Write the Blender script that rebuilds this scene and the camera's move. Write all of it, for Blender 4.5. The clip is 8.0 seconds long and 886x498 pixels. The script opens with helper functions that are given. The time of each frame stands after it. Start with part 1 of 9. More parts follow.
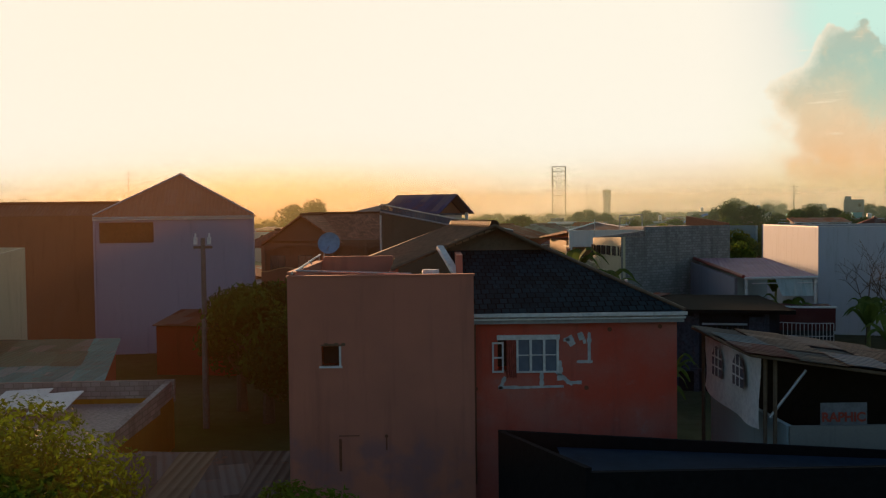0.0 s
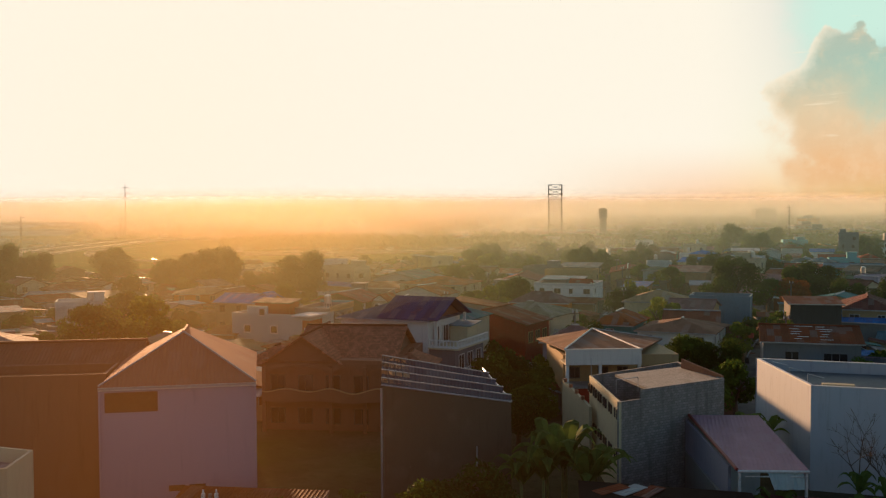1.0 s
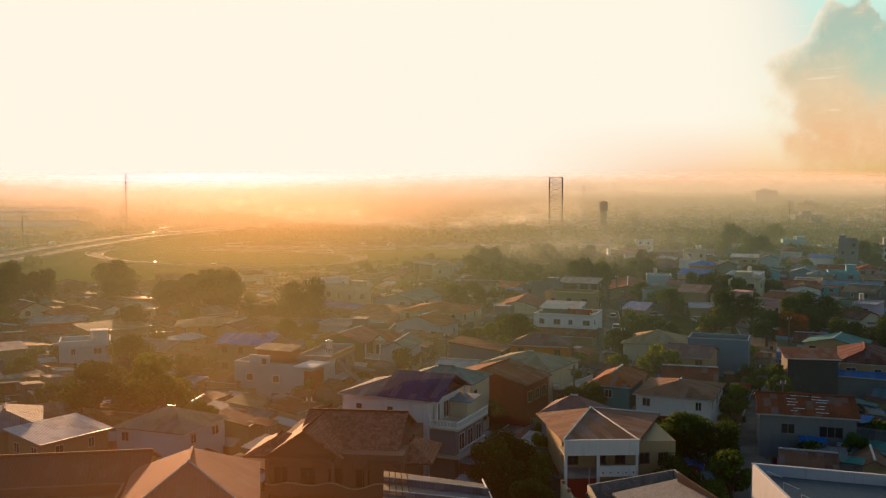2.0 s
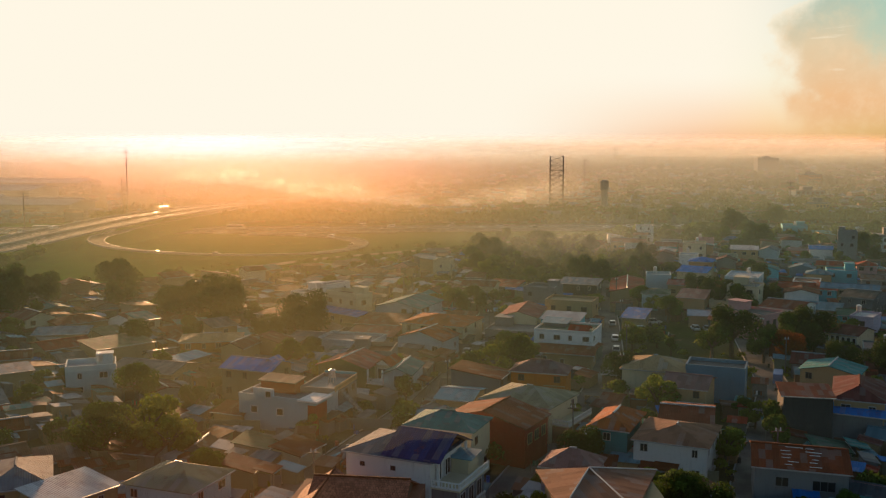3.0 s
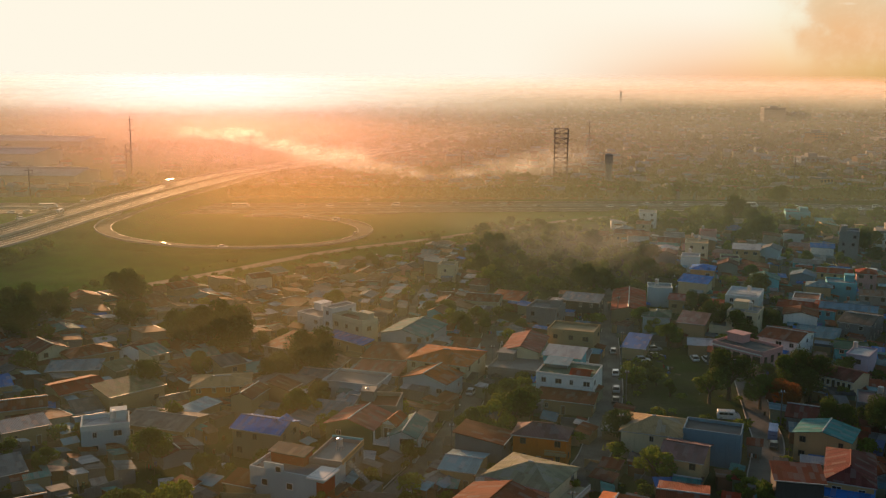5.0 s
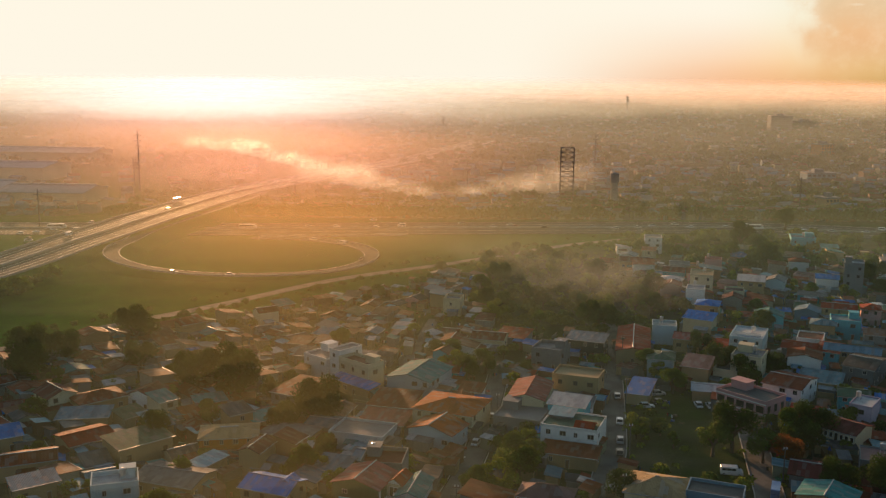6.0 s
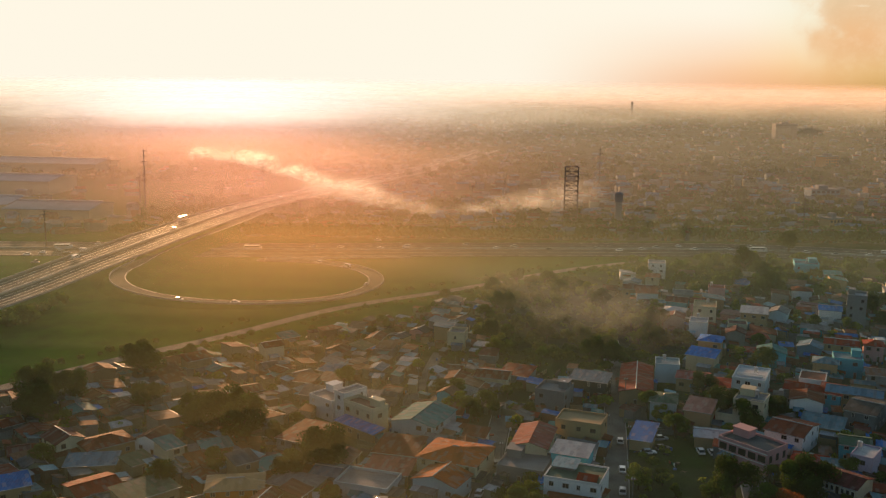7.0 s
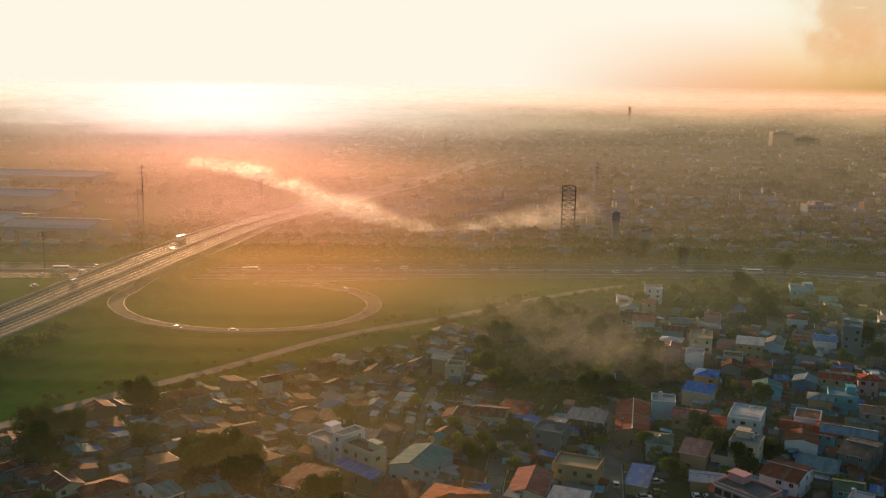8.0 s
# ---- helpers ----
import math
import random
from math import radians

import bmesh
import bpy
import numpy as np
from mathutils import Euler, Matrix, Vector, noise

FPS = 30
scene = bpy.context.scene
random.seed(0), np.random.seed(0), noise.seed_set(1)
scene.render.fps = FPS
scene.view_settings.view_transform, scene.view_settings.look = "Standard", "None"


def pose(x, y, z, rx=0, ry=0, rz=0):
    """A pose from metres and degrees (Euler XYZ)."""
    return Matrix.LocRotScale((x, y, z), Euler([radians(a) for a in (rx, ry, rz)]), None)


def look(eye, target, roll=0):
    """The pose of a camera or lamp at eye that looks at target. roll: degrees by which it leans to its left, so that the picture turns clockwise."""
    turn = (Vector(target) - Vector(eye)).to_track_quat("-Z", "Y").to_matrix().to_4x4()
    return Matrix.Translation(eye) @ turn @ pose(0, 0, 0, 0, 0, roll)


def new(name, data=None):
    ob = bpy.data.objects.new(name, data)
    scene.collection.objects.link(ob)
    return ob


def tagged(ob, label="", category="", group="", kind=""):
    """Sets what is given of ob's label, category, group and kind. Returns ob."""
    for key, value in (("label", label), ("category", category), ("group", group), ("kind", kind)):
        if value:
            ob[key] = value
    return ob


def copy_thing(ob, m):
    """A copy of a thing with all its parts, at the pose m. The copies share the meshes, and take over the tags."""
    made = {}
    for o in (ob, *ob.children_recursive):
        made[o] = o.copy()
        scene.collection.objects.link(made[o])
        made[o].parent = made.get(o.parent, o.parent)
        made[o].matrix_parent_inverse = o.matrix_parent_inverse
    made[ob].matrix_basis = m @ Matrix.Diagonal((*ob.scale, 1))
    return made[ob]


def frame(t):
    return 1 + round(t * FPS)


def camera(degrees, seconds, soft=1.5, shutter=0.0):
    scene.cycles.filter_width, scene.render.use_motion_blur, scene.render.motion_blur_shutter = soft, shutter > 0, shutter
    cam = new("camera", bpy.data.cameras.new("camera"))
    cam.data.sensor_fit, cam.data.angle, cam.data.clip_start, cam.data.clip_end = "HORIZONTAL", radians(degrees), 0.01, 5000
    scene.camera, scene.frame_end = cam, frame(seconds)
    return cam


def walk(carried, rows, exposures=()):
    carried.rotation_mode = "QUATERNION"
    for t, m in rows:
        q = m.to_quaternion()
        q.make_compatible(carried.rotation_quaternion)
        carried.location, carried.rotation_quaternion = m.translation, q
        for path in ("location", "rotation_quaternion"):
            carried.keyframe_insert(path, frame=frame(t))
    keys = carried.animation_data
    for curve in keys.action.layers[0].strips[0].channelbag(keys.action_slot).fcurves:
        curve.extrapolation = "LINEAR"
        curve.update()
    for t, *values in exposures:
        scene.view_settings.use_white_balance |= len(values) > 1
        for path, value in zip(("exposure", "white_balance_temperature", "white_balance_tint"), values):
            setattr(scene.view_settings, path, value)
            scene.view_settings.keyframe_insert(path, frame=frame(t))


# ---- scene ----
cam = camera(50.3, 8.0, 1.25)
PATH = [
    (0, (1.954, 3.434, 10.03), (2.605, 103.363, 6.331), -0.7),
    (0.5, (1.822, 2.7, 16.437), (2.903, 102.627, 12.787), -0.5),
    (1, (1.743, 2.692, 22.901), (2.843, 102.614, 19.102), -0.3),
    (1.3, (1.8, 2.75, 26.8), (2.864, 102.667, 22.874), -0.25),
    (1.5, (1.874, 2.763, 29.406), (2.924, 102.663, 25.056), -0.2),
    (1.7, (1.83, 2.6, 32.0), (2.876, 102.459, 26.801), -0.17),
    (2.8, (1.6, 1.95, 46.35), (2.600, 101.447, 36.383), -0.03),
    (3, (1.541, 1.878, 48.954), (2.540, 101.288, 38.152), 0),
    (3.5, (1.391, 1.912, 55.692), (2.441, 101.057, 42.686), 0),
    (4, (1.339, 2.049, 61.937), (2.390, 100.882, 46.740), 0.1),
    (4.5, (1.2, 2.139, 68.581), (2.180, 100.630, 51.302), 0.2),
    (4.6, (1.2, 2.15, 69.85), (2.128, 100.596, 52.313), 0.2),
    (4.7, (1.2, 2.16, 71.1), (2.059, 100.604, 53.546), 0.21),
    (5.8, (1.15, 2.35, 85.1), (1.253, 100.797, 67.546), 0.38),
    (6, (1.17, 2.394, 87.665), (1.170, 100.842, 70.115), 0.4),
    (6.5, (1.085, 2.636, 94.12), (0.886, 101.084, 76.570), 0.5),
    (7, (0.83, 2.632, 100.669), (0.418, 101.079, 83.120), 0.6),
    (7.5, (0.5, 2.675, 107.073), (0.199, 101.122, 89.523), 0.7),
    (8, (0.618, 2.867, 113.399), (0.468, 101.334, 95.955), 0.7),
]
walk(cam, [(t, look(eye, target, roll)) for t, eye, target, roll in PATH])

# ---- light ----
# sheets of smoky air: distance, height of the layer, thickness, share kept away from the sun's bearing, depth of the
# clear gap below
HAZE = ((16, 27.0, 0.015, 0.0, 17.0), (46.5, 25.0, 0.024, 0.0, 20.0), (118, 15.0, 0.025, 0.1, 3.0), (140, 15.0, 0.025, 0.12, 3.0), (160, 16.0, 0.025, 0.14, 3.0), (180, 16.5, 0.025, 0.18, 3.0), (200, 17.0, 0.025, 0.24, 3.0),
        (222, 17.5, 0.025, 0.28, 3.0), (245, 18.0, 0.025, 0.34, 3.0), (268, 19.0, 0.028, 0.38, 3.5), (290, 16.4, 0.033, 0.42, 3.5), (315, 18.0, 0.036, 0.44, 4.0), (340, 19.7, 0.04, 0.46, 4.0), (365, 21.3, 0.045, 0.48, 4.0),
        (390, 22.1, 0.05, 0.52, 4.0), (417, 23.0, 0.055, 0.6, 4.0), (445, 23.8, 0.06, 0.64, 4.0), (472, 24.2, 0.065, 0.64, 4.0), (500, 24.6, 0.073, 0.64, 4.0), (570, 25.4, 0.078, 0.66, 5.0), (613, 26.0, 0.078, 0.66, 5.0),
        (660, 26.3, 0.084, 0.66, 5.0), (713, 26.9, 0.084, 0.66, 5.0), (770, 27.0, 0.095, 0.66, 6.0), (832, 27.7, 0.095, 0.66, 6.0), (900, 27.9, 0.123, 0.58, 6.0), (972, 28.6, 0.123, 0.58, 6.0), (1050, 27.9, 0.151, 0.56, 7.0),
        (1136, 28.6, 0.151, 0.56, 7.0), (1230, 28.7, 0.162, 0.56, 8.0), (1335, 29.4, 0.162, 0.56, 8.0), (1450, 30.4, 0.185, 0.58, 9.0), (1579, 31.1, 0.185, 0.58, 9.0), (1720, 38.0, 0.4, 0.62, 22.0), (2050, 39.0, 0.48, 0.68, 24.0),
        (2450, 42.0, 0.58, 0.75, 26.0), (2950, 46.0, 0.72, 0.82, 28.0), (3500, 52.0, 0.82, 0.86, 30.0), (4100, 70.0, 0.9, 0.9, 32.0))
scene.cycles.transparent_max_bounces = 56
SKY_GAIN, SUN_POWER, SUN_COLOR = 0.140, 10.8, (1.0, 0.52, 0.24)
SUN_AZ, SUN_EL = radians(-17.0), radians(6.0)
SUN_DIR = Vector((math.sin(SUN_AZ) * math.cos(SUN_EL), math.cos(SUN_AZ) * math.cos(SUN_EL), math.sin(SUN_EL)))


class Nodes:
    """Short hand for building a node tree."""

    def __init__(self, tree):
        self.tree = tree
        tree.nodes.clear()

    def add(self, kind, **inputs):
        n = self.tree.nodes.new(kind)
        for key, value in inputs.items():
            self.put(n, key.replace("_", " "), value)
        return n

    def put(self, n, key, value):
        sock = n.inputs[int(key)] if key.isdigit() else n.inputs[key]
        if isinstance(value, bpy.types.NodeSocket):
            self.tree.links.new(value, sock)
        else:
            sock.default_value = value

    def math(self, op, a, b=0.0, c=0.0, clamp=False):
        n = self.tree.nodes.new("ShaderNodeMath")
        n.operation, n.use_clamp = op, clamp
        for i, v in enumerate((a, b, c)):
            self.put(n, str(i), v)
        return n.outputs[0]

    def step(self, v, lo, hi, a=0.0, b=1.0):
        n = self.tree.nodes.new("ShaderNodeMapRange")
        n.interpolation_type = "SMOOTHSTEP"
        for key, value in (("Value", v), ("From Min", lo), ("From Max", hi), ("To Min", a), ("To Max", b)):
            self.put(n, key, value)
        return n.outputs[0]

    def mix(self, f, a, b, blend="MIX"):
        n = self.tree.nodes.new("ShaderNodeMix")
        n.data_type, n.blend_type = "RGBA", blend
        self.put(n, "0", f)
        self.put(n, "6", a)
        self.put(n, "7", b)
        return n.outputs[2]

    def noise(self, vec, scale, detail=4.0, rough=0.55):
        n = self.add("ShaderNodeTexNoise", Scale=scale, Detail=detail, Roughness=rough)
        self.put(n, "Vector", vec)
        return n.outputs["Fac"]

    def ramp(self, f, *stops):
        n = self.tree.nodes.new("ShaderNodeValToRGB")
        el = n.color_ramp.elements
        while len(el) < len(stops):
            el.new(0.5)
        for e, (p, c) in zip(el, stops):
            e.position, e.color = p, c
        self.put(n, "Fac", f)
        return n.outputs["Color"]


def srgb(r, g, b):
    f = lambda v: v / 12.92 if v <= 0.04045 else ((v + 0.055) / 1.055) ** 2.4
    return (f(r / 255), f(g / 255), f(b / 255), 1.0)


world = bpy.data.worlds.new("evening_sky")
scene.world = world
world.use_nodes = True
nt = Nodes(world.node_tree)
sky = nt.add("ShaderNodeTexSky")
sky.sky_type, sky.sun_disc, sky.sun_elevation, sky.sun_rotation = "NISHITA", False, SUN_EL, SUN_AZ
sky.air_density, sky.dust_density, sky.ozone_density = 1.0, 1.0, 1.0
coord = nt.add("ShaderNodeTexCoord").outputs["Generated"]
axis = nt.add("ShaderNodeSeparateXYZ", Vector=coord)
ahead = nt.math("MAXIMUM", axis.outputs["Y"], 0.05)
side = nt.math("DIVIDE", axis.outputs["X"], ahead)
rise = nt.math("DIVIDE", axis.outputs["Z"], ahead)
lit = nt.mix(1.0, sky.outputs["Color"], (SKY_GAIN * 0.82, SKY_GAIN * 0.95, SKY_GAIN * 1.10, 1), "MULTIPLY")
# the wide aureole of smoky air round the low sun
near_sun = nt.add("ShaderNodeVectorMath")
near_sun.operation = "DOT_PRODUCT"
nt.put(near_sun, "0", coord)
nt.put(near_sun, "1", SUN_DIR)
aureole = nt.step(near_sun.outputs["Value"], 0.70, 0.85)
front = nt.step(axis.outputs["Y"], 0.5, 0.75)
peach = nt.math("MULTIPLY", nt.step(rise, 0.08, 0.0), nt.step(side, 0.05, 0.33))
cream = nt.mix(peach, srgb(255, 247, 229), srgb(252, 206, 164))
cream = nt.mix(nt.math("MULTIPLY", nt.step(rise, 0.03, -0.01), nt.step(side, 0.05, 0.5)), cream, srgb(240, 176, 132))
sky_col = nt.mix(aureole, lit, cream)
# clear blue-green sky over the cumulus
n1 = nt.noise(coord, 16.0, 8.0, 0.6)
n2 = nt.noise(coord, 60.0, 8.0, 0.62)
cauli = nt.add("ShaderNodeTexVoronoi", Vector=coord, Scale=42.0)
cauli.feature = "SMOOTH_F1"
puffs = nt.math("MULTIPLY", nt.math("SUBTRACT", 0.35, cauli.outputs["Distance"]), 0.045)
wob = nt.math("ADD", nt.math("MULTIPLY", nt.math("SUBTRACT", n1, 0.5), 0.13), nt.math("MULTIPLY", nt.math("SUBTRACT", n2, 0.5), 0.05))
clear = nt.math("MULTIPLY", nt.step(nt.math("ADD", side, nt.math("MULTIPLY", wob, 0.4)), 0.36, 0.42), nt.step(rise, 0.12, 0.2))
sky_col = nt.mix(nt.math("MULTIPLY", clear, front), sky_col, srgb(205, 238, 222))
# the tall cumulus at the edge of the sunset
edge = nt.math("ADD", nt.math("MULTIPLY", nt.math("MAXIMUM", nt.math("SUBTRACT", rise, 0.125), 0.0), 0.9), 0.356)
inside = nt.math("SUBTRACT", nt.math("ADD", nt.math("ADD", side, puffs), nt.math("MULTIPLY", wob, 0.55)), edge)
cloud = nt.math("MULTIPLY", nt.step(inside, -0.004, nt.step(rise, 0.12, 0.02, 0.006, 0.05)), nt.math("MULTIPLY", nt.step(rise, -0.01, 0.05), nt.step(nt.math("SUBTRACT", nt.math("ADD", rise, nt.math("MULTIPLY", wob, 0.4)), puffs), 0.193, 0.187)))
shade = nt.ramp(nt.math("ADD", nt.math("MULTIPLY", rise, 5.0), nt.math("MULTIPLY", wob, 1.6)), (0.0, srgb(232, 172, 118)), (0.25, srgb(240, 192, 142)),
                (0.50, srgb(228, 205, 168)), (0.80, srgb(182, 196, 178)))
shade = nt.mix(nt.step(n2, 0.42, 0.72, 0.0, 0.38), shade, srgb(250, 214, 172))
shade = nt.mix(nt.step(inside, 0.0, 0.035, 0.8, 0.0), shade, srgb(255, 243, 218))
sky_col = nt.mix(nt.math("MULTIPLY", cloud, front), sky_col, shade)
corner = nt.math("MULTIPLY", nt.step(nt.math("ADD", side, nt.math("MULTIPLY", wob, 0.9)), 0.38, 0.50), nt.math("MULTIPLY", nt.math("MULTIPLY", nt.step(nt.math("ADD", rise, nt.math("MULTIPLY", wob, 0.5)), 0.08, 0.12), nt.step(rise, 0.19, 0.15)), 0.55))
sky_col = nt.mix(nt.math("MULTIPLY", corner, front), sky_col, srgb(150, 205, 190))
# thin bright wisps in front of the cumulus
wisp_at = nt.add("ShaderNodeMapping", Vector=coord, Scale=(9.0, 9.0, 70.0)).outputs[0]
wisp = nt.math("MULTIPLY", nt.step(nt.noise(wisp_at, 1.6, 5.0, 0.5), 0.62, 0.72), nt.math("MULTIPLY", nt.step(side, 0.36, 0.40), nt.step(rise, 0.03, 0.06, 0.0, 0.55)))
sky_col = nt.mix(nt.math("MULTIPLY", wisp, front), sky_col, srgb(255, 240, 212))
back = nt.add("ShaderNodeBackground", Color=sky_col, Strength=1.0)
out = nt.add("ShaderNodeOutputWorld")
world.node_tree.links.new(back.outputs[0], out.inputs["Surface"])

lamp = bpy.data.lights.new("sun", "SUN")
lamp.energy, lamp.angle, lamp.color = SUN_POWER, radians(2.0), SUN_COLOR
sun = new("sun", lamp)
sun.matrix_world = look(SUN_DIR * 900, (0, 0, 0))

# ---- materials ----
MATS = {}
TONES = dict(
    maroon=(0.10, 0.035, 0.035), redbrown=(0.16, 0.05, 0.035), redroof=(0.26, 0.055, 0.04), rust=(0.16, 0.05, 0.03), orange=(0.34, 0.11, 0.055), pinkroof=(0.32, 0.12, 0.11),
    mauve=(0.20, 0.13, 0.13), brown=(0.20, 0.12, 0.09), slate=(0.10, 0.14, 0.18), sage=(0.26, 0.27, 0.20), tan=(0.40, 0.31, 0.20), teal=(0.08, 0.22, 0.22), ltblue=(0.26, 0.42, 0.48),
    blue=(0.025, 0.19, 0.46), navy=(0.02, 0.055, 0.12), royal=(0.02, 0.045, 0.13), ltgrey=(0.45, 0.48, 0.50), grey=(0.20, 0.21, 0.22), darkgrey=(0.07, 0.08, 0.09), greyblue=(0.14, 0.22, 0.28), greyteal=(0.12, 0.20, 0.24),
    darkgreen=(0.06, 0.11, 0.08), charcoal=(0.045, 0.05, 0.055), concrete=(0.24, 0.24, 0.23), white=(0.78, 0.78, 0.76), cream=(0.58, 0.53, 0.40), dimwhite=(0.50, 0.54, 0.60), paleblue=(0.46, 0.55, 0.58), lilac=(0.39, 0.37, 0.46),
    lavender=(0.34, 0.34, 0.40), olive=(0.11, 0.10, 0.08), darkred=(0.26, 0.045, 0.02), orangewall=(0.42, 0.17, 0.06), green=(0.07, 0.12, 0.07), pink=(0.55, 0.36, 0.36), cyan=(0.14, 0.42, 0.50), ochre=(0.45, 0.30, 0.05),
    rose=(0.50, 0.34, 0.38), yellow_wall=(0.30, 0.17, 0.05), villa_tile=(0.34, 0.18, 0.135), salmon=(0.52, 0.13, 0.105), terracotta=(0.54, 0.17, 0.125))


for _k, _c in TONES.items():
    _m = sum(_c) / 3
    TONES[_k] = tuple(max(0.010, (_m + (v - _m) * 1.35) * 0.82) for v in _c)


def fresh(name):
    m = bpy.data.materials.new(name)
    m.use_nodes = True
    return m, Nodes(m.node_tree)


def finish(t, base, rough=0.8, bump=None, strength=0.3, metal=0.0, dist=0.02, spec=0.4):
    b = t.add("ShaderNodeBsdfPrincipled", Base_Color=base, Roughness=rough, Metallic=metal)
    b.inputs["Specular IOR Level"].default_value = spec
    if bump is not None:
        h = t.add("ShaderNodeBump", Strength=strength, Distance=dist, Height=bump)
        t.put(b, "Normal", h.outputs[0])
    o = t.add("ShaderNodeOutputMaterial")
    t.tree.links.new(b.outputs[0], o.inputs["Surface"])
    return b


def shift(c, k):
    return (min(c[0] * k, 0.9), min(c[1] * k, 0.9), min(c[2] * k, 0.9), 1.0)


def wall_mat(tone):
    """Painted plaster with rain streaks and patches."""
    key = "wall_" + tone
    if key in MATS:
        return MATS[key]
    c = TONES[tone]
    m, t = fresh(key)
    obj = t.add("ShaderNodeTexCoord").outputs["Object"]
    rnd = t.add("ShaderNodeObjectInfo").outputs["Random"]
    streak = t.add("ShaderNodeMapping", Vector=obj, Scale=(1.7, 1.7, 0.16)).outputs[0]
    col = t.mix(t.step(rnd, 0.0, 1.0), shift(c, 0.85), shift(c, 1.12))
    col = t.mix(t.step(t.noise(streak, 1.6, 6.0, 0.65), 0.5, 0.8, 0.0, 0.55), col, shift(c, 0.5))
    col = t.mix(t.step(t.noise(obj, 0.5, 5.0), 0.52, 0.75, 0.0, 0.4), col, shift((c[0] + 0.05, c[1] + 0.045, c[2] + 0.04), 0.9))
    fine = t.noise(obj, 14.0, 4.0, 0.7)
    col = t.mix(t.step(fine, 0.4, 0.75, 0.0, 0.25), col, shift(c, 0.72))
    finish(t, col, 0.85, fine, 0.25, spec=0.25)
    MATS[key] = m
    return m


def roof_mat(tone, aged=1.0):
    """Ribbed painted sheet metal, weathered and patched."""
    key = "roof_" + tone + ("" if aged == 1.0 else "_kept")
    if key in MATS:
        return MATS[key]
    c = TONES[tone]
    m, t = fresh(key)
    uv = t.add("ShaderNodeTexCoord").outputs["UV"]
    obj = t.add("ShaderNodeTexCoord").outputs["Object"]
    rnd = t.add("ShaderNodeObjectInfo").outputs["Random"]
    sep = t.add("ShaderNodeSeparateXYZ", Vector=uv)
    rib = t.math("POWER", t.math("ABSOLUTE", t.math("SINE", t.math("MULTIPLY", sep.outputs[0], math.pi / 0.3))), 3.0)
    cell = t.add("ShaderNodeTexWhiteNoise")
    cell.noise_dimensions = "1D"
    t.put(cell, "W", t.math("FLOOR", t.math("DIVIDE", sep.outputs[0], 0.9)))
    sheet = cell.outputs["Value"]
    col = t.mix(t.step(rnd, 0.0, 1.0), shift(c, 0.82), shift(c, 1.15))
    col = t.mix(t.step(sheet, 0.45, 1.0, 0.0, 0.6 * aged), col, shift(c, 0.55))
    lap = t.add("ShaderNodeTexWhiteNoise")
    lap.noise_dimensions = "3D"
    row = t.math("FLOOR", t.math("DIVIDE", t.math("ADD", sep.outputs[1], t.math("MULTIPLY", sheet, 2.4)), 2.4))
    t.put(lap, "Vector", t.add("ShaderNodeCombineXYZ", X=t.math("FLOOR", t.math("DIVIDE", sep.outputs[0], 0.9)), Y=row, Z=t.math("MULTIPLY", rnd, 40.0)).outputs[0])
    grey_ = (c[0] + c[1] + c[2]) / 3
    col = t.mix(t.step(lap.outputs["Value"], 0.72, 0.9, 0.0, 0.42 * aged), col, (grey_ * 0.7 + 0.10, grey_ * 0.7 + 0.10, grey_ * 0.7 + 0.105, 1))
    col = t.mix(t.step(lap.outputs["Value"], 0.28, 0.12, 0.0, 0.42 * aged), col, shift(c, 0.45))
    col = t.mix(t.math("MULTIPLY", t.step(t.noise(obj, 0.9, 6.0, 0.7), 0.56, 0.66), 0.38 * aged), col, (0.11, 0.045, 0.022, 1))
    worn = t.math("MULTIPLY", t.step(cell.outputs["Color"], 0.80, 0.86), 0.55 * aged)
    col = t.mix(worn, col, (c[0] * 0.6 + 0.10, c[1] * 0.6 + 0.085, c[2] * 0.6 + 0.07, 1))
    long = t.add("ShaderNodeMapping", Vector=uv, Scale=(1.2, 0.25, 1.0)).outputs[0]
    col = t.mix(t.step(t.noise(long, 1.5, 7.0, 0.65), 0.48, 0.78, 0.0, 0.6), col, shift((c[0] * 0.6 + 0.05, c[1] * 0.55 + 0.03, c[2] * 0.5 + 0.02), 1.0))
    col = t.mix(t.step(t.noise(obj, 0.35, 4.0), 0.55, 0.75, 0.0, 0.35), col, shift((c[0] + 0.06, c[1] + 0.06, c[2] + 0.06), 1.0))
    finish(t, col, 0.8, rib, 0.7, dist=0.05, spec=0.08)
    MATS[key] = m
    return m


def plain_mat(key, c, rough=0.7, metal=0.0, grain=6.0, depth=0.4, spec=0.4):
    """A surface with grain and blotches at two scales."""
    if key in MATS:
        return MATS[key]
    m, t = fresh(key)
    obj = t.add("ShaderNodeTexCoord").outputs["Object"]
    fine = t.noise(obj, grain, 5.0, 0.65)
    col = t.mix(t.step(fine, 0.35, 0.75), shift(c, 1.0 + 0.3 * depth), shift(c, 1.0 - 0.6 * depth))
    col = t.mix(t.step(t.noise(obj, grain * 0.12, 3.0), 0.45, 0.7, 0.0, 0.6 * depth), col, shift(c, 0.55))
    finish(t, col, rough, fine, 0.3, metal, spec=spec)
    MATS[key] = m
    return m


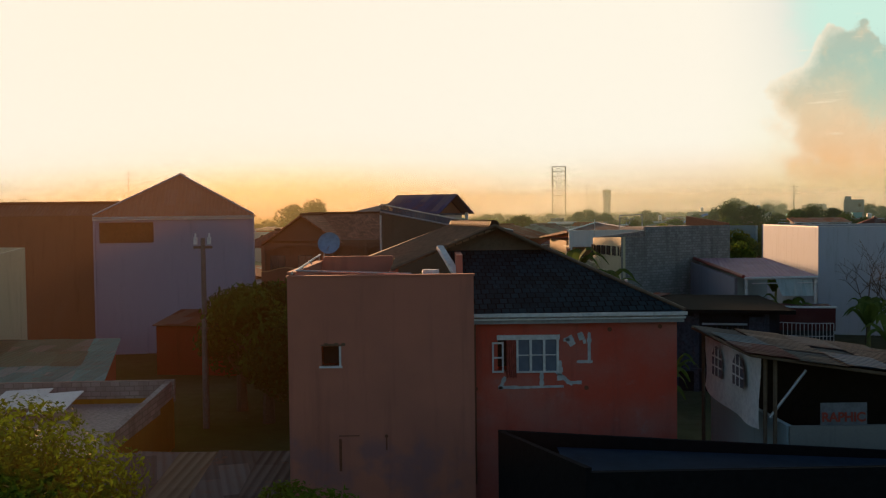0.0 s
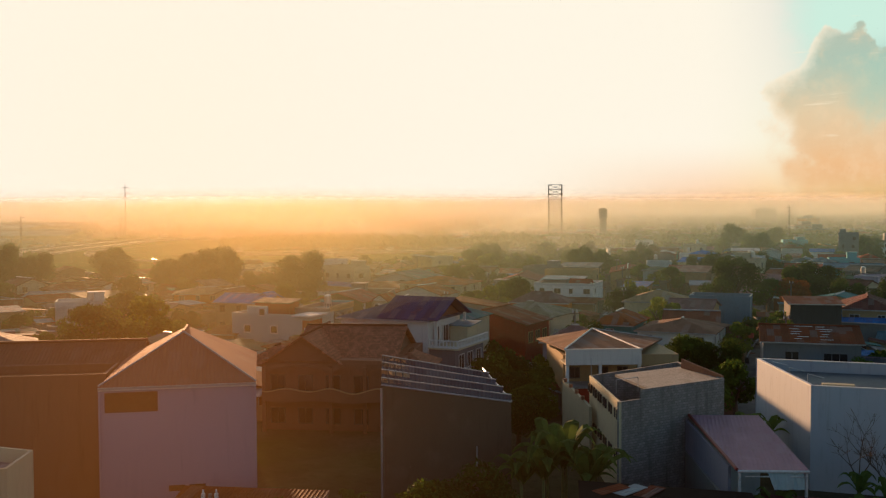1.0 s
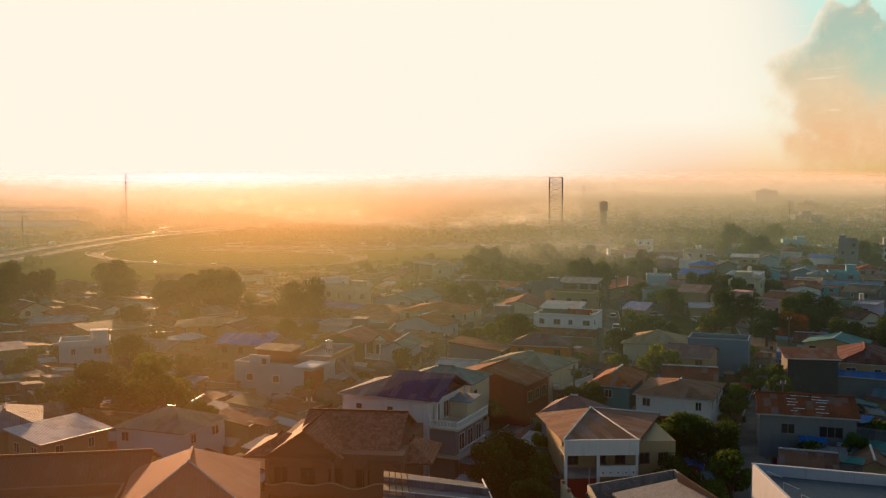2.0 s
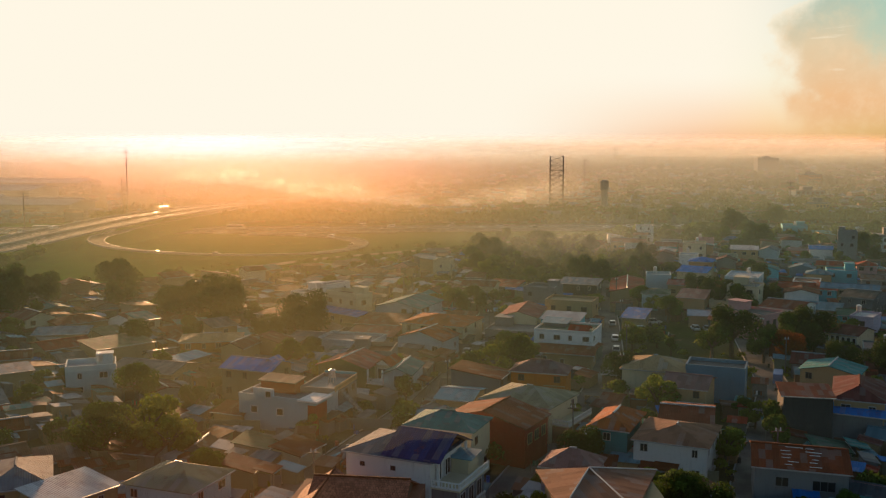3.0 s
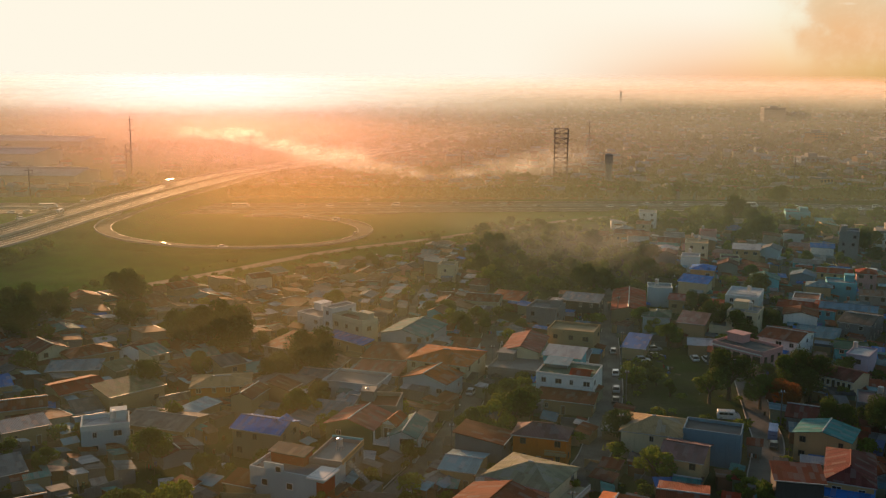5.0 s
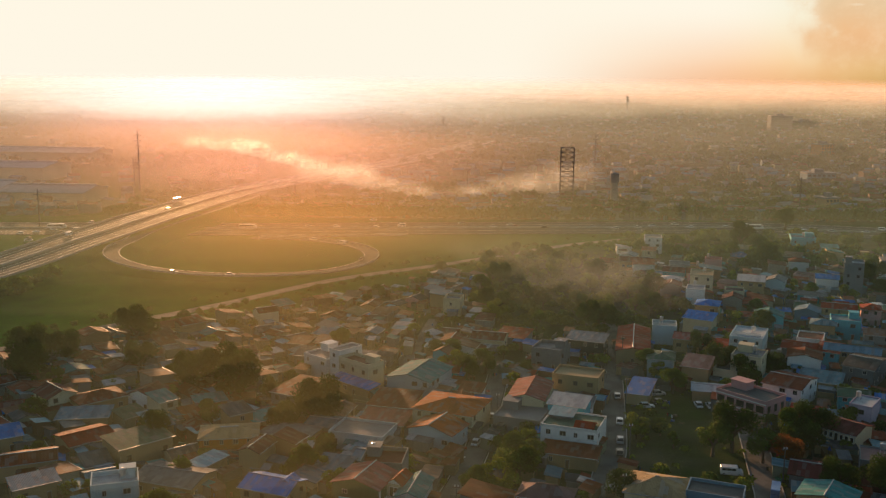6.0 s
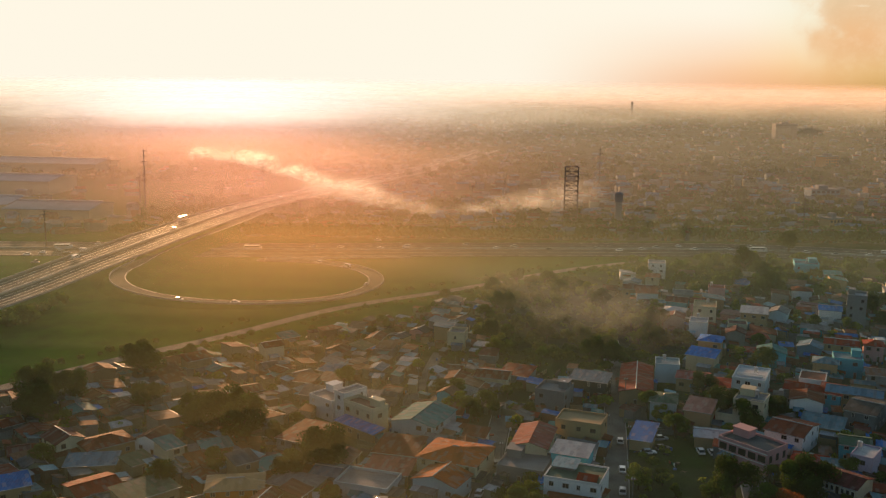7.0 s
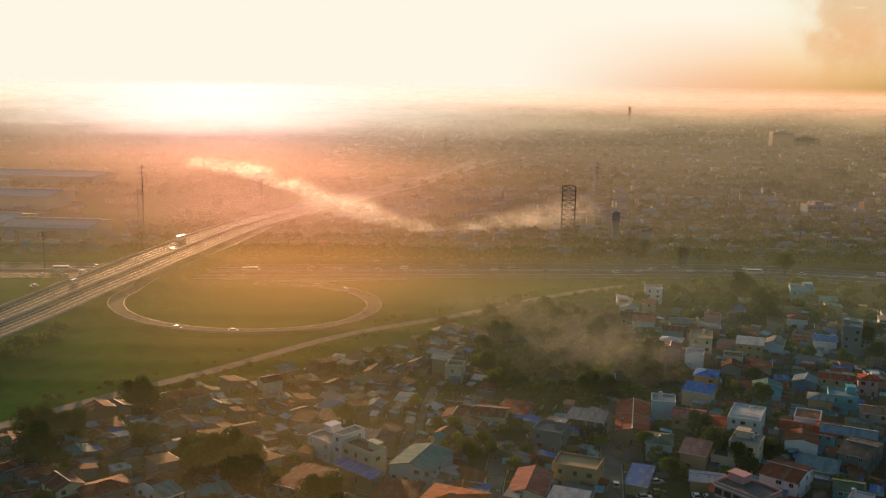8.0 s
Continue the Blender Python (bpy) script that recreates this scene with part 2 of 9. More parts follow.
def glass_mat():
    if "window_glass" in MATS:
        return MATS["window_glass"]
    m, t = fresh("window_glass")
    obj = t.add("ShaderNodeTexCoord").outputs["Object"]
    col = t.mix(t.noise(obj, 1.5, 2.0), (0.012, 0.014, 0.018, 1), (0.03, 0.03, 0.035, 1))
    finish(t, col, 0.16, spec=0.5)
    MATS["window_glass"] = m
    return m


def leaf_mat(key, a, b, glow=0.35):
    """Leaves: colour varies from clump to clump; light passes through them."""
    if key in MATS:
        return MATS[key]
    m, t = fresh(key)
    isl = t.add("ShaderNodeNewGeometry").outputs["Random Per Island"]
    rnd = t.add("ShaderNodeObjectInfo").outputs["Random"]
    obj = t.add("ShaderNodeTexCoord").outputs["Object"]
    col = t.mix(isl, (*a, 1), (*b, 1))
    col = t.mix(t.step(t.noise(obj, 0.45, 3.0), 0.35, 0.7, 0.0, 0.5), col, shift(a, 0.55))
    col = t.mix(t.math("MULTIPLY", rnd, 0.35), col, shift(b, 1.25))
    d = t.add("ShaderNodeBsdfPrincipled", Base_Color=col, Roughness=0.8)
    d.inputs["Specular IOR Level"].default_value = 0.06
    tr = t.add("ShaderNodeBsdfTranslucent", Color=col)
    mx = t.add("ShaderNodeMixShader", Fac=glow)
    t.tree.links.new(d.outputs[0], mx.inputs[1])
    t.tree.links.new(tr.outputs[0], mx.inputs[2])
    o = t.add("ShaderNodeOutputMaterial")
    t.tree.links.new(mx.outputs[0], o.inputs["Surface"])
    MATS[key] = m
    return m


def ground_mat():
    m, t = fresh("ground_grass_and_dirt")
    obj = t.add("ShaderNodeTexCoord").outputs["Object"]
    axis = t.add("ShaderNodeSeparateXYZ", Vector=obj)
    big = t.noise(obj, 0.012, 6.0, 0.6)
    mid = t.noise(obj, 0.09, 6.0, 0.65)
    fine = t.noise(obj, 1.3, 5.0, 0.7)
    grass = t.mix(t.step(mid, 0.35, 0.7), (0.026, 0.105, 0.005, 1), (0.016, 0.068, 0.004, 1))
    grass = t.mix(t.step(big, 0.5, 0.7, 0.0, 0.6), grass, (0.042, 0.108, 0.007, 1))
    dirt = t.mix(t.step(mid, 0.3, 0.7), (0.13, 0.105, 0.075, 1), (0.07, 0.06, 0.05, 1))
    inside = t.step(t.math("SUBTRACT", t.math("MULTIPLY", axis.outputs["X"], 0.98), axis.outputs["Y"]), -415.0, -395.0)
    grass = t.mix(t.math("MULTIPLY", inside, 0.8), grass, (0.038, 0.058, 0.014, 1))
    # scrub and trees cover the land beyond the highway
    beyond = t.step(t.math("ADD", axis.outputs["Y"], t.math("MULTIPLY", t.math("SUBTRACT", big, 0.5), 160.0)), 590.0, 640.0)
    open_field = t.math("MULTIPLY", t.step(t.math("ADD", axis.outputs["X"], t.math("MULTIPLY", mid, 60.0)), -60.0, -120.0), t.step(axis.outputs["Y"], 1300.0, 900.0))
    grass = t.mix(t.math("MULTIPLY", beyond, t.math("SUBTRACT", 1.0, t.math("MULTIPLY", open_field, 0.7))), grass, t.mix(t.step(mid, 0.4, 0.62), (0.020, 0.030, 0.010, 1), (0.055, 0.050, 0.028, 1)))
    # bare lots inside the settlement, grass in the fields by the highway
    line = t.math("SUBTRACT", t.math("MULTIPLY", axis.outputs["X"], 0.98), axis.outputs["Y"])
    town = t.math("MULTIPLY", t.step(t.math("ADD", line, t.math("MULTIPLY", mid, 40.0)), -420.0, -385.0), 0.75)
    col = t.mix(t.math("MULTIPLY", town, t.step(big, 0.35, 0.55)), grass, dirt)
    col = t.mix(t.step(fine, 0.35, 0.75, 0.0, 0.45), col, (0.03, 0.04, 0.015, 1))
    finish(t, col, 1.0, fine, 0.2, dist=0.06, spec=0.0)
    return m


def road_mat(key, c, shine=0.06):
    m, t = fresh(key)
    obj = t.add("ShaderNodeTexCoord").outputs["Object"]
    col = t.mix(t.step(t.noise(obj, 0.2, 5.0), 0.35, 0.7), shift(c, 1.2), shift(c, 0.75))
    fine = t.noise(obj, 5.0, 4.0, 0.7)
    col = t.mix(t.step(fine, 0.4, 0.75, 0.0, 0.4), col, shift(c, 0.6))
    finish(t, col, 0.9 if shine < 0.1 else 0.62, fine, 0.15 if shine > 0.1 else 0.3, spec=shine)
    return m


def haze_mat(key, top, thick, floor, gap, seed, tint=(0.40, 0.34, 0.28), glow_tint=(0.40, 0.31, 0.25), hot=(0.40, 0.31, 0.25), lean=0.24, spread=60.0, narrow=14.0):
    """Smoky air: a thin sheet that lets most light through, the glow round the sun painted into its tint."""
    m, t = fresh(key)
    tint, glow_tint, hot = ((c[0], c[1] * 1.115, c[2] * 1.29) for c in (tint, glow_tint, hot))
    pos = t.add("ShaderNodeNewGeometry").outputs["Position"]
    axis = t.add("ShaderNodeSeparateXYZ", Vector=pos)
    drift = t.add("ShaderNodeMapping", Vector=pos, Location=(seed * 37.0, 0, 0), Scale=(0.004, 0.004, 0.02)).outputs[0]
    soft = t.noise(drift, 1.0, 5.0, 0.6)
    # thickness peaks on the sun's bearing from the camera: a painted glow
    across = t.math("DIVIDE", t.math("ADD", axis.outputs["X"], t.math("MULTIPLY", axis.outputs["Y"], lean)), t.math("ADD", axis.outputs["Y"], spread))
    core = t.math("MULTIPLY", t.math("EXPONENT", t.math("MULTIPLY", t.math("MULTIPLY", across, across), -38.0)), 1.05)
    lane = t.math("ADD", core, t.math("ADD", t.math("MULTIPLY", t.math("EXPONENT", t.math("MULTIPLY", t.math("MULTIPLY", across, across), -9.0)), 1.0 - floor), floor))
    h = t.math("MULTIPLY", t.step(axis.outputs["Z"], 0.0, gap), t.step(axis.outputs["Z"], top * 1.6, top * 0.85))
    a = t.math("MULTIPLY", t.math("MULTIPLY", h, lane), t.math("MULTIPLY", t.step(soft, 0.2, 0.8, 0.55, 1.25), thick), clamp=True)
    # glow painted by bearing: hot in the middle of the lane, duller at its sides
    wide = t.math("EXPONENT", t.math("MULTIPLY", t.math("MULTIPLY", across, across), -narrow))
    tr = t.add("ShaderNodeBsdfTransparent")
    sc = t.add("ShaderNodeBsdfTranslucent", Color=t.mix(wide, (*tint, 1), t.mix(t.math("DIVIDE", core, 1.05), (*glow_tint, 1), (*hot, 1))))
    mx = t.add("ShaderNodeMixShader", Fac=a)
    t.tree.links.new(tr.outputs[0], mx.inputs[1])
    t.tree.links.new(sc.outputs[0], mx.inputs[2])
    o = t.add("ShaderNodeOutputMaterial")
    t.tree.links.new(mx.outputs[0], o.inputs["Surface"])
    return m


# ---- building blocks ----
def link(name, me, parent=None, label=""):
    ob = new(name, me)
    if parent is not None:
        ob.parent = parent
    if label:
        ob["label"] = label
    return ob


def weld(me):
    """Joins corners that touch, so that a shell is one connected piece."""
    bm = bmesh.new()
    bm.from_mesh(me)
    bmesh.ops.remove_doubles(bm, verts=bm.verts[:], dist=0.0005)
    bm.to_mesh(me)
    bm.free()
    return me


def mesh(name, verts, faces, mats, idx=None, smooth=False):
    me = bpy.data.meshes.new(name)
    me.from_pydata([tuple(v) for v in verts], [], faces)
    for m in mats if isinstance(mats, (list, tuple)) else [mats]:
        me.materials.append(m)
    if idx:
        me.polygons.foreach_set("material_index", idx)
    if smooth:
        me.polygons.foreach_set("use_smooth", [True] * len(me.polygons))
    me.update()
    return me


class Geo:
    """Collects boxes, prisms and tubes for one mesh."""

    def __init__(self):
        self.v, self.f, self.i = [], [], []

    def quad(self, pts, k=0):
        n = len(self.v)
        self.v += [Vector(p) for p in pts]
        self.f.append(tuple(range(n, n + len(pts))))
        self.i.append(k)

    def box(self, x0, x1, y0, y1, z0, z1, k=0, m=None):
        n = len(self.v)
        pts = [Vector((x, y, z)) for z in (z0, z1) for x, y in ((x0, y0), (x1, y0), (x1, y1), (x0, y1))]
        self.v += [m @ p for p in pts] if m else pts
        for q in ((3, 2, 1, 0), (4, 5, 6, 7), (0, 1, 5, 4), (1, 2, 6, 5), (2, 3, 7, 6), (3, 0, 4, 7)):
            self.f.append(tuple(n + j for j in q))
            self.i.append(k)

    def tube(self, a, b, r0, r1=None, sides=8, k=0, cap=True):
        a, b = Vector(a), Vector(b)
        r1 = r0 if r1 is None else r1
        q = (b - a).to_track_quat("Z", "Y")
        n = len(self.v)
        for p, r in ((a, r0), (b, r1)):
            for s in range(sides):
                w = 2 * math.pi * s / sides
                self.v.append(p + q @ Vector((r * math.cos(w), r * math.sin(w), 0)))
        for s in range(sides):
            e = (s + 1) % sides
            self.f.append((n + s, n + e, n + sides + e, n + sides + s))
            self.i.append(k)
        if cap:
            self.f += [tuple(n + s for s in reversed(range(sides))), tuple(n + sides + s for s in range(sides))]
            self.i += [k, k]

    def mesh(self, name, mats, smooth=False):
        return mesh(name, self.v, self.f, mats, self.i, smooth)


def slope_uv(me):
    """Along-the-eave and down-the-slope coordinates, in metres, for ribbed sheets."""
    layer = me.uv_layers.new(name="slope")
    for p in me.polygons:
        n = p.normal
        u = Vector((-n.y, n.x, 0))
        u = u.normalized() if u.length > 1e-4 else Vector((1, 0, 0))
        v = n.cross(u)
        for li in p.loop_indices:
            co = me.vertices[me.loops[li].vertex_index].co
            layer.data[li].uv = (co.dot(u), co.dot(v))


def base_empty(name, x, y, z, yaw, label, category, group=""):
    ob = new(name)
    ob.matrix_world = pose(x, y, z, 0, 0, yaw)
    return tagged(ob, label, category, group)

# ---- the land, the roads and the air ----
rng = random.Random(7)


def lay_road(name, line, width, mat, label, z=0.06, thick=0.25, heights=None, category="road", dash=None):
    """A strip with sides, laid along a line of plan points that is smoothed first."""
    pts = [Vector((x, y, 0)) for x, y in line]
    hs = heights or [0.0] * len(pts)
    path = []
    for i in range(len(pts) - 1):
        p0, p1, p2, p3 = pts[max(i - 1, 0)], pts[i], pts[i + 1], pts[min(i + 2, len(pts) - 1)]
        for k in range(10):
            s = k / 10
            c = 0.5 * (2 * p1 + (p2 - p0) * s + (2 * p0 - 5 * p1 + 4 * p2 - p3) * s * s + (3 * p1 - p0 - 3 * p2 + p3) * s ** 3)
            path.append((c, hs[i] + (hs[i + 1] - hs[i]) * s))
    path.append((pts[-1], hs[-1]))
    g = Geo()
    rows = []
    for i, (c, h) in enumerate(path):
        t = (path[min(i + 1, len(path) - 1)][0] - path[max(i - 1, 0)][0]).normalized()
        n = Vector((-t.y, t.x, 0))
        rows.append((c, n, z + h))
    for (a, na, za), (b, nb, zb) in zip(rows, rows[1:]):
        w = width / 2
        la, ra, lb, rb = a + na * w, a - na * w, b + nb * w, b - nb * w
        up = lambda p, h: (p.x, p.y, h)
        skirt = 1.5 if max(za, zb) > 0.6 else 0.0
        la2, ra2, lb2, rb2 = a + na * (w + za * skirt), a - na * (w + za * skirt), b + nb * (w + zb * skirt), b - nb * (w + zb * skirt)
        low = -0.2
        g.quad((up(ra, za), up(rb, zb), up(lb, zb), up(la, za)), 0)
        g.quad((up(la, za), up(lb, zb), up(lb2, low), up(la2, low)), 1 if skirt else 0)
        g.quad((up(ra2, low), up(rb2, low), up(rb, zb), up(ra, za)), 1 if skirt else 0)
    ob = new(name, g.mesh(name, [mat, MAT_GRASS]))
    tagged(ob, label, category, kind="structure")
    return rows


def lay_edge(name, rows, off, w, h, mat, parent_label, lift=0.0):
    """A kerb, barrier or line that follows a road."""
    g = Geo()
    for (a, na, za), (b, nb, zb) in zip(rows, rows[1:]):
        q = []
        for p, n, z in ((a, na, za), (b, nb, zb)):
            for o in (off - w / 2, off + w / 2):
                c = p + n * o
                q.append(Vector((c.x, c.y, z + lift)))
        up = Vector((0, 0, h))
        a0, a1, b0, b1 = q
        g.quad((a0 + up, b0 + up, b1 + up, a1 + up))
        g.quad((a0, b0, b0 + up, a0 + up))
        g.quad((a1 + up, b1 + up, b1, a1))
    tagged(new(name, g.mesh(name, mat)), parent_label, "road edge", kind="structure")


MAT_GRASS = ground_mat()
n = 60
xs = [(-1 + 2 * i / n) for i in range(n + 1)]
span = lambda u: 5000 * (0.25 * u + 0.75 * u ** 3)
g_v, g_f = [], []
for j in range(n + 1):
    for i in range(n + 1):
        gx, gy = span(xs[i]), 400 + span(xs[j]) * 0.95
        bump = 0.0 if abs(gx) < 500 and gy < 900 else 6.0 * noise.noise(Vector((gx * 0.002, gy * 0.002, 0)))
        g_v.append((gx, gy, min(bump, 5.0) - 0.02 if bump else 0.0))
for j in range(n):
    for i in range(n):
        a = j * (n + 1) + i
        g_f.append((a, a + 1, a + n + 2, a + n + 1))
tagged(new("ground", mesh("ground", g_v, g_f, MAT_GRASS)), "flat grassy and dusty ground of the town", "ground", kind="structure")

ASPHALT = road_mat("asphalt", (0.055, 0.055, 0.058))
POLISHED = road_mat("polished_asphalt", (0.065, 0.063, 0.062), 0.07)
CONCRETE_ROAD = road_mat("concrete_road", (0.15, 0.14, 0.125))
KERB = plain_mat("kerb_concrete", (0.32, 0.31, 0.29), 0.85)
LINE = plain_mat("road_paint", (0.7, 0.7, 0.66), 0.6)

street_a = lay_road("road_street_east", [(10, 126), (19, 149), (26, 167), (33.5, 184), (38, 202), (43, 220), (48, 249), (55, 292), (63, 342), (66, 365)], 6.0, CONCRETE_ROAD, "narrow grey concrete street between houses")
street_b = lay_road("road_street_far_east", [(36, 104), (45.5, 128), (55, 151), (64, 172), (71, 190), (74, 203), (82, 240), (88, 262), (92, 300)], 6.0, CONCRETE_ROAD, "grey concrete side street with parked vehicles")
street_c = lay_road("road_street_west", [(-20, 128), (-13, 147), (-6.4, 164.5), (2.9, 190), (10, 220), (14, 247), (20, 290)], 5.5, CONCRETE_ROAD, "narrow concrete street winding between houses")
street_d = lay_road("road_lane", [(-16, 245), (-13.1, 267), (-10.5, 285), (-6.7, 311), (-2, 345)], 4.0, CONCRETE_ROAD, "narrow dusty lane among low houses")
lane_e = lay_road("road_yard_track", [(60, 262), (61, 282), (70, 300)], 4.5, CONCRETE_ROAD, "short concrete track beside parked cars")
for nm, rw in (("kerb_east", street_a), ("kerb_far_east", street_b), ("kerb_west", street_c)):
    lay_edge(nm, rw, 3.15, 0.25, 0.13, KERB, "low concrete kerb along the street", -0.02)
    lay_edge(nm, rw, -3.15, 0.25, 0.13, KERB, "low concrete kerb along the street", -0.02)

frontage = lay_road("road_frontage", [(-260, 150), (-200, 225), (-145, 298), (-119, 330), (-86, 366), (-46, 414.7), (5, 454), (67, 507), (110, 532)], 6.0, CONCRETE_ROAD, "pale frontage road along the edge of the town")
highway = lay_road("road_highway", [(-700, 520), (-400, 547), (-236, 553), (-112, 556), (-28, 563), (75, 570), (180, 573), (262, 556), (420, 510), (800, 380)], 46.0, ASPHALT, "wide asphalt highway crossing the plain", heights=[0.3] * 10)
for o in (-22, -11.5, -0.8, 0.8, 11.5, 22):
    lay_edge("highway_line", highway, o, 0.16, 0.02, LINE, "painted line on the highway", 0.02)
lay_edge("highway_median", highway, 0.0, 0.6, 0.8, KERB, "low concrete median barrier of the highway")
flyover = lay_road("road_flyover", [(-226, 330), (-201, 420), (-187, 480), (-172, 550), (-154, 680), (-127, 790), (-94, 900), (-20, 1100), (60, 1400)], 36.0, POLISHED, "asphalt expressway carried over the highway on an embankment",
                   heights=[1.0, 3.0, 5.5, 7.5, 6.0, 4.0, 2.0, 1.0, 1.0])
for o in (-17.7, -0.4, 0.4, 17.7):
    lay_edge("flyover_barrier", flyover, o, 0.35, 0.9, KERB, "concrete barrier along the expressway")
for o in (-14.0, -10.5, -7.0, -3.5, 3.5, 7.0, 10.5, 14.0):
    lay_edge("flyover_line", flyover, o, 0.25, 0.02, LINE, "painted lane line on the expressway", 0.02)
CX, CY, RX, RY = -99.0, 470.0, 64.0, 55.0
ring, ring_h = [(-131.0, 700.0), (-139.0, 630.0), (-150.0, 565.0), (-159.0, 520.0)], [5.6, 6.2, 6.4, 5.6]
for k in range(0, 17):
    w = radians(166 + k * 18.0)
    ring.append((CX + RX * math.cos(w), CY + RY * math.sin(w)))
    ring_h.append(max(0.2, 5.0 * (1 - k / 9.0)))
ring += [(-70.0, 533.0), (-20.0, 540.0)]
ring_h += [0.3, 0.3]
loop_rows = lay_road("road_loop_ramp", ring, 8.0, POLISHED, "curved loop ramp of the interchange", heights=ring_h)
lay_edge("loop_barrier", loop_rows, -3.9, 0.3, 0.8, KERB, "concrete barrier along the outside of the loop ramp")
lay_edge("loop_line", loop_rows, 3.5, 0.2, 0.02, LINE, "painted edge line of the loop ramp", 0.02)

# smoky evening air in thin sheets across the valley, sun glow put into their tints
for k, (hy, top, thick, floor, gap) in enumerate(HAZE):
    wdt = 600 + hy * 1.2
    # the two nearest sheets are added to imitate veiling glare round the sun
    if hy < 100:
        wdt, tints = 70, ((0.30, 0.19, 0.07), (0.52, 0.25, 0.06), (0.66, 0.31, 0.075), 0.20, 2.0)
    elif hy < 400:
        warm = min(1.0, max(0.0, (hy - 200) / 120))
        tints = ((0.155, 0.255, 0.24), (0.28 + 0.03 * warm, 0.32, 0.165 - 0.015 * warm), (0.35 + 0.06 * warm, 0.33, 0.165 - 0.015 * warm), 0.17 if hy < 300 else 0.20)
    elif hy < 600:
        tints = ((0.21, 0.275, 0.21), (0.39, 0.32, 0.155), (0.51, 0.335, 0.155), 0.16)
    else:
        # glow tints: orange over the woods; towards the skyline they pale to cream round the sun and to peach beside it
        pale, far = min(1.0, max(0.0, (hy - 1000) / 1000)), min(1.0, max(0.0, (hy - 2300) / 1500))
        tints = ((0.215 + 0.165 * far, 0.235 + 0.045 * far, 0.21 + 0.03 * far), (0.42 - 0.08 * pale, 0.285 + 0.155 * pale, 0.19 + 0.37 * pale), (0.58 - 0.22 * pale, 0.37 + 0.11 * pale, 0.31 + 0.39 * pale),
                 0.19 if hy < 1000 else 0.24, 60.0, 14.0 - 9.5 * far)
    hz = new("haze", mesh("haze", [(-wdt, hy, -1), (wdt, hy, -1), (wdt, hy, top * 1.65), (-wdt, hy, top * 1.65)], [(0, 1, 2, 3)], haze_mat("smoky_air_glow", top, thick, floor, gap, k + 1, *tints)))
    tagged(hz, "thin sheet of smoky evening air tinted with the sun's glow", "haze", "smoky air", "stuff")

# ---- houses ----
WINDOW_FRAME = plain_mat("window_frame_paint", (0.42, 0.41, 0.38), 0.6)
DARK_FRAME = plain_mat("window_frame_dark", (0.07, 0.06, 0.055), 0.6)
GLASS = glass_mat()
DOOR_WOOD = plain_mat("door_wood", (0.12, 0.07, 0.04), 0.6)
GUTTER = plain_mat("gutter_metal", (0.35, 0.35, 0.36), 0.45, 0.3)
TANK = plain_mat("tank_steel", (0.5, 0.52, 0.54), 0.3, 0.7)
STONE = plain_mat("bare_concrete", (0.24, 0.235, 0.22), 0.9, depth=0.7)
WINDOWS = {}


def window_frame(w, h, dark):
    """Frame with mullions and sill, proud of the wall, as one moulded piece."""
    key = ("frame", round(w, 1), round(h, 1), dark)
    if key not in WINDOWS:
        b, n = 0.09, max(2, int(w / 0.6))
        cols = [-w / 2, -w / 2 + b]
        for k in range(1, n):
            x = -w / 2 + w * k / n
            cols += [x - 0.03, x + 0.03]
        cols += [w / 2 - b, w / 2]
        bm = bmesh.new()
        zs = [0, b, h - b, h]
        grid = [[bm.verts.new((x, -0.07, z)) for z in zs] for x in cols]
        for i in range(len(cols) - 1):
            for j in range(3):
                if j != 1 or i % 2 == 0:
                    bm.faces.new((grid[i][j], grid[i + 1][j], grid[i + 1][j + 1], grid[i][j + 1]))
        ext = bmesh.ops.extrude_face_region(bm, geom=bm.faces[:])
        bmesh.ops.translate(bm, vec=(0, 0.09, 0), verts=[v for v in ext["geom"] if isinstance(v, bmesh.types.BMVert)])
        bmesh.ops.recalc_face_normals(bm, faces=bm.faces[:])
        me = bpy.data.meshes.new("window")
        bm.to_mesh(me)
        bm.free()
        me.materials.append(DARK_FRAME if dark else WINDOW_FRAME)
        pane = Geo()
        pane.quad(((-w / 2 + b, -0.012, b), (w / 2 - b, -0.012, b), (w / 2 - b, -0.012, h - b), (-w / 2 + b, -0.012, h - b)))
        WINDOWS[key] = (me, pane.mesh("pane", GLASS))
    return WINDOWS[key]


def add_window(root, m, w, h, dark):
    """A window with its pane, hung on a wall of root at the local pose m."""
    frame_me, pane_me = window_frame(w, h, dark)
    ob = link("window", frame_me, root)
    ob.matrix_local = m
    link("pane", pane_me, ob)
    return ob


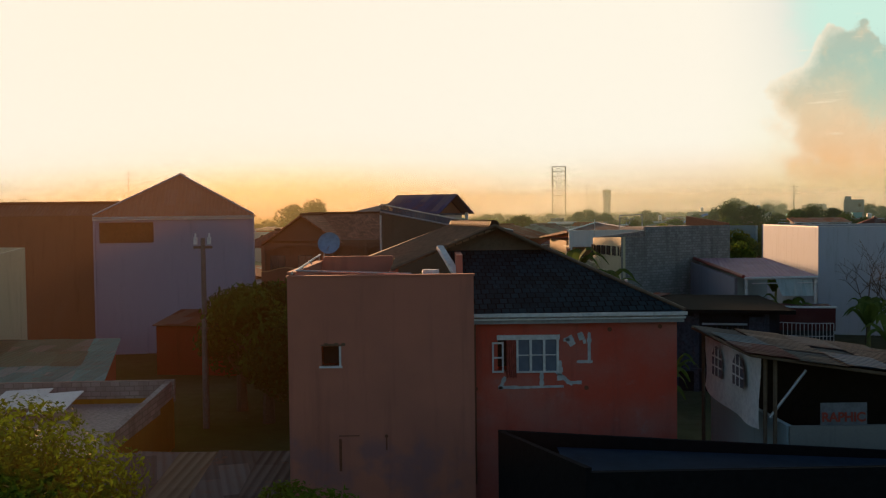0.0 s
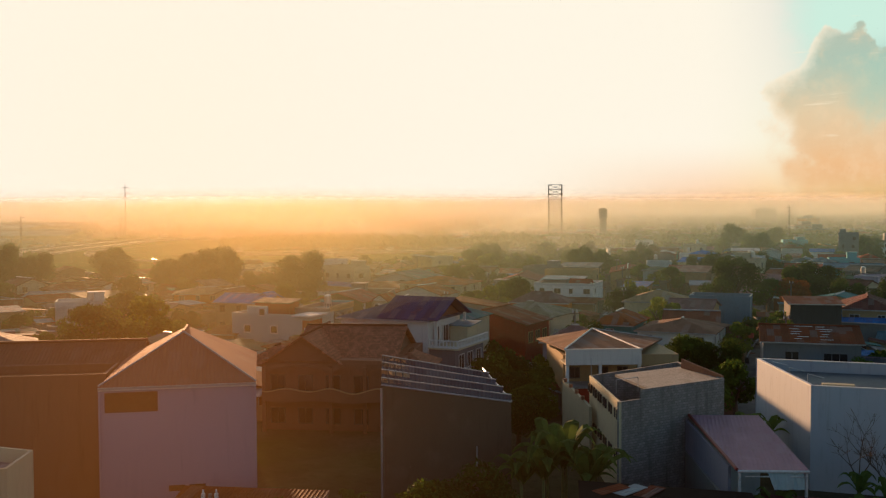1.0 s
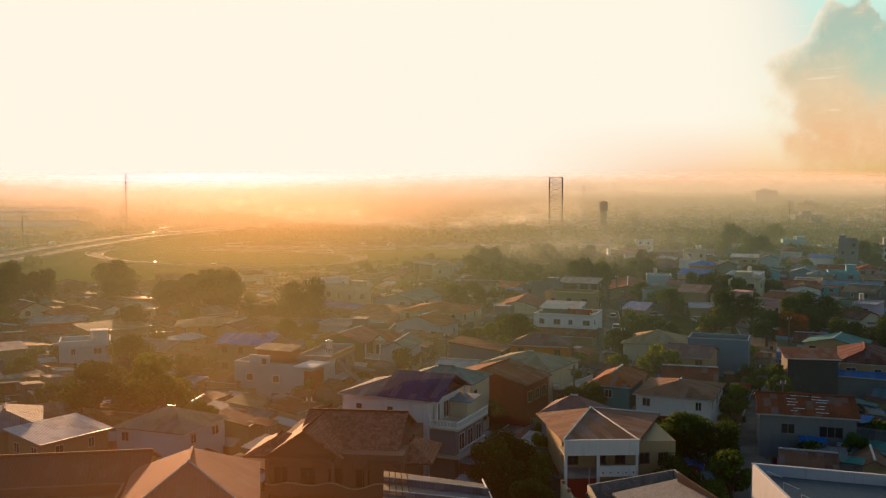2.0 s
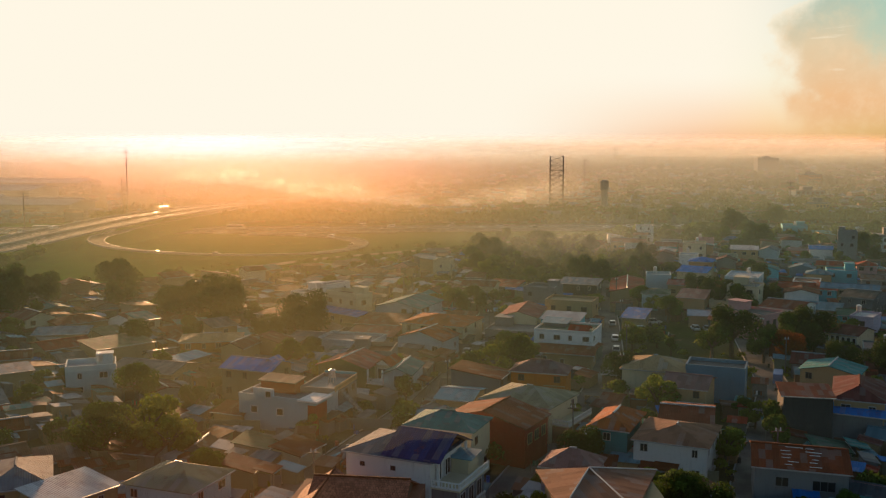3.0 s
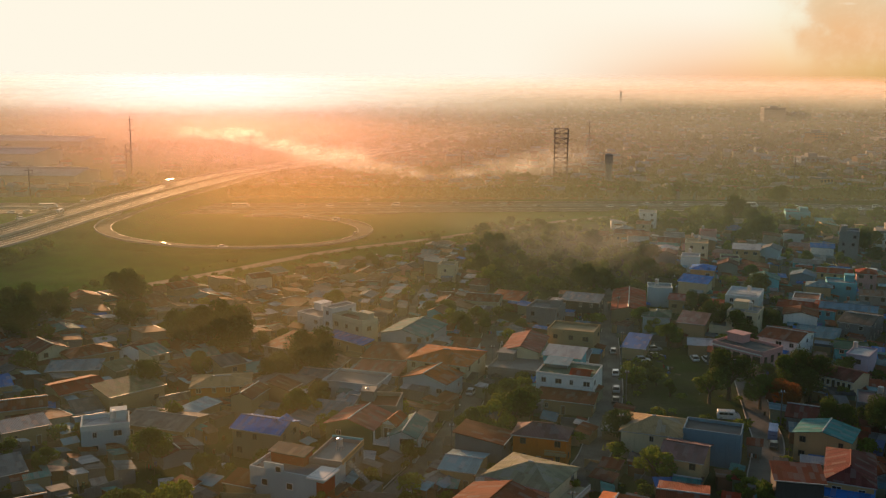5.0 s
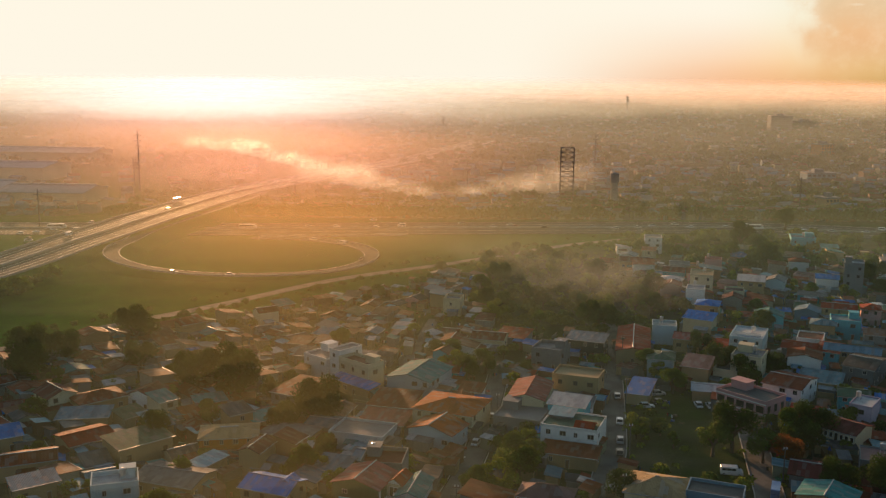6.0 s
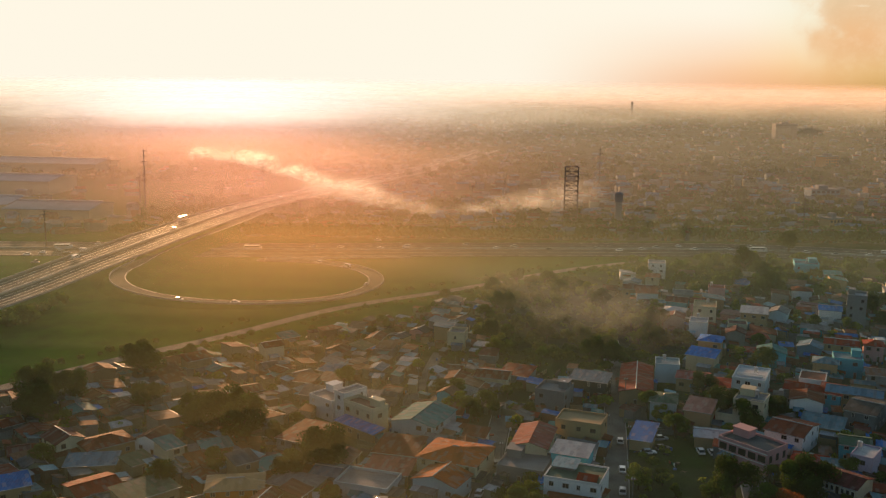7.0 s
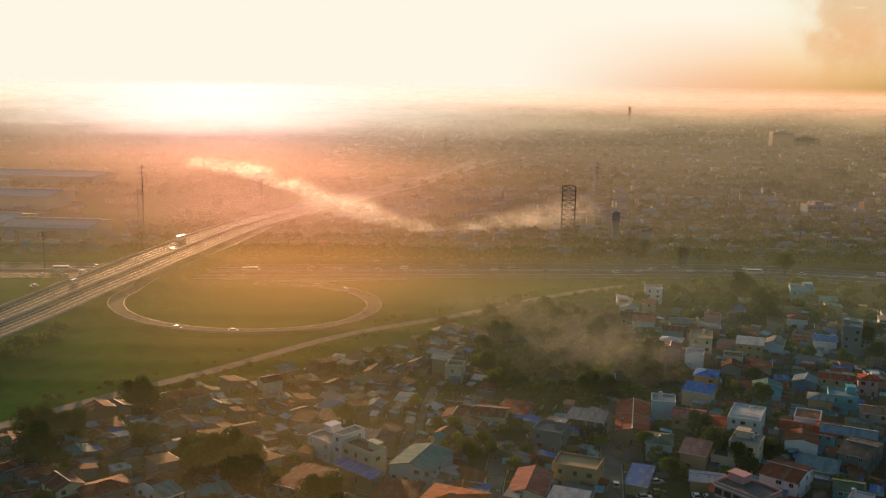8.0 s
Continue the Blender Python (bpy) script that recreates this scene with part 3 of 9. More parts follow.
def roof_mesh(kind, w, d, rise, over, mat, thick=0.14):
    """A pitched roof over a w x d plan, its eaves at height 0."""
    a, b = w / 2 + over, d / 2 + over
    k = -rise * over / max(min(w, d) / 2, 0.5) * 0.6
    g = Geo()
    if kind == "hip":
        r = max(0.25, (w - d) / 2) if w >= d else 0.0
        s = max(0.25, (d - w) / 2) if d > w else 0.0
        c = [(-a, -b, k), (a, -b, k), (a, b, k), (-a, b, k)]
        if w >= d:
            p, q = (-r, 0, rise), (r, 0, rise)
            faces = ((c[0], c[1], q, p), (c[1], c[2], q), (c[2], c[3], p, q), (c[3], c[0], p))
        else:
            p, q = (0, -s, rise), (0, s, rise)
            faces = ((c[0], c[1], p), (c[1], c[2], q, p), (c[2], c[3], q), (c[3], c[0], p, q))
    elif kind == "gd":
        p, q = (0, -b, rise), (0, b, rise)
        faces = (((-a, -b, k), p, q, (-a, b, k)), ((a, -b, k), (a, b, k), q, p))
    elif kind == "gw":
        p, q = (-a, 0, rise), (a, 0, rise)
        faces = (((-a, -b, k), (a, -b, k), q, p), ((-a, b, k), p, q, (a, b, k)))
    else:
        faces = (((-a, -b, 0), (a, -b, 0), (a, b, rise), (-a, b, rise)),)
    for f in faces:
        f = [Vector(p) for p in f]
        nrm = (f[1] - f[0]).cross(f[2] - f[0])
        if nrm.z < 0:
            f.reverse()
        g.quad(f)
    top = len(g.f)
    low = Vector((0, 0, -thick))
    edges = {}
    rnd = lambda p: (round(p[0], 3), round(p[1], 3), round(p[2], 3))
    for fi in range(top):
        idx = g.f[fi]
        for i0, i1 in zip(idx, idx[1:] + idx[:1]):
            p0, p1 = g.v[i0], g.v[i1]
            e = frozenset((rnd(p0), rnd(p1)))
            edges[e] = None if e in edges else (p0.copy(), p1.copy())
    for e in edges.values():
        if e:
            g.quad((e[1], e[0], e[0] + low, e[1] + low))
    for fi in range(top):
        g.quad([g.v[j] + low for j in reversed(g.f[fi])])
    me = g.mesh("roof", mat)
    slope_uv(me)
    ridge = {"hip": True, "gd": True, "gw": True}.get(kind)
    return me, (Vector(p), Vector(q)) if ridge else None


def house_walls(kind, w, d, h, rise, mat, parapet=0.0):
    """Four walls with gable tops where the roof asks for them."""
    g = Geo()
    x, y = w / 2, d / 2
    top = h + parapet
    if kind == "gd":
        g.quad(((-x, -y, 0), (x, -y, 0), (x, -y, h), (0, -y, h + rise - 0.12), (-x, -y, h)))
        g.quad(((x, y, 0), (-x, y, 0), (-x, y, h), (0, y, h + rise - 0.12), (x, y, h)))
        g.quad(((x, -y, 0), (x, y, 0), (x, y, h), (x, -y, h)))
        g.quad(((-x, y, 0), (-x, -y, 0), (-x, -y, h), (-x, y, h)))
    elif kind == "gw":
        g.quad(((x, -y, 0), (x, y, 0), (x, y, h), (x, 0, h + rise - 0.12), (x, -y, h)))
        g.quad(((-x, y, 0), (-x, -y, 0), (-x, -y, h), (-x, 0, h + rise - 0.12), (-x, y, h)))
        g.quad(((-x, -y, 0), (x, -y, 0), (x, -y, h), (-x, -y, h)))
        g.quad(((x, y, 0), (-x, y, 0), (-x, y, h), (x, y, h)))
    elif kind == "shed":
        g.quad(((-x, -y, 0), (x, -y, 0), (x, -y, h - 0.1), (-x, -y, h - 0.1)))
        g.quad(((x, y, 0), (-x, y, 0), (-x, y, h + rise - 0.1), (x, y, h + rise - 0.1)))
        g.quad(((x, -y, 0), (x, y, 0), (x, y, h + rise - 0.1), (x, -y, h - 0.1)))
        g.quad(((-x, y, 0), (-x, -y, 0), (-x, -y, h - 0.1), (-x, y, h + rise - 0.1)))
    else:
        for p, q in (((-x, -y), (x, -y)), ((x, -y), (x, y)), ((x, y), (-x, y)), ((-x, y), (-x, -y))):
            g.quad(((*p, 0), (*q, 0), (*q, top), (*p, top)))
    return g


def parapet_mesh(w, d, h, up, mat):
    """One parapet ring with its coping round a flat roof."""
    g = Geo()
    o, t = 0.04, 0.2
    z0, z1 = h - 0.15, h + up + 0.06
    out = [(-w / 2 - o, -d / 2 - o), (w / 2 + o, -d / 2 - o), (w / 2 + o, d / 2 + o), (-w / 2 - o, d / 2 + o)]
    inn = [(-w / 2 + t, -d / 2 + t), (w / 2 - t, -d / 2 + t), (w / 2 - t, d / 2 - t), (-w / 2 + t, d / 2 - t)]
    for k in range(4):
        p, q, r, s = out[k], out[(k + 1) % 4], inn[(k + 1) % 4], inn[k]
        g.quad(((*p, z0), (*q, z0), (*q, z1), (*p, z1)))
        g.quad(((*p, z1), (*q, z1), (*r, z1), (*s, z1)))
        g.quad(((*s, z1), (*r, z1), (*r, z0), (*s, z0)))
    return weld(g.mesh("parapet", mat))


def place_windows(root, w, d, eave, storeys, dark, seed, sides=True, door=True):
    r = random.Random(seed)
    per = eave / storeys
    for s in range(storeys):
        z = s * per + per * 0.38
        wh = min(1.25, per * 0.42)
        faces = [(w, -d / 2 - 0.002, 0, 0)]
        if sides:
            faces += [(d, -w / 2 - 0.002, -90, 1), (d, -w / 2 - 0.002, 90, 1)]
        for length, off, turn, _ in faces:
            count = max(1, int(length / 3.3))
            for k in range(count):
                if r.random() < (0.18 if turn == 0 else 0.4):
                    continue
                ww = r.choice((1.2, 1.2, 1.6, 0.9))
                u = -length / 2 + length * (k + 0.5) / count + r.uniform(-0.35, 0.35)
                if door and s == 0 and turn == 0 and k == count // 2:
                    g = DOOR_MESH
                    ob = link("door", g, root)
                    ob.matrix_local = pose(u, off, 0)
                    continue
                add_window(root, pose(0, 0, 0, 0, 0, turn) @ pose(u, off, z), ww, wh, dark)


def door_mesh():
    g = Geo()
    g.box(-0.5, 0.5, -0.06, 0.02, 0, 2.1, 1)
    g.box(-0.42, 0.42, -0.075, -0.06, 0.06, 2.02, 0)
    g.box(0.28, 0.34, -0.11, -0.075, 0.95, 1.1, 1)
    return g.mesh("door", [DOOR_WOOD, WINDOW_FRAME])


DOOR_MESH = door_mesh()
WORDS = dict(villa_tile="red-brown tiled", redbrown="red-brown", redroof="red", pinkroof="pink", ltblue="light blue", ltgrey="light grey", darkgrey="dark grey", greyblue="blue-grey", greyteal="grey-teal", darkgreen="dark green",
             paleblue="pale blue", darkred="dark red", orangewall="orange", rust="rusty", royal="dark blue")
KINDS = dict(hip="hipped metal roof", gd="gabled metal roof", gw="gabled metal roof", shed="lean-to metal roof", flat="flat concrete roof")
PLOTS = []


def house(x, y, yaw, w, d, eave, kind, rise, roof, wall, storeys=1, over=0.45, name="house", extra="", windows=True, sides=True, bare=False):
    """One house of the settlement: walls, roof, ridge, gutter, windows and door."""
    seed = int(abs(x * 131 + y * 17)) % 9973
    r = random.Random(seed)
    wt = "orangewall" if wall == "orange" else wall
    word = lambda c: WORDS.get(c, c)
    label = f"{('low', 'two-storey', 'three-storey', 'four-storey')[storeys - 1]} {word(wt)} house with {word(roof)} {KINDS[kind]}" + extra
    root = base_empty(name, x, y, 0, yaw, label, "house", "houses of the town")
    PLOTS.append((x, y, max(w, d) * 0.5, min(w, d) * 0.5))
    up = 0.0 if kind != "flat" else r.choice((0.35, 0.6, 0.9))
    walls = house_walls(kind, w, d, eave, rise, None, up)
    link("wall", weld(walls.mesh("wall", wall_mat(wt))), root)
    if kind == "flat":
        slab = Geo()
        slab.box(-w / 2 + 0.16, w / 2 - 0.16, -d / 2 + 0.16, d / 2 - 0.16, eave - 0.2, eave)
        sl = slab.mesh("roof", wall_mat(roof) if roof in ("tan",) else plain_mat("deck_" + roof, TONES[roof], 0.8, depth=0.7))
        link("roof", sl, root)
        link("parapet", parapet_mesh(w, d, eave, up, wall_mat(wt)), root)
        if not bare and r.random() < 0.55:
            g = Geo()
            tx, ty = r.uniform(-w / 3, w / 3), r.uniform(0, d / 3)
            for ax, ay in ((-0.5, -0.5), (0.5, -0.5), (0.5, 0.5), (-0.5, 0.5)):
                g.box(tx + ax - 0.05, tx + ax + 0.05, ty + ay - 0.05, ty + ay + 0.05, eave, eave + 0.9)
            g.tube((tx, ty, eave + 0.9), (tx, ty, eave + 2.3), 0.62, 0.62, 14)
            g.tube((tx, ty, eave + 2.3), (tx, ty, eave + 2.5), 0.62, 0.15, 14)
            link("water_tank", g.mesh("water_tank", TANK), root, "steel water tank on legs")
        if not bare and r.random() < 0.5:
            g = Geo()
            bx = r.choice((-1, 1)) * w * 0.28
            g.box(bx - w * 0.16, bx + w * 0.16, d * 0.05, d * 0.4, eave, eave + 2.2)
            g.box(bx - w * 0.18, bx + w * 0.18, d * 0.02, d * 0.43, eave + 2.2, eave + 2.35)
            link("stair_head", g.mesh("stair_head", wall_mat(wt)), root)
    else:
        me, ridge = roof_mesh(kind, w, d, rise, over, roof_mat(roof, 1.0 if y > 108 else 0.25))
        ob = link("roof", me, root)
        ob.matrix_local = pose(0, 0, eave)
        if ridge:
            g = Geo()
            g.tube(ridge[0] + Vector((0, 0, eave + 0.02)), ridge[1] + Vector((0, 0, eave + 0.02)), 0.16, 0.16, 6)
            link("ridge_cap", g.mesh("ridge_cap", GUTTER if r.random() < 0.45 else roof_mat(roof)), root)
        g = Geo()
        lift = eave - 0.2 if kind != "shed" else eave - 0.12
        drop = -rise * over / max(min(w, d) / 2, 0.5) * 0.6 if kind != "shed" else 0.0
        g.box(-w / 2 - over, w / 2 + over, -d / 2 - over - 0.12, -d / 2 - over + 0.004, lift + drop, lift + drop + 0.16)
        if kind != "gd":
            link("gutter", g.mesh("gutter", GUTTER), root)
    # lean-tos, awnings and yard walls that owners have added
    for k in range(r.choice((0, 1, 1, 2)) if y > 108 else 0):
        sd = r.choice((0, 0, -90, 90))
        length, off = (w, d / 2) if sd == 0 else (d, w / 2)
        aw, ad, ah = min(r.uniform(2.5, 5.0), length * 0.8), r.uniform(1.6, 3.0), r.uniform(2.3, 2.8)
        u = r.uniform(-0.5, 0.5) * (length - aw)
        m = pose(0, 0, 0, 0, 0, sd) @ pose(u, -off - ad / 2 - 0.02, 0)
        me, _ = roof_mesh("shed", aw, ad, 0.45, 0.15, roof_mat(r.choice(("rust", "grey", "greyblue", "ltgrey", "redbrown", "blue", "teal", "ltblue"))), 0.06)
        o = link("awning", me, root, "added lean-to roof of metal sheets")
        o.matrix_local = m @ pose(0, 0, ah)
        if r.random() < 0.5:
            ag = house_walls("shed", aw * 0.92, ad * 0.9, ah, 0.4, None)
            o = link("annex_wall", weld(ag.mesh("annex_wall", wall_mat(r.choice(("grey", "concrete", wt, "tan"))))), root)
            o.matrix_local = m
        else:
            for sx in (-1, 1):
                pg = Geo()
                pg.box(-0.05, 0.05, -0.05, 0.05, 0, ah)
                o = link("post", pg.mesh("post", STONE), root)
                o.matrix_local = m @ pose(sx * aw * 0.46, -ad * 0.42, 0)
    if windows:
        place_windows(root, w, d, eave, storeys, r.random() < 0.5, seed, sides)
    return root

house(-44.4, 117.3, 54, 9.1, 7.0, 6.0, "shed", 0.8, "ltgrey", "tan", 2)
house(-31.8, 121.7, 69, 8.8, 10.0, 6.2, "hip", 1.8, "sage", "paleblue", 2)
house(-53.1, 122.1, 22, 8.0, 11.6, 6.5, "hip", 1.5, "grey", "tan", 2)
h_whiteblue = house(-2.3, 122.4, -25, 12.0, 9.7, 10.1, "hip", 1.55, "slate", "white", 3, windows=False, bare=True)
house(20.6, 127.1, -22, 7.2, 6.2, 6.2, "hip", 1.8, "mauve", "lavender", 2)
h_rusty = house(52.4, 129.1, -17, 11.9, 10.9, 6.0, "gw", 1.5, "rust", "grey", 2, windows=False)
house(3.7, 139.6, -23, 10.4, 8.0, 8.2, "hip", 1.5, "teal", "cream", 2)
house(38.5, 140.8, -25, 10.6, 11.9, 6.0, "hip", 1.3, "brown", "white", 2)
house(30.3, 146.1, -25, 6.0, 10.9, 6.5, "hip", 1.5, "orange", "teal", 2)
h_redgable = house(11.6, 148.5, -30, 13.8, 8.8, 6.5, "gd", 1.8, "redbrown", "darkred", 2, windows=False)
house(42.5, 150.2, -17, 7.8, 13.5, 6.0, "gw", 1.4, "redbrown", "tan", 2)
house(72.3, 154.8, -27, 7.7, 5.0, 5.0, "shed", 1.2, "blue", "grey", 1)
house(63.9, 156.2, -12, 7.8, 6.4, 8.0, "shed", 0.7, "redbrown", "charcoal", 2, windows=False)
h_greyhip = house(18.2, 161.3, -32, 12.7, 11.6, 6.3, "hip", 1.7, "sage", "cream", 2)
house(75.7, 162.0, -24, 7.8, 16.0, 7.0, "hip", 1.6, "maroon", "tan", 2)
h_whiteflat = house(-24.0, 164.5, -23, 15.3, 8.0, 5.5, "flat", 0, "grey", "paleblue", 2, windows=False)
h_terrace = house(-17.5, 170.3, -17, 6.5, 10.7, 6.0, "flat", 0, "greyteal", "grey", 2)
house(6.5, 171.3, -18, 6.6, 9.2, 4.0, "gw", 0.8, "ltblue", "tan", 1)
h_orangewall = house(22.4, 181.1, -17, 10.6, 6.4, 6.3, "hip", 1.6, "mauve", "orange", 2)
house(56.7, 181.6, -22, 11.0, 6.9, 6.5, "flat", 0, "darkgrey", "greyblue", 2, windows=False, bare=True)
h_blueroof = house(-33.3, 184.4, -21, 10.8, 8.0, 6.3, "gw", 1.3, "blue", "tan", 2)
house(-4.4, 184.8, -13, 5.3, 10.2, 5.5, "gd", 1.2, "teal", "paleblue", 2)
house(45.7, 185.6, -20, 11.6, 10.8, 6.0, "hip", 1.8, "tan", "cream", 2)
house(-66.6, 186.7, 18, 9.3, 7.0, 5.5, "flat", 0, "ltgrey", "paleblue", 2)
h_redgreen = house(-14.7, 188.1, -22, 10.5, 9.5, 6.2, "gd", 1.6, "pinkroof", "green", 2, windows=False)
house(-85.0, 190.0, 35, 8.9, 6.0, 4.0, "shed", 0.6, "greyblue", "tan", 1)
house(-56.1, 193.7, -18, 14.3, 10.0, 4.0, "gw", 1.1, "grey", "tan", 1)
house(-51.0, 201.6, 61, 8.1, 4.0, 4.0, "shed", 0.5, "ltblue", "tan", 1)
house(-91.9, 202.9, 22, 12.0, 8.0, 4.0, "gw", 1.0, "rust", "tan", 1)
house(31.2, 210.3, -19, 12.9, 6.0, 3.2, "shed", 0.8, "redbrown", "tan", 1)
house(-70.0, 212.0, 44, 13.1, 9.0, 5.0, "shed", 0.8, "darkgreen", "tan", 1)
h_orwall = house(-49.3, 215.5, 9, 13.3, 8.9, 5.5, "hip", 1.0, "tan", "orange", 2)
house(-83.9, 216.1, 42, 10.7, 10.0, 4.0, "gw", 1.0, "redroof", "tan", 1)
house(-104.3, 216.8, 31, 8.5, 8.0, 4.0, "shed", 0.6, "blue", "tan", 1)
house(-35.4, 220.1, -19, 12.5, 8.0, 4.2, "hip", 1.1, "grey", "tan", 1)
h_white15 = house(33.3, 220.8, -21, 13.7, 11.0, 6.5, "flat", 0, "darkgreen", "white", 2)
house(-18.0, 221.4, -18, 14.0, 10.0, 3.8, "flat", 0, "grey", "paleblue", 1)
house(0.3, 222.6, -27, 11.7, 9.0, 4.5, "gd", 1.8, "orange", "paleblue", 1)
h_school14 = house(97.4, 223.7, -47, 15.3, 9.6, 5.6, "gw", 1.3, "maroon", "cream", 2, windows=False)
house(-43.8, 231.0, 39, 8.5, 6.0, 3.6, "shed", 0.6, "teal", "tan", 1)
house(-12.9, 231.2, -13, 11.5, 11.1, 3.6, "shed", 0.8, "pinkroof", "tan", 1)
house(-89.9, 231.8, 9, 12.5, 7.0, 3.6, "shed", 0.7, "greyblue", "tan", 1)
house(21.9, 233.9, -20, 12.2, 12.0, 4.0, "flat", 0, "grey", "grey", 1)
house(-51.0, 234.6, 60, 7.9, 5.0, 3.6, "shed", 0.6, "ltblue", "tan", 1)
house(3.8, 234.6, -22, 16.0, 14.2, 6.0, "hip", 1.5, "orange", "cream", 2)
house(110.8, 236.3, -37, 5.5, 9.2, 6.5, "flat", 0, "ltgrey", "lilac", 2)
house(-11.1, 241.8, -14, 11.5, 12.1, 4.5, "shed", 0.8, "redbrown", "tan", 1)
house(-101.9, 243.1, 46, 7.7, 9.0, 5.5, "gd", 1.6, "maroon", "cream", 2)
house(-90.6, 243.3, 41, 12.5, 9.0, 4.5, "hip", 1.3, "redbrown", "tan", 1)
h_pink12 = house(83.6, 243.5, -51, 14.8, 9.7, 6.2, "flat", 0, "darkgrey", "pink", 2, windows=False)
house(-60.9, 243.5, 28, 7.8, 6.0, 3.6, "shed", 0.6, "teal", "tan", 1)
house(-36.2, 246.0, -26, 11.0, 14.0, 6.3, "shed", 0.6, "redbrown", "grey", 2)
house(25.1, 246.2, -15, 9.5, 16.0, 6.0, "gd", 1.4, "pinkroof", "cream", 2)
house(-78.4, 247.3, -19, 7.3, 8.0, 4.5, "gd", 1.4, "maroon", "white", 1)
house(113.1, 248.2, -21, 7.7, 8.0, 5.0, "gw", 1.0, "darkgreen", "cyan", 2)
house(98.6, 256.0, -39, 10.5, 13.7, 6.0, "gw", 1.3, "redbrown", "white", 2)
house(39.5, 257.4, -21, 12.9, 9.0, 7.0, "flat", 0, "tan", "tan", 2)
house(57.3, 257.6, -21, 6.0, 14.1, 3.2, "shed", 0.5, "blue", "tan", 1)
house(-23.7, 259.4, -43, 16.0, 4.0, 3.4, "shed", 0.8, "blue", "tan", 1)
house(-5.2, 263.1, -23, 13.2, 16.0, 5.5, "gd", 1.6, "teal", "paleblue", 2)
house(111.4, 266.2, -28, 11.4, 10.0, 3.6, "shed", 0.7, "greyteal", "tan", 1)
h_cream11 = house(92.0, 271.7, -29, 8.7, 9.6, 9.0, "flat", 0, "grey", "cream", 3)
house(86.1, 271.7, -28, 7.2, 9.0, 4.2, "flat", 0, "grey", "cream", 1)
house(127.7, 274.3, -38, 8.7, 16.0, 6.0, "gw", 1.2, "charcoal", "grey", 2)
house(35.1, 286.8, -24, 9.5, 10.0, 6.0, "flat", 0, "grey", "grey", 2)
house(129.7, 288.0, -26, 16.0, 8.0, 6.0, "gw", 1.0, "greyblue", "tan", 2)
house(123.1, 289.5, -31, 6.7, 9.0, 5.5, "shed", 1.0, "redroof", "cyan", 2)
house(115.1, 292.9, -28, 9.9, 9.0, 5.5, "gw", 1.2, "redroof", "grey", 2)
h_bw10 = house(99.8, 296.5, -25, 10.1, 14.7, 8.5, "flat", 0, "ltgrey", "paleblue", 3)
house(48.2, 298.6, -22, 12.0, 8.0, 6.0, "shed", 1.0, "greyblue", "charcoal", 2)
house(89.2, 300.1, -18, 9.4, 10.0, 4.6, "hip", 1.2, "redroof", "tan", 1)
house(64.1, 303.1, -12, 10.2, 30.0, 4.6, "gd", 1.2, "redroof", "tan", 1)
house(16.9, 306.3, -15, 10.7, 10.0, 4.5, "gw", 1.2, "redbrown", "cream", 1)
house(83.8, 306.6, -21, 10.1, 9.0, 4.6, "gw", 1.0, "pinkroof", "tan", 1)
house(146.8, 308.1, -21, 8.6, 9.0, 6.0, "gw", 1.0, "brown", "grey", 2)
house(142.5, 324.1, -19, 9.6, 9.0, 6.5, "flat", 0, "greyteal", "cyan", 2)
house(118.9, 333.2, -18, 9.7, 8.0, 6.0, "gd", 1.5, "teal", "cyan", 2)
house(98.9, 341.2, -22, 8.1, 9.0, 8.0, "hip", 1.2, "blue", "tan", 2)
house(160.3, 343.8, -21, 6.7, 8.0, 6.0, "hip", 1.4, "redroof", "pink", 2)
house(137.0, 344.0, -28, 8.3, 8.0, 5.0, "gd", 1.3, "greyblue", "greyblue", 1)
house(148.8, 344.6, -23, 11.7, 8.0, 6.0, "gw", 1.2, "redroof", "tan", 2)
house(5.4, 353.0, -12, 6.5, 8.0, 6.0, "flat", 0, "grey", "cream", 2)
house(130.3, 389.0, -19, 10.6, 10.0, 7.0, "shed", 0.8, "ltgrey", "tan", 2)
house(109.7, 389.9, -16, 9.2, 12.0, 9.0, "flat", 0, "tan", "cream", 3)
house(175.0, 393.9, -23, 7.7, 10.0, 13.0, "flat", 0, "ltgrey", "grey", 4)
house(92.1, 442.3, -15, 13.2, 10.0, 5.0, "gw", 1.2, "redbrown", "tan", 1)
house(111.3, 490.5, -11, 9.0, 10.0, 8.0, "flat", 0, "grey", "white", 3)
house(192.2, 497.4, -16, 12.2, 14.0, 7.0, "flat", 0, "greyteal", "cyan", 2)
house(274.8, 642.9, -19, 16.0, 16.0, 6.0, "gw", 1.5, "greyblue", "ochre", 2)
house(-33.0, 278.0, -43, 10.5, 11.0, 6.3, "flat", 0, "grey", "white", 2)
house(-27.4, 272.6, -43, 4.4, 9.0, 9.6, "flat", 0, "grey", "white", 3, bare=True)
house(-22.3, 265.3, -43, 12.6, 6.0, 7.6, "flat", 0, "brown", "cream", 2)

# ---- the rest of the settlement ----
def free(x, y, rad, lines):
    for px, py, a, b in PLOTS:
        if (px - x) ** 2 + (py - y) ** 2 < (rad + 0.75 * a + 0.25 * b) ** 2:
            return False
    for rows, half in lines:
        for c, _, _ in rows:
            if (c.x - x) ** 2 + (c.y - y) ** 2 < (half + rad) ** 2:
                return False
    return True


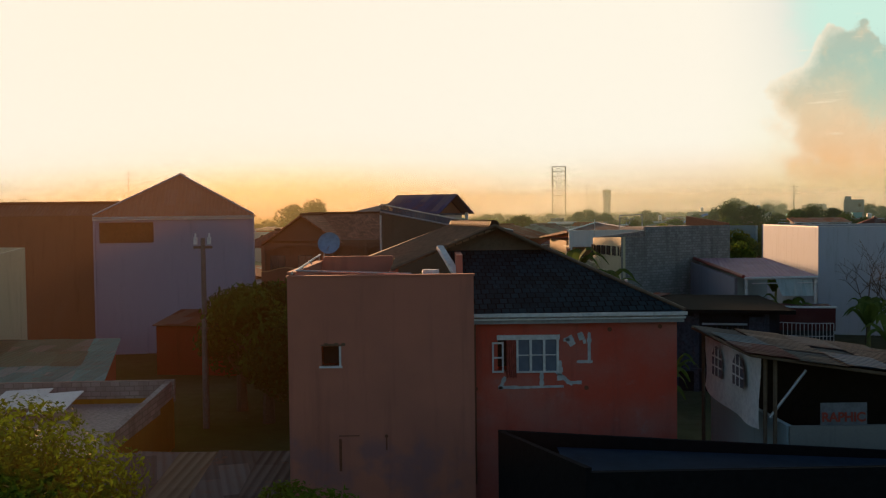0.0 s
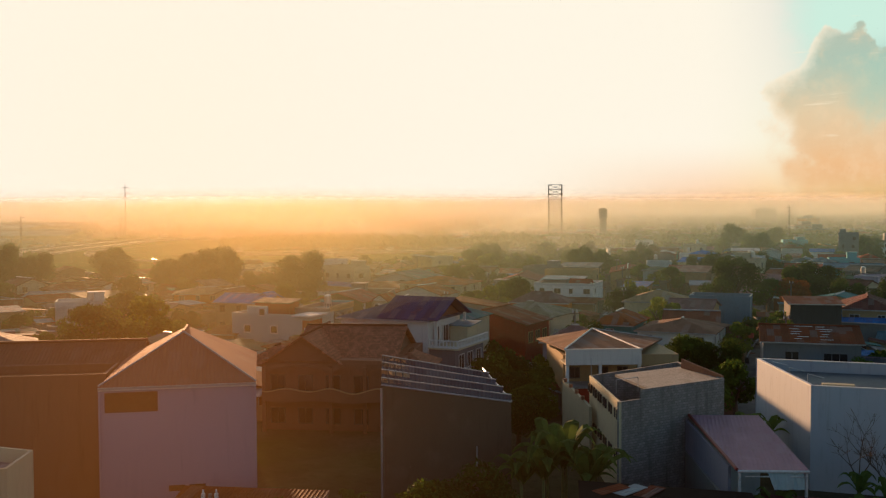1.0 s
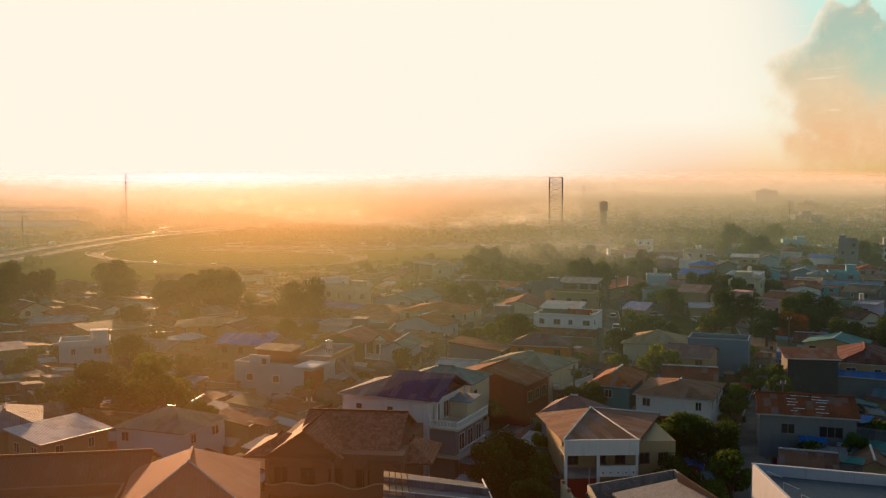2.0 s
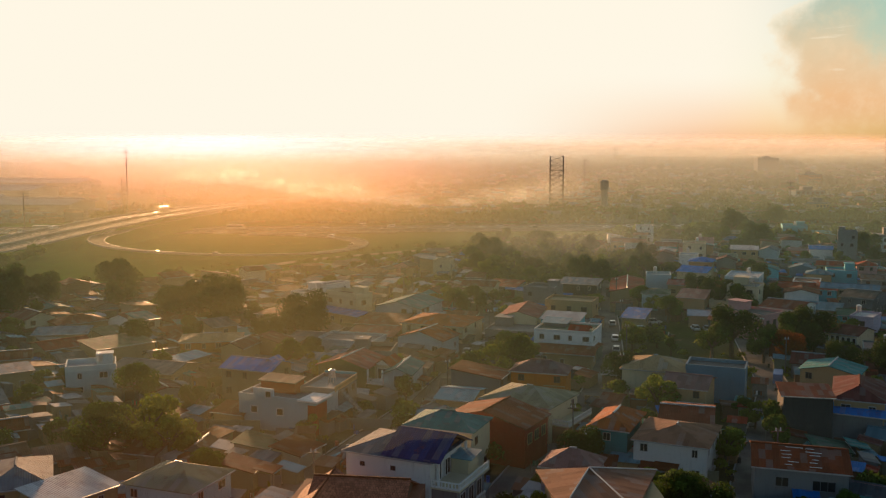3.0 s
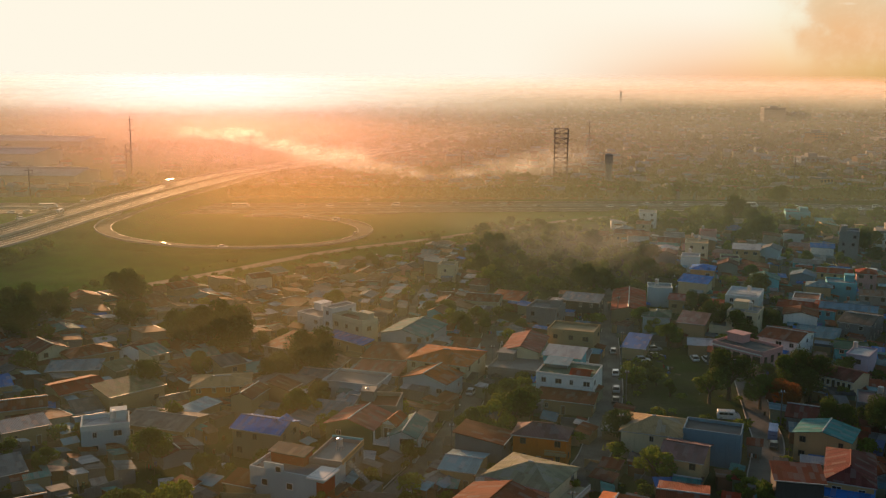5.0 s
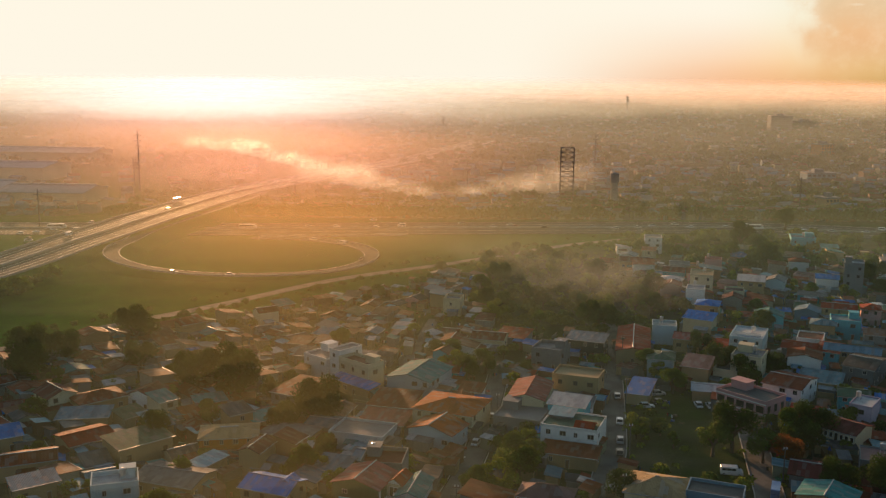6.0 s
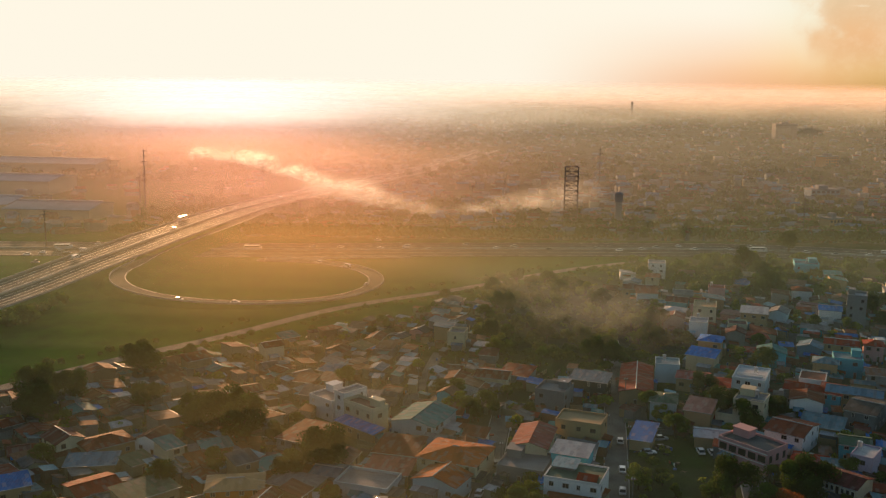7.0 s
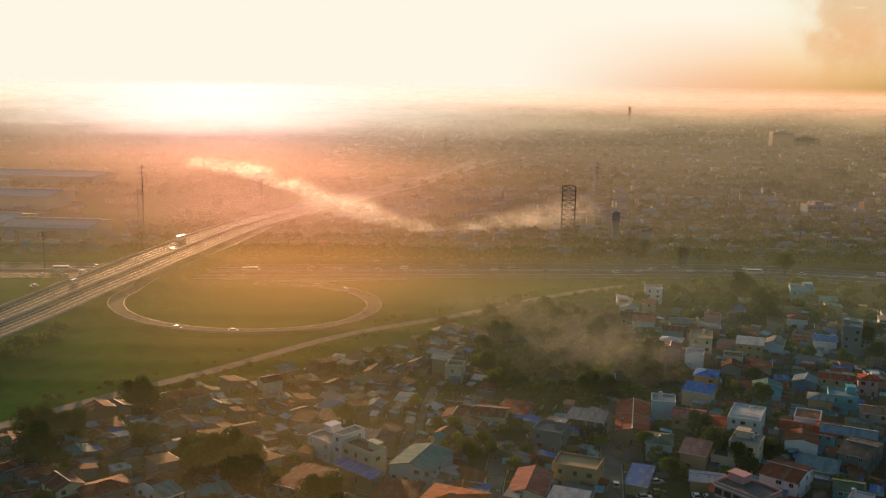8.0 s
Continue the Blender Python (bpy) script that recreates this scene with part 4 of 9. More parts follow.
STREETS = ((street_a, 2.6), (street_b, 2.6), (street_c, 2.4), (street_d, 1.8), (frontage, 5.0), (lane_e, 2.2))
ROOFS = ("redbrown", "maroon", "rust", "grey", "greyblue", "grey", "brown", "redroof", "tan", "teal", "mauve", "greyteal", "ltgrey", "redbrown", "darkgreen", "blue", "greyteal")
WALLS = ("tan", "cream", "grey", "paleblue", "grey", "white", "tan", "pink", "concrete", "cyan")
ROOFS_WEST = ("redbrown", "maroon", "rust", "grey", "brown", "redbrown", "greyteal", "darkgrey", "maroon", "darkgreen", "brown", "greyblue", "teal")
WALLS_WEST = ("tan", "grey", "concrete", "brown", "tan", "grey", "cream", "sage")
in_town = lambda x, y: (0.95 * x - y > -418) and y < 520 and abs(x) < 0.62 * y + 20 and not (18 < x < 92 and 322 < y < 480) and not (47 < x < 76 and 188 < y < 262)
made, tries = 0, 0
while made < 300 and tries < 9000:
    tries += 1
    y = 60 + 420 * rng.random() ** 0.75
    x = rng.uniform(-0.62, 0.62) * (y + 20)
    if not in_town(x, y) or (y < 112 and -60 < x < 60):
        continue
    small = (x < 20 and y > 200) or x < -20
    low_yard = -70 < x < 90 and 100 < y < 170
    w = rng.uniform(4.0, 6.5) if low_yard else rng.uniform(5.0, 9.0) if small else rng.uniform(7, 11)
    d = rng.uniform(3.5, 5.5) if low_yard else rng.uniform(5, 7.5) if small else rng.uniform(7, 10)
    if not free(x, y, 0.47 * max(w, d), STREETS):
        continue
    st = 1 if low_yard or rng.random() < (0.85 if small else 0.45) else 2
    yaw = (-20 if x > -45 else 40) + rng.choice((0, 90)) + rng.gauss(0, 7)
    kind = rng.choice(("shed", "shed", "gw") if low_yard else ("gw", "gd", "shed", "shed") if small else ("gw", "gd", "hip", "flat", "shed", "shed"))
    house(x, y, yaw, w, d, (2.5 if low_yard else 3.0 if st == 1 else 5.8) + rng.uniform(-0.3, 0.5), kind, rng.uniform(0.7, 1.4), rng.choice(ROOFS_WEST if x < 20 or low_yard else ROOFS), rng.choice(WALLS_WEST if x < -15 else WALLS), st, sides=False, windows=y < 270 and not low_yard)
    made += 1

# the last row of houses beyond the grove, towards the highway
rh = random.Random(77)
for hx, hy, roof_, wall_, tall_ in ((80, 448, "redbrown", "tan", 3.2), (97, 448, "blue", "white", 3.4), (88, 464, "ltgrey", "concrete", 3.0), (104, 466, "redbrown", "cream", 5.6), (95, 485, "ltgrey", "white", 3.2)):
    if free(hx, hy, 3.6, STREETS):
        house(hx, hy, rh.choice((-20, 70)) + rh.gauss(0, 6), rh.uniform(6, 8.5), rh.uniform(6, 8), tall_, rh.choice(("gw", "gd", "shed")), rh.uniform(0.7, 1.3), roof_, wall_, 2 if tall_ > 5 else 1, sides=False)


# low sheds, fences and lean-tos that crowd the yards between the houses, too many to count
yard_mats = [roof_mat(k) for k in ("rust", "grey", "redbrown", "darkgrey", "teal", "brown", "maroon", "greyteal", "ltblue", "redroof", "ltgrey", "blue")] + [wall_mat(k) for k in ("concrete", "grey", "tan", "brown", "sage")]
yg = Geo()
tries, made = 0, 0
while made < 1900 and tries < 30000:
    tries += 1
    y = 106 + 360 * rng.random() ** 0.85
    x = rng.uniform(-0.6, 0.6) * (y + 10)
    if not in_town(x, y) or not free(x, y, 0.0, STREETS):
        continue
    m = pose(x, y, 0, 0, 0, (-20 if x > -45 else 40) + rng.choice((0, 90)) + rng.gauss(0, 9))
    if rng.random() < 0.62:
        far_ = y > 185
        w, d, h, up = rng.uniform(1.8, 6.4 if far_ else 4.6), rng.uniform(1.6, 4.8 if far_ else 3.4), rng.uniform(1.9, 3.3 if far_ else 2.9), rng.uniform(0.15, 0.6)
        k, wk = rng.randrange(12) if x > 10 else rng.choice((0, 0, 1, 1, 2, 3, 4, 5, 6, 7, 8, 10)), 12 + rng.randrange(5)
        lo = [m @ Vector(p) for p in ((-w / 2, -d / 2, 0), (w / 2, -d / 2, 0), (w / 2, d / 2, 0), (-w / 2, d / 2, 0))]
        hi = [m @ Vector(p) for p in ((-w / 2, -d / 2, h), (w / 2, -d / 2, h), (w / 2, d / 2, h + up), (-w / 2, d / 2, h + up))]
        rf = [m @ Vector(p) for p in ((-w / 2 - 0.25, -d / 2 - 0.3, h - 0.02), (w / 2 + 0.25, -d / 2 - 0.3, h - 0.02), (w / 2 + 0.25, d / 2 + 0.3, h + up + 0.06), (-w / 2 - 0.25, d / 2 + 0.3, h + up + 0.06))]
        for i in range(4):
            j = (i + 1) % 4
            yg.quad((lo[i], lo[j], hi[j], hi[i]), wk)
        yg.quad(rf, k)
        yg.quad([p - Vector((0, 0, 0.06)) for p in reversed(rf)], k)
    else:
        length, h = rng.uniform(3, 9), rng.uniform(1.3, 2.2)
        yg.box(-length / 2, length / 2, -0.08, 0.08, 0, h, 12 + rng.randrange(5), m)
    made += 1
yard_me = yg.mesh("yard_sheds", yard_mats)
slope_uv(yard_me)
tagged(new("yard_sheds", yard_me), "low sheds, lean-tos and yard walls crowded between houses", "sheds", kind="stuff")

# barrels, boards, washing, tyres and scraps that lie about the yards and on low roofs, too many to count
scrap_mats = [plain_mat("scrap_white", (0.62, 0.63, 0.62), 0.7), plain_mat("scrap_blue", (0.03, 0.10, 0.32), 0.6), plain_mat("scrap_rust", (0.16, 0.06, 0.03), 0.9), plain_mat("scrap_dark", (0.03, 0.03, 0.032), 0.8),
              plain_mat("scrap_wood", (0.18, 0.12, 0.07), 0.9), plain_mat("scrap_red", (0.30, 0.04, 0.03), 0.7), plain_mat("scrap_green", (0.04, 0.14, 0.08), 0.7)]
sg_ = Geo()
made, tries = 0, 0
while made < 1500 and tries < 16000:
    tries += 1
    y = 106 + 260 * rng.random() ** 0.9
    x = rng.uniform(-0.58, 0.58) * (y + 10)
    if not (in_town(x, y) or (49 < x < 64 and 234 < y < 256)) or not free(x, y, -0.6, STREETS):
        continue
    m = pose(x, y, 0, 0, 0, rng.uniform(0, 180))
    q = rng.random()
    k = rng.randrange(7)
    if q < 0.35:
        sg_.tube(m @ Vector((0, 0, 0)), m @ Vector((0, 0, 0.9)), 0.3, 0.3, 8, k)
    elif q < 0.6:
        w, h = rng.uniform(0.6, 1.8), rng.uniform(0.05, 0.6)
        sg_.box(-w / 2, w / 2, -0.4, 0.4, 0, h, k, m)
    elif q < 0.8:
        w = rng.uniform(1.2, 3.0)
        for s_ in range(4):
            u0, u1 = -w / 2 + w * s_ / 4 + 0.03, -w / 2 + w * (s_ + 1) / 4 - 0.03
            sg_.box(u0, u1, -0.02, 0.02, 1.0 + 0.1 * (s_ % 2), 1.85, rng.randrange(7), m)
        sg_.tube(m @ Vector((-w / 2 - 0.3, 0, 1.86)), m @ Vector((w / 2 + 0.3, 0, 1.86)), 0.015, sides=4, k=3)
        for e_ in (-w / 2 - 0.3, w / 2 + 0.3):
            sg_.tube(m @ Vector((e_, 0, 0)), m @ Vector((e_, 0, 1.95)), 0.04, sides=5, k=4)
    else:
        for s_ in range(rng.randint(2, 5)):
            a_ = rng.uniform(0, 3)
            sg_.box(-1.0, 1.0, -0.09, 0.09, 0.05 * s_, 0.05 * s_ + 0.05, 4 if rng.random() < 0.6 else k, m @ pose(0, 0, 0, 0, 0, 40 * a_))
    made += 1
tagged(new("yard_clutter", sg_.mesh("yard_clutter", scrap_mats)), "barrels, boards, washing lines and scraps lying about the yards", "clutter", kind="stuff")

# ---- the nearest buildings ----
def thing(name, x, y, z, label, category, group=""):
    ob = new(name)
    ob.matrix_world = pose(x, y, z)
    return tagged(ob, label, category, group)


SPLIT = ("wall", "red_wall", "stair_wall", "parapet", "coping", "beam", "plaster_patch", "hole", "rust_run", "hip_cap", "barge_board", "rail", "vent_hole", "rebar_post", "printed_bar", "corner_trim", "gutter", "tile_rib")


def islands(geo):
    """The separate pieces of a mesh, each as a Geo of its own."""
    top = list(range(len(geo.v)))

    def find(i):
        while top[i] != i:
            i = top[i]
        return i

    for f in geo.f:
        for j in f[1:]:
            top[find(j)] = find(f[0])
    sets = {}
    for f, k in zip(geo.f, geo.i):
        sets.setdefault(find(f[0]), []).append((f, k))
    for faces in sets.values():
        ids = sorted({j for f, _ in faces for j in f})
        back_ = {j: n for n, j in enumerate(ids)}
        g = Geo()
        g.v = [geo.v[j] for j in ids]
        g.f = [tuple(back_[j] for j in f) for f, _ in faces]
        g.i = [k for _, k in faces]
        yield g


def part(name, geo, mats, root, label="", uv=False, smooth=False, up=None):
    """A mesh in world metres, hung under a thing (up: the thing when root is itself a part)."""
    ob = None
    for piece in islands(geo) if name in SPLIT else (geo,):
        me = piece.mesh(name, mats, smooth)
        if uv:
            slope_uv(me)
        ob = new(name, me)
        ob.parent = root
        ob.matrix_parent_inverse = Matrix.Identity(4) if up else root.matrix_basis.inverted()
        if label:
            ob["label"] = label
    return ob


def holed_wall(name, x0, x1, y0, y1, top, hx0, hx1, hz0, hz1, mat, root, label=""):
    """A wall across the view with one opening cut through it."""
    bm = bmesh.new()
    xs_, zs_ = (x0, hx0, hx1, x1), (0, hz0, hz1, top)
    grid = [[bm.verts.new((x, y0, z)) for z in zs_] for x in xs_]
    for i in range(3):
        for j in range(3):
            if (i, j) != (1, 1):
                bm.faces.new((grid[i][j], grid[i + 1][j], grid[i + 1][j + 1], grid[i][j + 1]))
    ext = bmesh.ops.extrude_face_region(bm, geom=bm.faces[:])
    bmesh.ops.translate(bm, vec=(0, y1 - y0, 0), verts=[v for v in ext["geom"] if isinstance(v, bmesh.types.BMVert)])
    bmesh.ops.recalc_face_normals(bm, faces=bm.faces[:])
    me = bpy.data.meshes.new(name)
    bm.to_mesh(me)
    bm.free()
    me.materials.append(mat)
    ob = new(name, me)
    ob.parent = root
    ob.matrix_parent_inverse = root.matrix_basis.inverted()
    if label:
        ob["label"] = label


def slab(g, a, b, z0, z1, t, k=0):
    """A wall slab along plan line a-b, t thick to the left of it."""
    a, b = Vector((*a, 0)), Vector((*b, 0))
    n = Vector((-(b - a).y, (b - a).x, 0)).normalized() * t
    zs = (z0, z0) if not isinstance(z0, tuple) else z0
    ze = (z1, z1) if not isinstance(z1, tuple) else z1
    p = [(a.x, a.y, zs[0]), (b.x, b.y, zs[1]), (b.x + n.x, b.y + n.y, zs[1]), (a.x + n.x, a.y + n.y, zs[0]),
         (a.x, a.y, ze[0]), (b.x, b.y, ze[1]), (b.x + n.x, b.y + n.y, ze[1]), (a.x + n.x, a.y + n.y, ze[0])]
    i = len(g.v)
    g.v += [Vector(q) for q in p]
    for q in ((3, 2, 1, 0), (4, 5, 6, 7), (0, 1, 5, 4), (1, 2, 6, 5), (2, 3, 7, 6), (3, 0, 4, 7)):
        g.f.append(tuple(i + j for j in q))
        g.i.append(k)


def tile_mat(key, c, across=0.25, along=0.33, rough=0.75, gloss=0.1):
    """Rows of overlapping roof shingles, on slope coordinates."""
    m, t = fresh(key)
    uv = t.add("ShaderNodeTexCoord").outputs["UV"]
    br = t.add("ShaderNodeTexBrick", Vector=uv, Scale=1.0)
    br.offset = 0.5
    for k, v in (("Brick Width", across), ("Row Height", along), ("Mortar Size", 0.02), ("Color1", (0.85, 0.85, 0.85, 1)), ("Color2", (0.45, 0.45, 0.45, 1)), ("Mortar", (0.12, 0.12, 0.12, 1))):
        t.put(br, k, v)
    col = t.mix(1.0, shift(c, 1.3), br.outputs["Color"], "MULTIPLY")
    col = t.mix(t.step(t.noise(uv, 0.9, 5.0), 0.45, 0.75, 0.0, 0.4), col, shift(c, 1.5))
    finish(t, col, rough, t.math("SUBTRACT", 1.0, br.outputs["Fac"]), 0.6, dist=0.02, spec=gloss)
    return m


def block_mat(key, c):
    """Bare hollow-block wall with stained joints."""
    m, t = fresh(key)
    obj = t.add("ShaderNodeTexCoord").outputs["Object"]
    ax = t.add("ShaderNodeSeparateXYZ", Vector=obj)
    flat = t.add("ShaderNodeCombineXYZ", X=t.math("ADD", ax.outputs[0], t.math("MULTIPLY", ax.outputs[1], 0.62)), Y=ax.outputs[2])
    br = t.add("ShaderNodeTexBrick", Vector=flat.outputs[0], Scale=1.0)
    for k, v in (("Brick Width", 0.42), ("Row Height", 0.21), ("Mortar Size", 0.018), ("Color1", (0.9, 0.9, 0.9, 1)), ("Color2", (0.62, 0.62, 0.62, 1)), ("Mortar", (0.5, 0.5, 0.48, 1))):
        t.put(br, k, v)
    col = t.mix(1.0, shift(c, 1.1), br.outputs["Color"], "MULTIPLY")
    streak = t.add("ShaderNodeMapping", Vector=obj, Scale=(1.2, 1.2, 0.12)).outputs[0]
    col = t.mix(t.step(t.noise(streak, 1.4, 6.0, 0.65), 0.45, 0.75, 0.0, 0.7), col, shift(c, 0.4))
    finish(t, col, 0.95, t.math("SUBTRACT", 1.0, br.outputs["Fac"]), 0.5, dist=0.02, spec=0.15)
    return m


def salmon_mat():
    """Old salmon paint: faded patches, rust runs and damp at the foot."""
    m, t = fresh("salmon_paint")
    obj = t.add("ShaderNodeTexCoord").outputs["Object"]
    streak = t.add("ShaderNodeMapping", Vector=obj, Scale=(1.6, 1.6, 0.13)).outputs[0]
    c = TONES["salmon"]
    col = t.mix(t.step(t.noise(obj, 0.35, 5.0), 0.35, 0.7), (*c, 1), (0.40, 0.14, 0.115, 1))
    col = t.mix(t.step(t.noise(streak, 1.5, 7.0, 0.6), 0.5, 0.8, 0.0, 0.55), col, (0.17, 0.06, 0.055, 1))
    col = t.mix(t.step(t.noise(obj, 1.7, 6.0, 0.65), 0.58, 0.78, 0.0, 0.5), col, (0.33, 0.21, 0.21, 1))
    fine = t.noise(obj, 22.0, 4.0, 0.7)
    col = t.mix(t.step(fine, 0.45, 0.8, 0.0, 0.3), col, (0.22, 0.07, 0.06, 1))
    finish(t, col, 0.9, fine, 0.2, spec=0.2)
    return m


def terracotta_mat():
    m, t = fresh("terracotta_paint")
    obj = t.add("ShaderNodeTexCoord").outputs["Object"]
    streak = t.add("ShaderNodeMapping", Vector=obj, Scale=(1.4, 1.4, 0.1)).outputs[0]
    ax = t.add("ShaderNodeSeparateXYZ", Vector=obj)
    col = t.mix(t.step(t.noise(obj, 0.4, 5.0), 0.35, 0.7), (0.47, 0.175, 0.125, 1), (0.40, 0.155, 0.115, 1))
    col = t.mix(t.step(t.noise(streak, 1.7, 7.0, 0.62), 0.5, 0.8, 0.0, 0.5), col, (0.20, 0.085, 0.065, 1))
    damp = t.math("MULTIPLY", t.step(t.math("ADD", ax.outputs[2], t.noise(streak, 2.2, 5.0)), 4.4, 3.7), t.step(t.noise(obj, 1.1, 6.0), 0.4, 0.65))
    col = t.mix(t.math("MULTIPLY", damp, 0.6), col, (0.20, 0.13, 0.16, 1))
    fine = t.noise(obj, 20.0, 4.0, 0.7)
    finish(t, col, 0.9, fine, 0.25, spec=0.2)
    return m


SALMON, TERRA = salmon_mat(), terracotta_mat()
SHINGLE = tile_mat("blue_green_shingles", (0.014, 0.034, 0.045), rough=0.95, gloss=0.02)
CLAYTILE = tile_mat("brown_roof_tiles", (0.20, 0.125, 0.07), 0.245, 1.9)
WHITE_TRIM = plain_mat("white_trim", (0.55, 0.56, 0.58), 0.6)
FASCIA = plain_mat("grey_fascia", (0.30, 0.32, 0.35), 0.7)
FILLER = plain_mat("grey_plaster_filler", (0.42, 0.43, 0.46), 0.9)
RUST = plain_mat("rusty_steel", (0.16, 0.055, 0.03), 0.8)
# near-black colour that paints the darkness of unlit rooms, vents and the stall
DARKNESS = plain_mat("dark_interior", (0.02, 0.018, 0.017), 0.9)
CURTAIN = plain_mat("red_curtain", (0.25, 0.05, 0.04), 0.9)
PIPE = plain_mat("galvanised_pipe", (0.45, 0.45, 0.46), 0.4, 0.6)
BRIGHT_STEEL = plain_mat("bright_steel", (0.7, 0.7, 0.7), 0.25, 0.9)
TIMBER = plain_mat("weathered_timber", (0.13, 0.09, 0.06), 0.85)
BLUEPAINT = plain_mat("blue_paint", (0.10, 0.16, 0.42), 0.5)
CANVAS = plain_mat("canvas_white", (0.80, 0.82, 0.86), 0.7, depth=0.25)
BLOCKS = block_mat("hollow_blocks", (0.30, 0.30, 0.29))


def pink_house():
    root = thing("house", 3.4, 36.0, 0, "old salmon and terracotta house with dark shingle roof and roof deck", "house", "houses of the town")
    # the taller block with its small window hole
    g = Geo()
    x0, x1, y0, y1, top = -2.38, 3.0, 30.6, 37.6, 8.25
    wx0, wx1, wz0, wz1 = -1.42, -0.86, 5.68, 6.25
    holed_wall("front_wall", x0, x1, y0, y0 + 0.2, top, wx0, wx1, wz0, wz1, TERRA, root, "terracotta-painted plaster wall with damp stains")
    g.box(x0, x0 + 0.2, y0 + 0.2, y1, 0, 8.35)
    g.box(x1 - 0.2, x1, y0 + 0.2, y1, 0, 7.0)
    g.box(x0 + 0.2, 0.35, y1 - 0.2, y1, 0, 8.55)
    part("wall", g, TERRA, root, "terracotta-painted plaster wall with damp stains")
    g = Geo()
    g.box(x0 + 0.2, x1 - 0.2, y0 + 0.2, y1 - 0.2, 6.9, 7.1)
    part("deck", g, STONE, root, "bare concrete roof deck")
    g = Geo()
    g.box(x0 - 0.03, x1 + 0.03, y0 - 0.03, y0 + 0.23, top, top + 0.05)
    g.box(x0 - 0.03, x0 + 0.23, y0 + 0.23, y1 + 0.03, 8.35, 8.4)
    part("coping", g, TERRA, root)
    g = Geo()
    g.box(wx0 - 0.0, wx1, y0 + 0.45, y0 + 0.5, wz0, wz1)
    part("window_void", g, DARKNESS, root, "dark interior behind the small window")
    g = Geo()
    g.box(wx1 - 0.05, wx1 + 0.01, y0 - 0.03, y0 + 0.1, wz0, wz1)
    g.box(wx0 - 0.06, wx1 + 0.04, y0 - 0.05, y0 + 0.12, wz0 - 0.06, wz0)
    part("window_frame", g, WHITE_TRIM, root, "thin white frame round a small open window")
    g = Geo()
    for k in range(7):
        xx = wx0 - 0.02 + k * 0.1
        g.box(xx, xx + 0.11, y0 - 0.02, y0 + 0.001, wz1 + 0.01, wz1 + 0.05 + 0.05 * math.sin(k * 1.9) ** 2)
    part("broken_plaster", g, TIMBER, root)
    # the front rail of the deck
    g = Geo()
    g.tube((x0 + 0.2, y0 + 0.5, 8.42), (1.2, y0 + 0.35, 8.30), 0.03, sides=6)
    g.tube((x0 + 0.12, y0 + 0.1, 8.35), (x0 + 0.12, y1 - 0.2, 8.62), 0.035, sides=6)
    for q in range(4):
        g.tube((x0 + 0.12, y0 + 0.3 + q * 2.1, 8.3), (x0 + 0.12, y0 + 0.3 + q * 2.1, 8.42 + q * 0.06), 0.025, sides=6)
    part("rail", g, PIPE, root, "thin metal rail along the deck")
    # the lower red wing with its window opening
    g = Geo()
    ax0, ax1, wy, eave = 3.0, 9.05, 31.3, 7.1
    ox0, ox1, oz0, oz1 = 3.72, 5.5, 5.34, 6.28
    holed_wall("red_front_wall", ax0, ax1, wy, wy + 0.2, eave, ox0, ox1, oz0, oz1, SALMON, root, "faded red plaster wall with patched cracks")
    g.box(ax1 - 0.2, ax1, wy + 0.2, 45.0, 0, eave)
    g.box(-1.2, ax1 - 0.2, 44.8, 45.0, 0, eave)
    g.box(-1.2, -1.0, 37.6, 44.8, 0, eave)
    part("red_wall", g, SALMON, root, "faded red plaster wall")
    g = Geo()
    g.box(ox0, ox1, wy + 0.9, wy + 0.95, oz0, oz1)
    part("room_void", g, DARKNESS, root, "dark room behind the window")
    fr = Geo()
    for k in range(4):
        xx = 4.3 + k * 0.4
        fr.box(xx - 0.035, xx + 0.035, wy - 0.05, wy + 0.06, oz0, oz1)
    fr.box(4.26, 5.54, wy - 0.05, wy + 0.06, oz0 - 0.05, oz0)
    fr.box(3.7, 5.56, wy - 0.07, wy + 0.06, oz1, oz1 + 0.14)
    fr.box(4.3, 5.5, wy - 0.03, wy + 0.04, 5.8, 5.83)
    win = part("window", fr, WHITE_TRIM, root, "weathered grey-white casement window")
    for k in range(3):
        pg = Geo()
        xx = 4.335 + k * 0.4
        pg.box(xx, xx + 0.33, wy + 0.01, wy + 0.02, oz0, oz1)
        part("pane", pg, glass_blue(), win, up=root)
    sh = Geo()
    for a, b, c, d in ((-0.17, 0.17, 0, 0.05), (-0.17, 0.17, 0.85, 0.9), (-0.17, -0.12, 0.05, 0.85), (0.12, 0.17, 0.05, 0.85), (-0.12, 0.12, 0.42, 0.46)):
        sh.box(3.72 + a, 3.72 + b, wy - 0.12, wy - 0.08, oz0 - 0.02 + c, oz0 - 0.02 + d)
    part("open_casement", sh, WHITE_TRIM, win, "casement sash standing open", up=root)
    g = Geo()
    fold = lambda k: (3.98 + k * 0.032, wy - 0.06 - 0.025 * (k % 2), 5.14 + 0.02 * (k % 3))
    for k in range(9):
        (xa, ya, za), (xb, yb, zb) = fold(k), fold(k + 1)
        g.quad(((xa, ya, za), (xb, yb, zb), (xb, yb, 6.28), (xa, ya, 6.28)))
        g.quad(((xa, ya + 0.02, 6.28), (xb, yb + 0.02, 6.28), (xb, yb + 0.02, zb), (xa, ya + 0.02, za)))
        g.quad(((xa, ya + 0.02, za), (xb, yb + 0.02, zb), (xb, yb, zb), (xa, ya, za)))
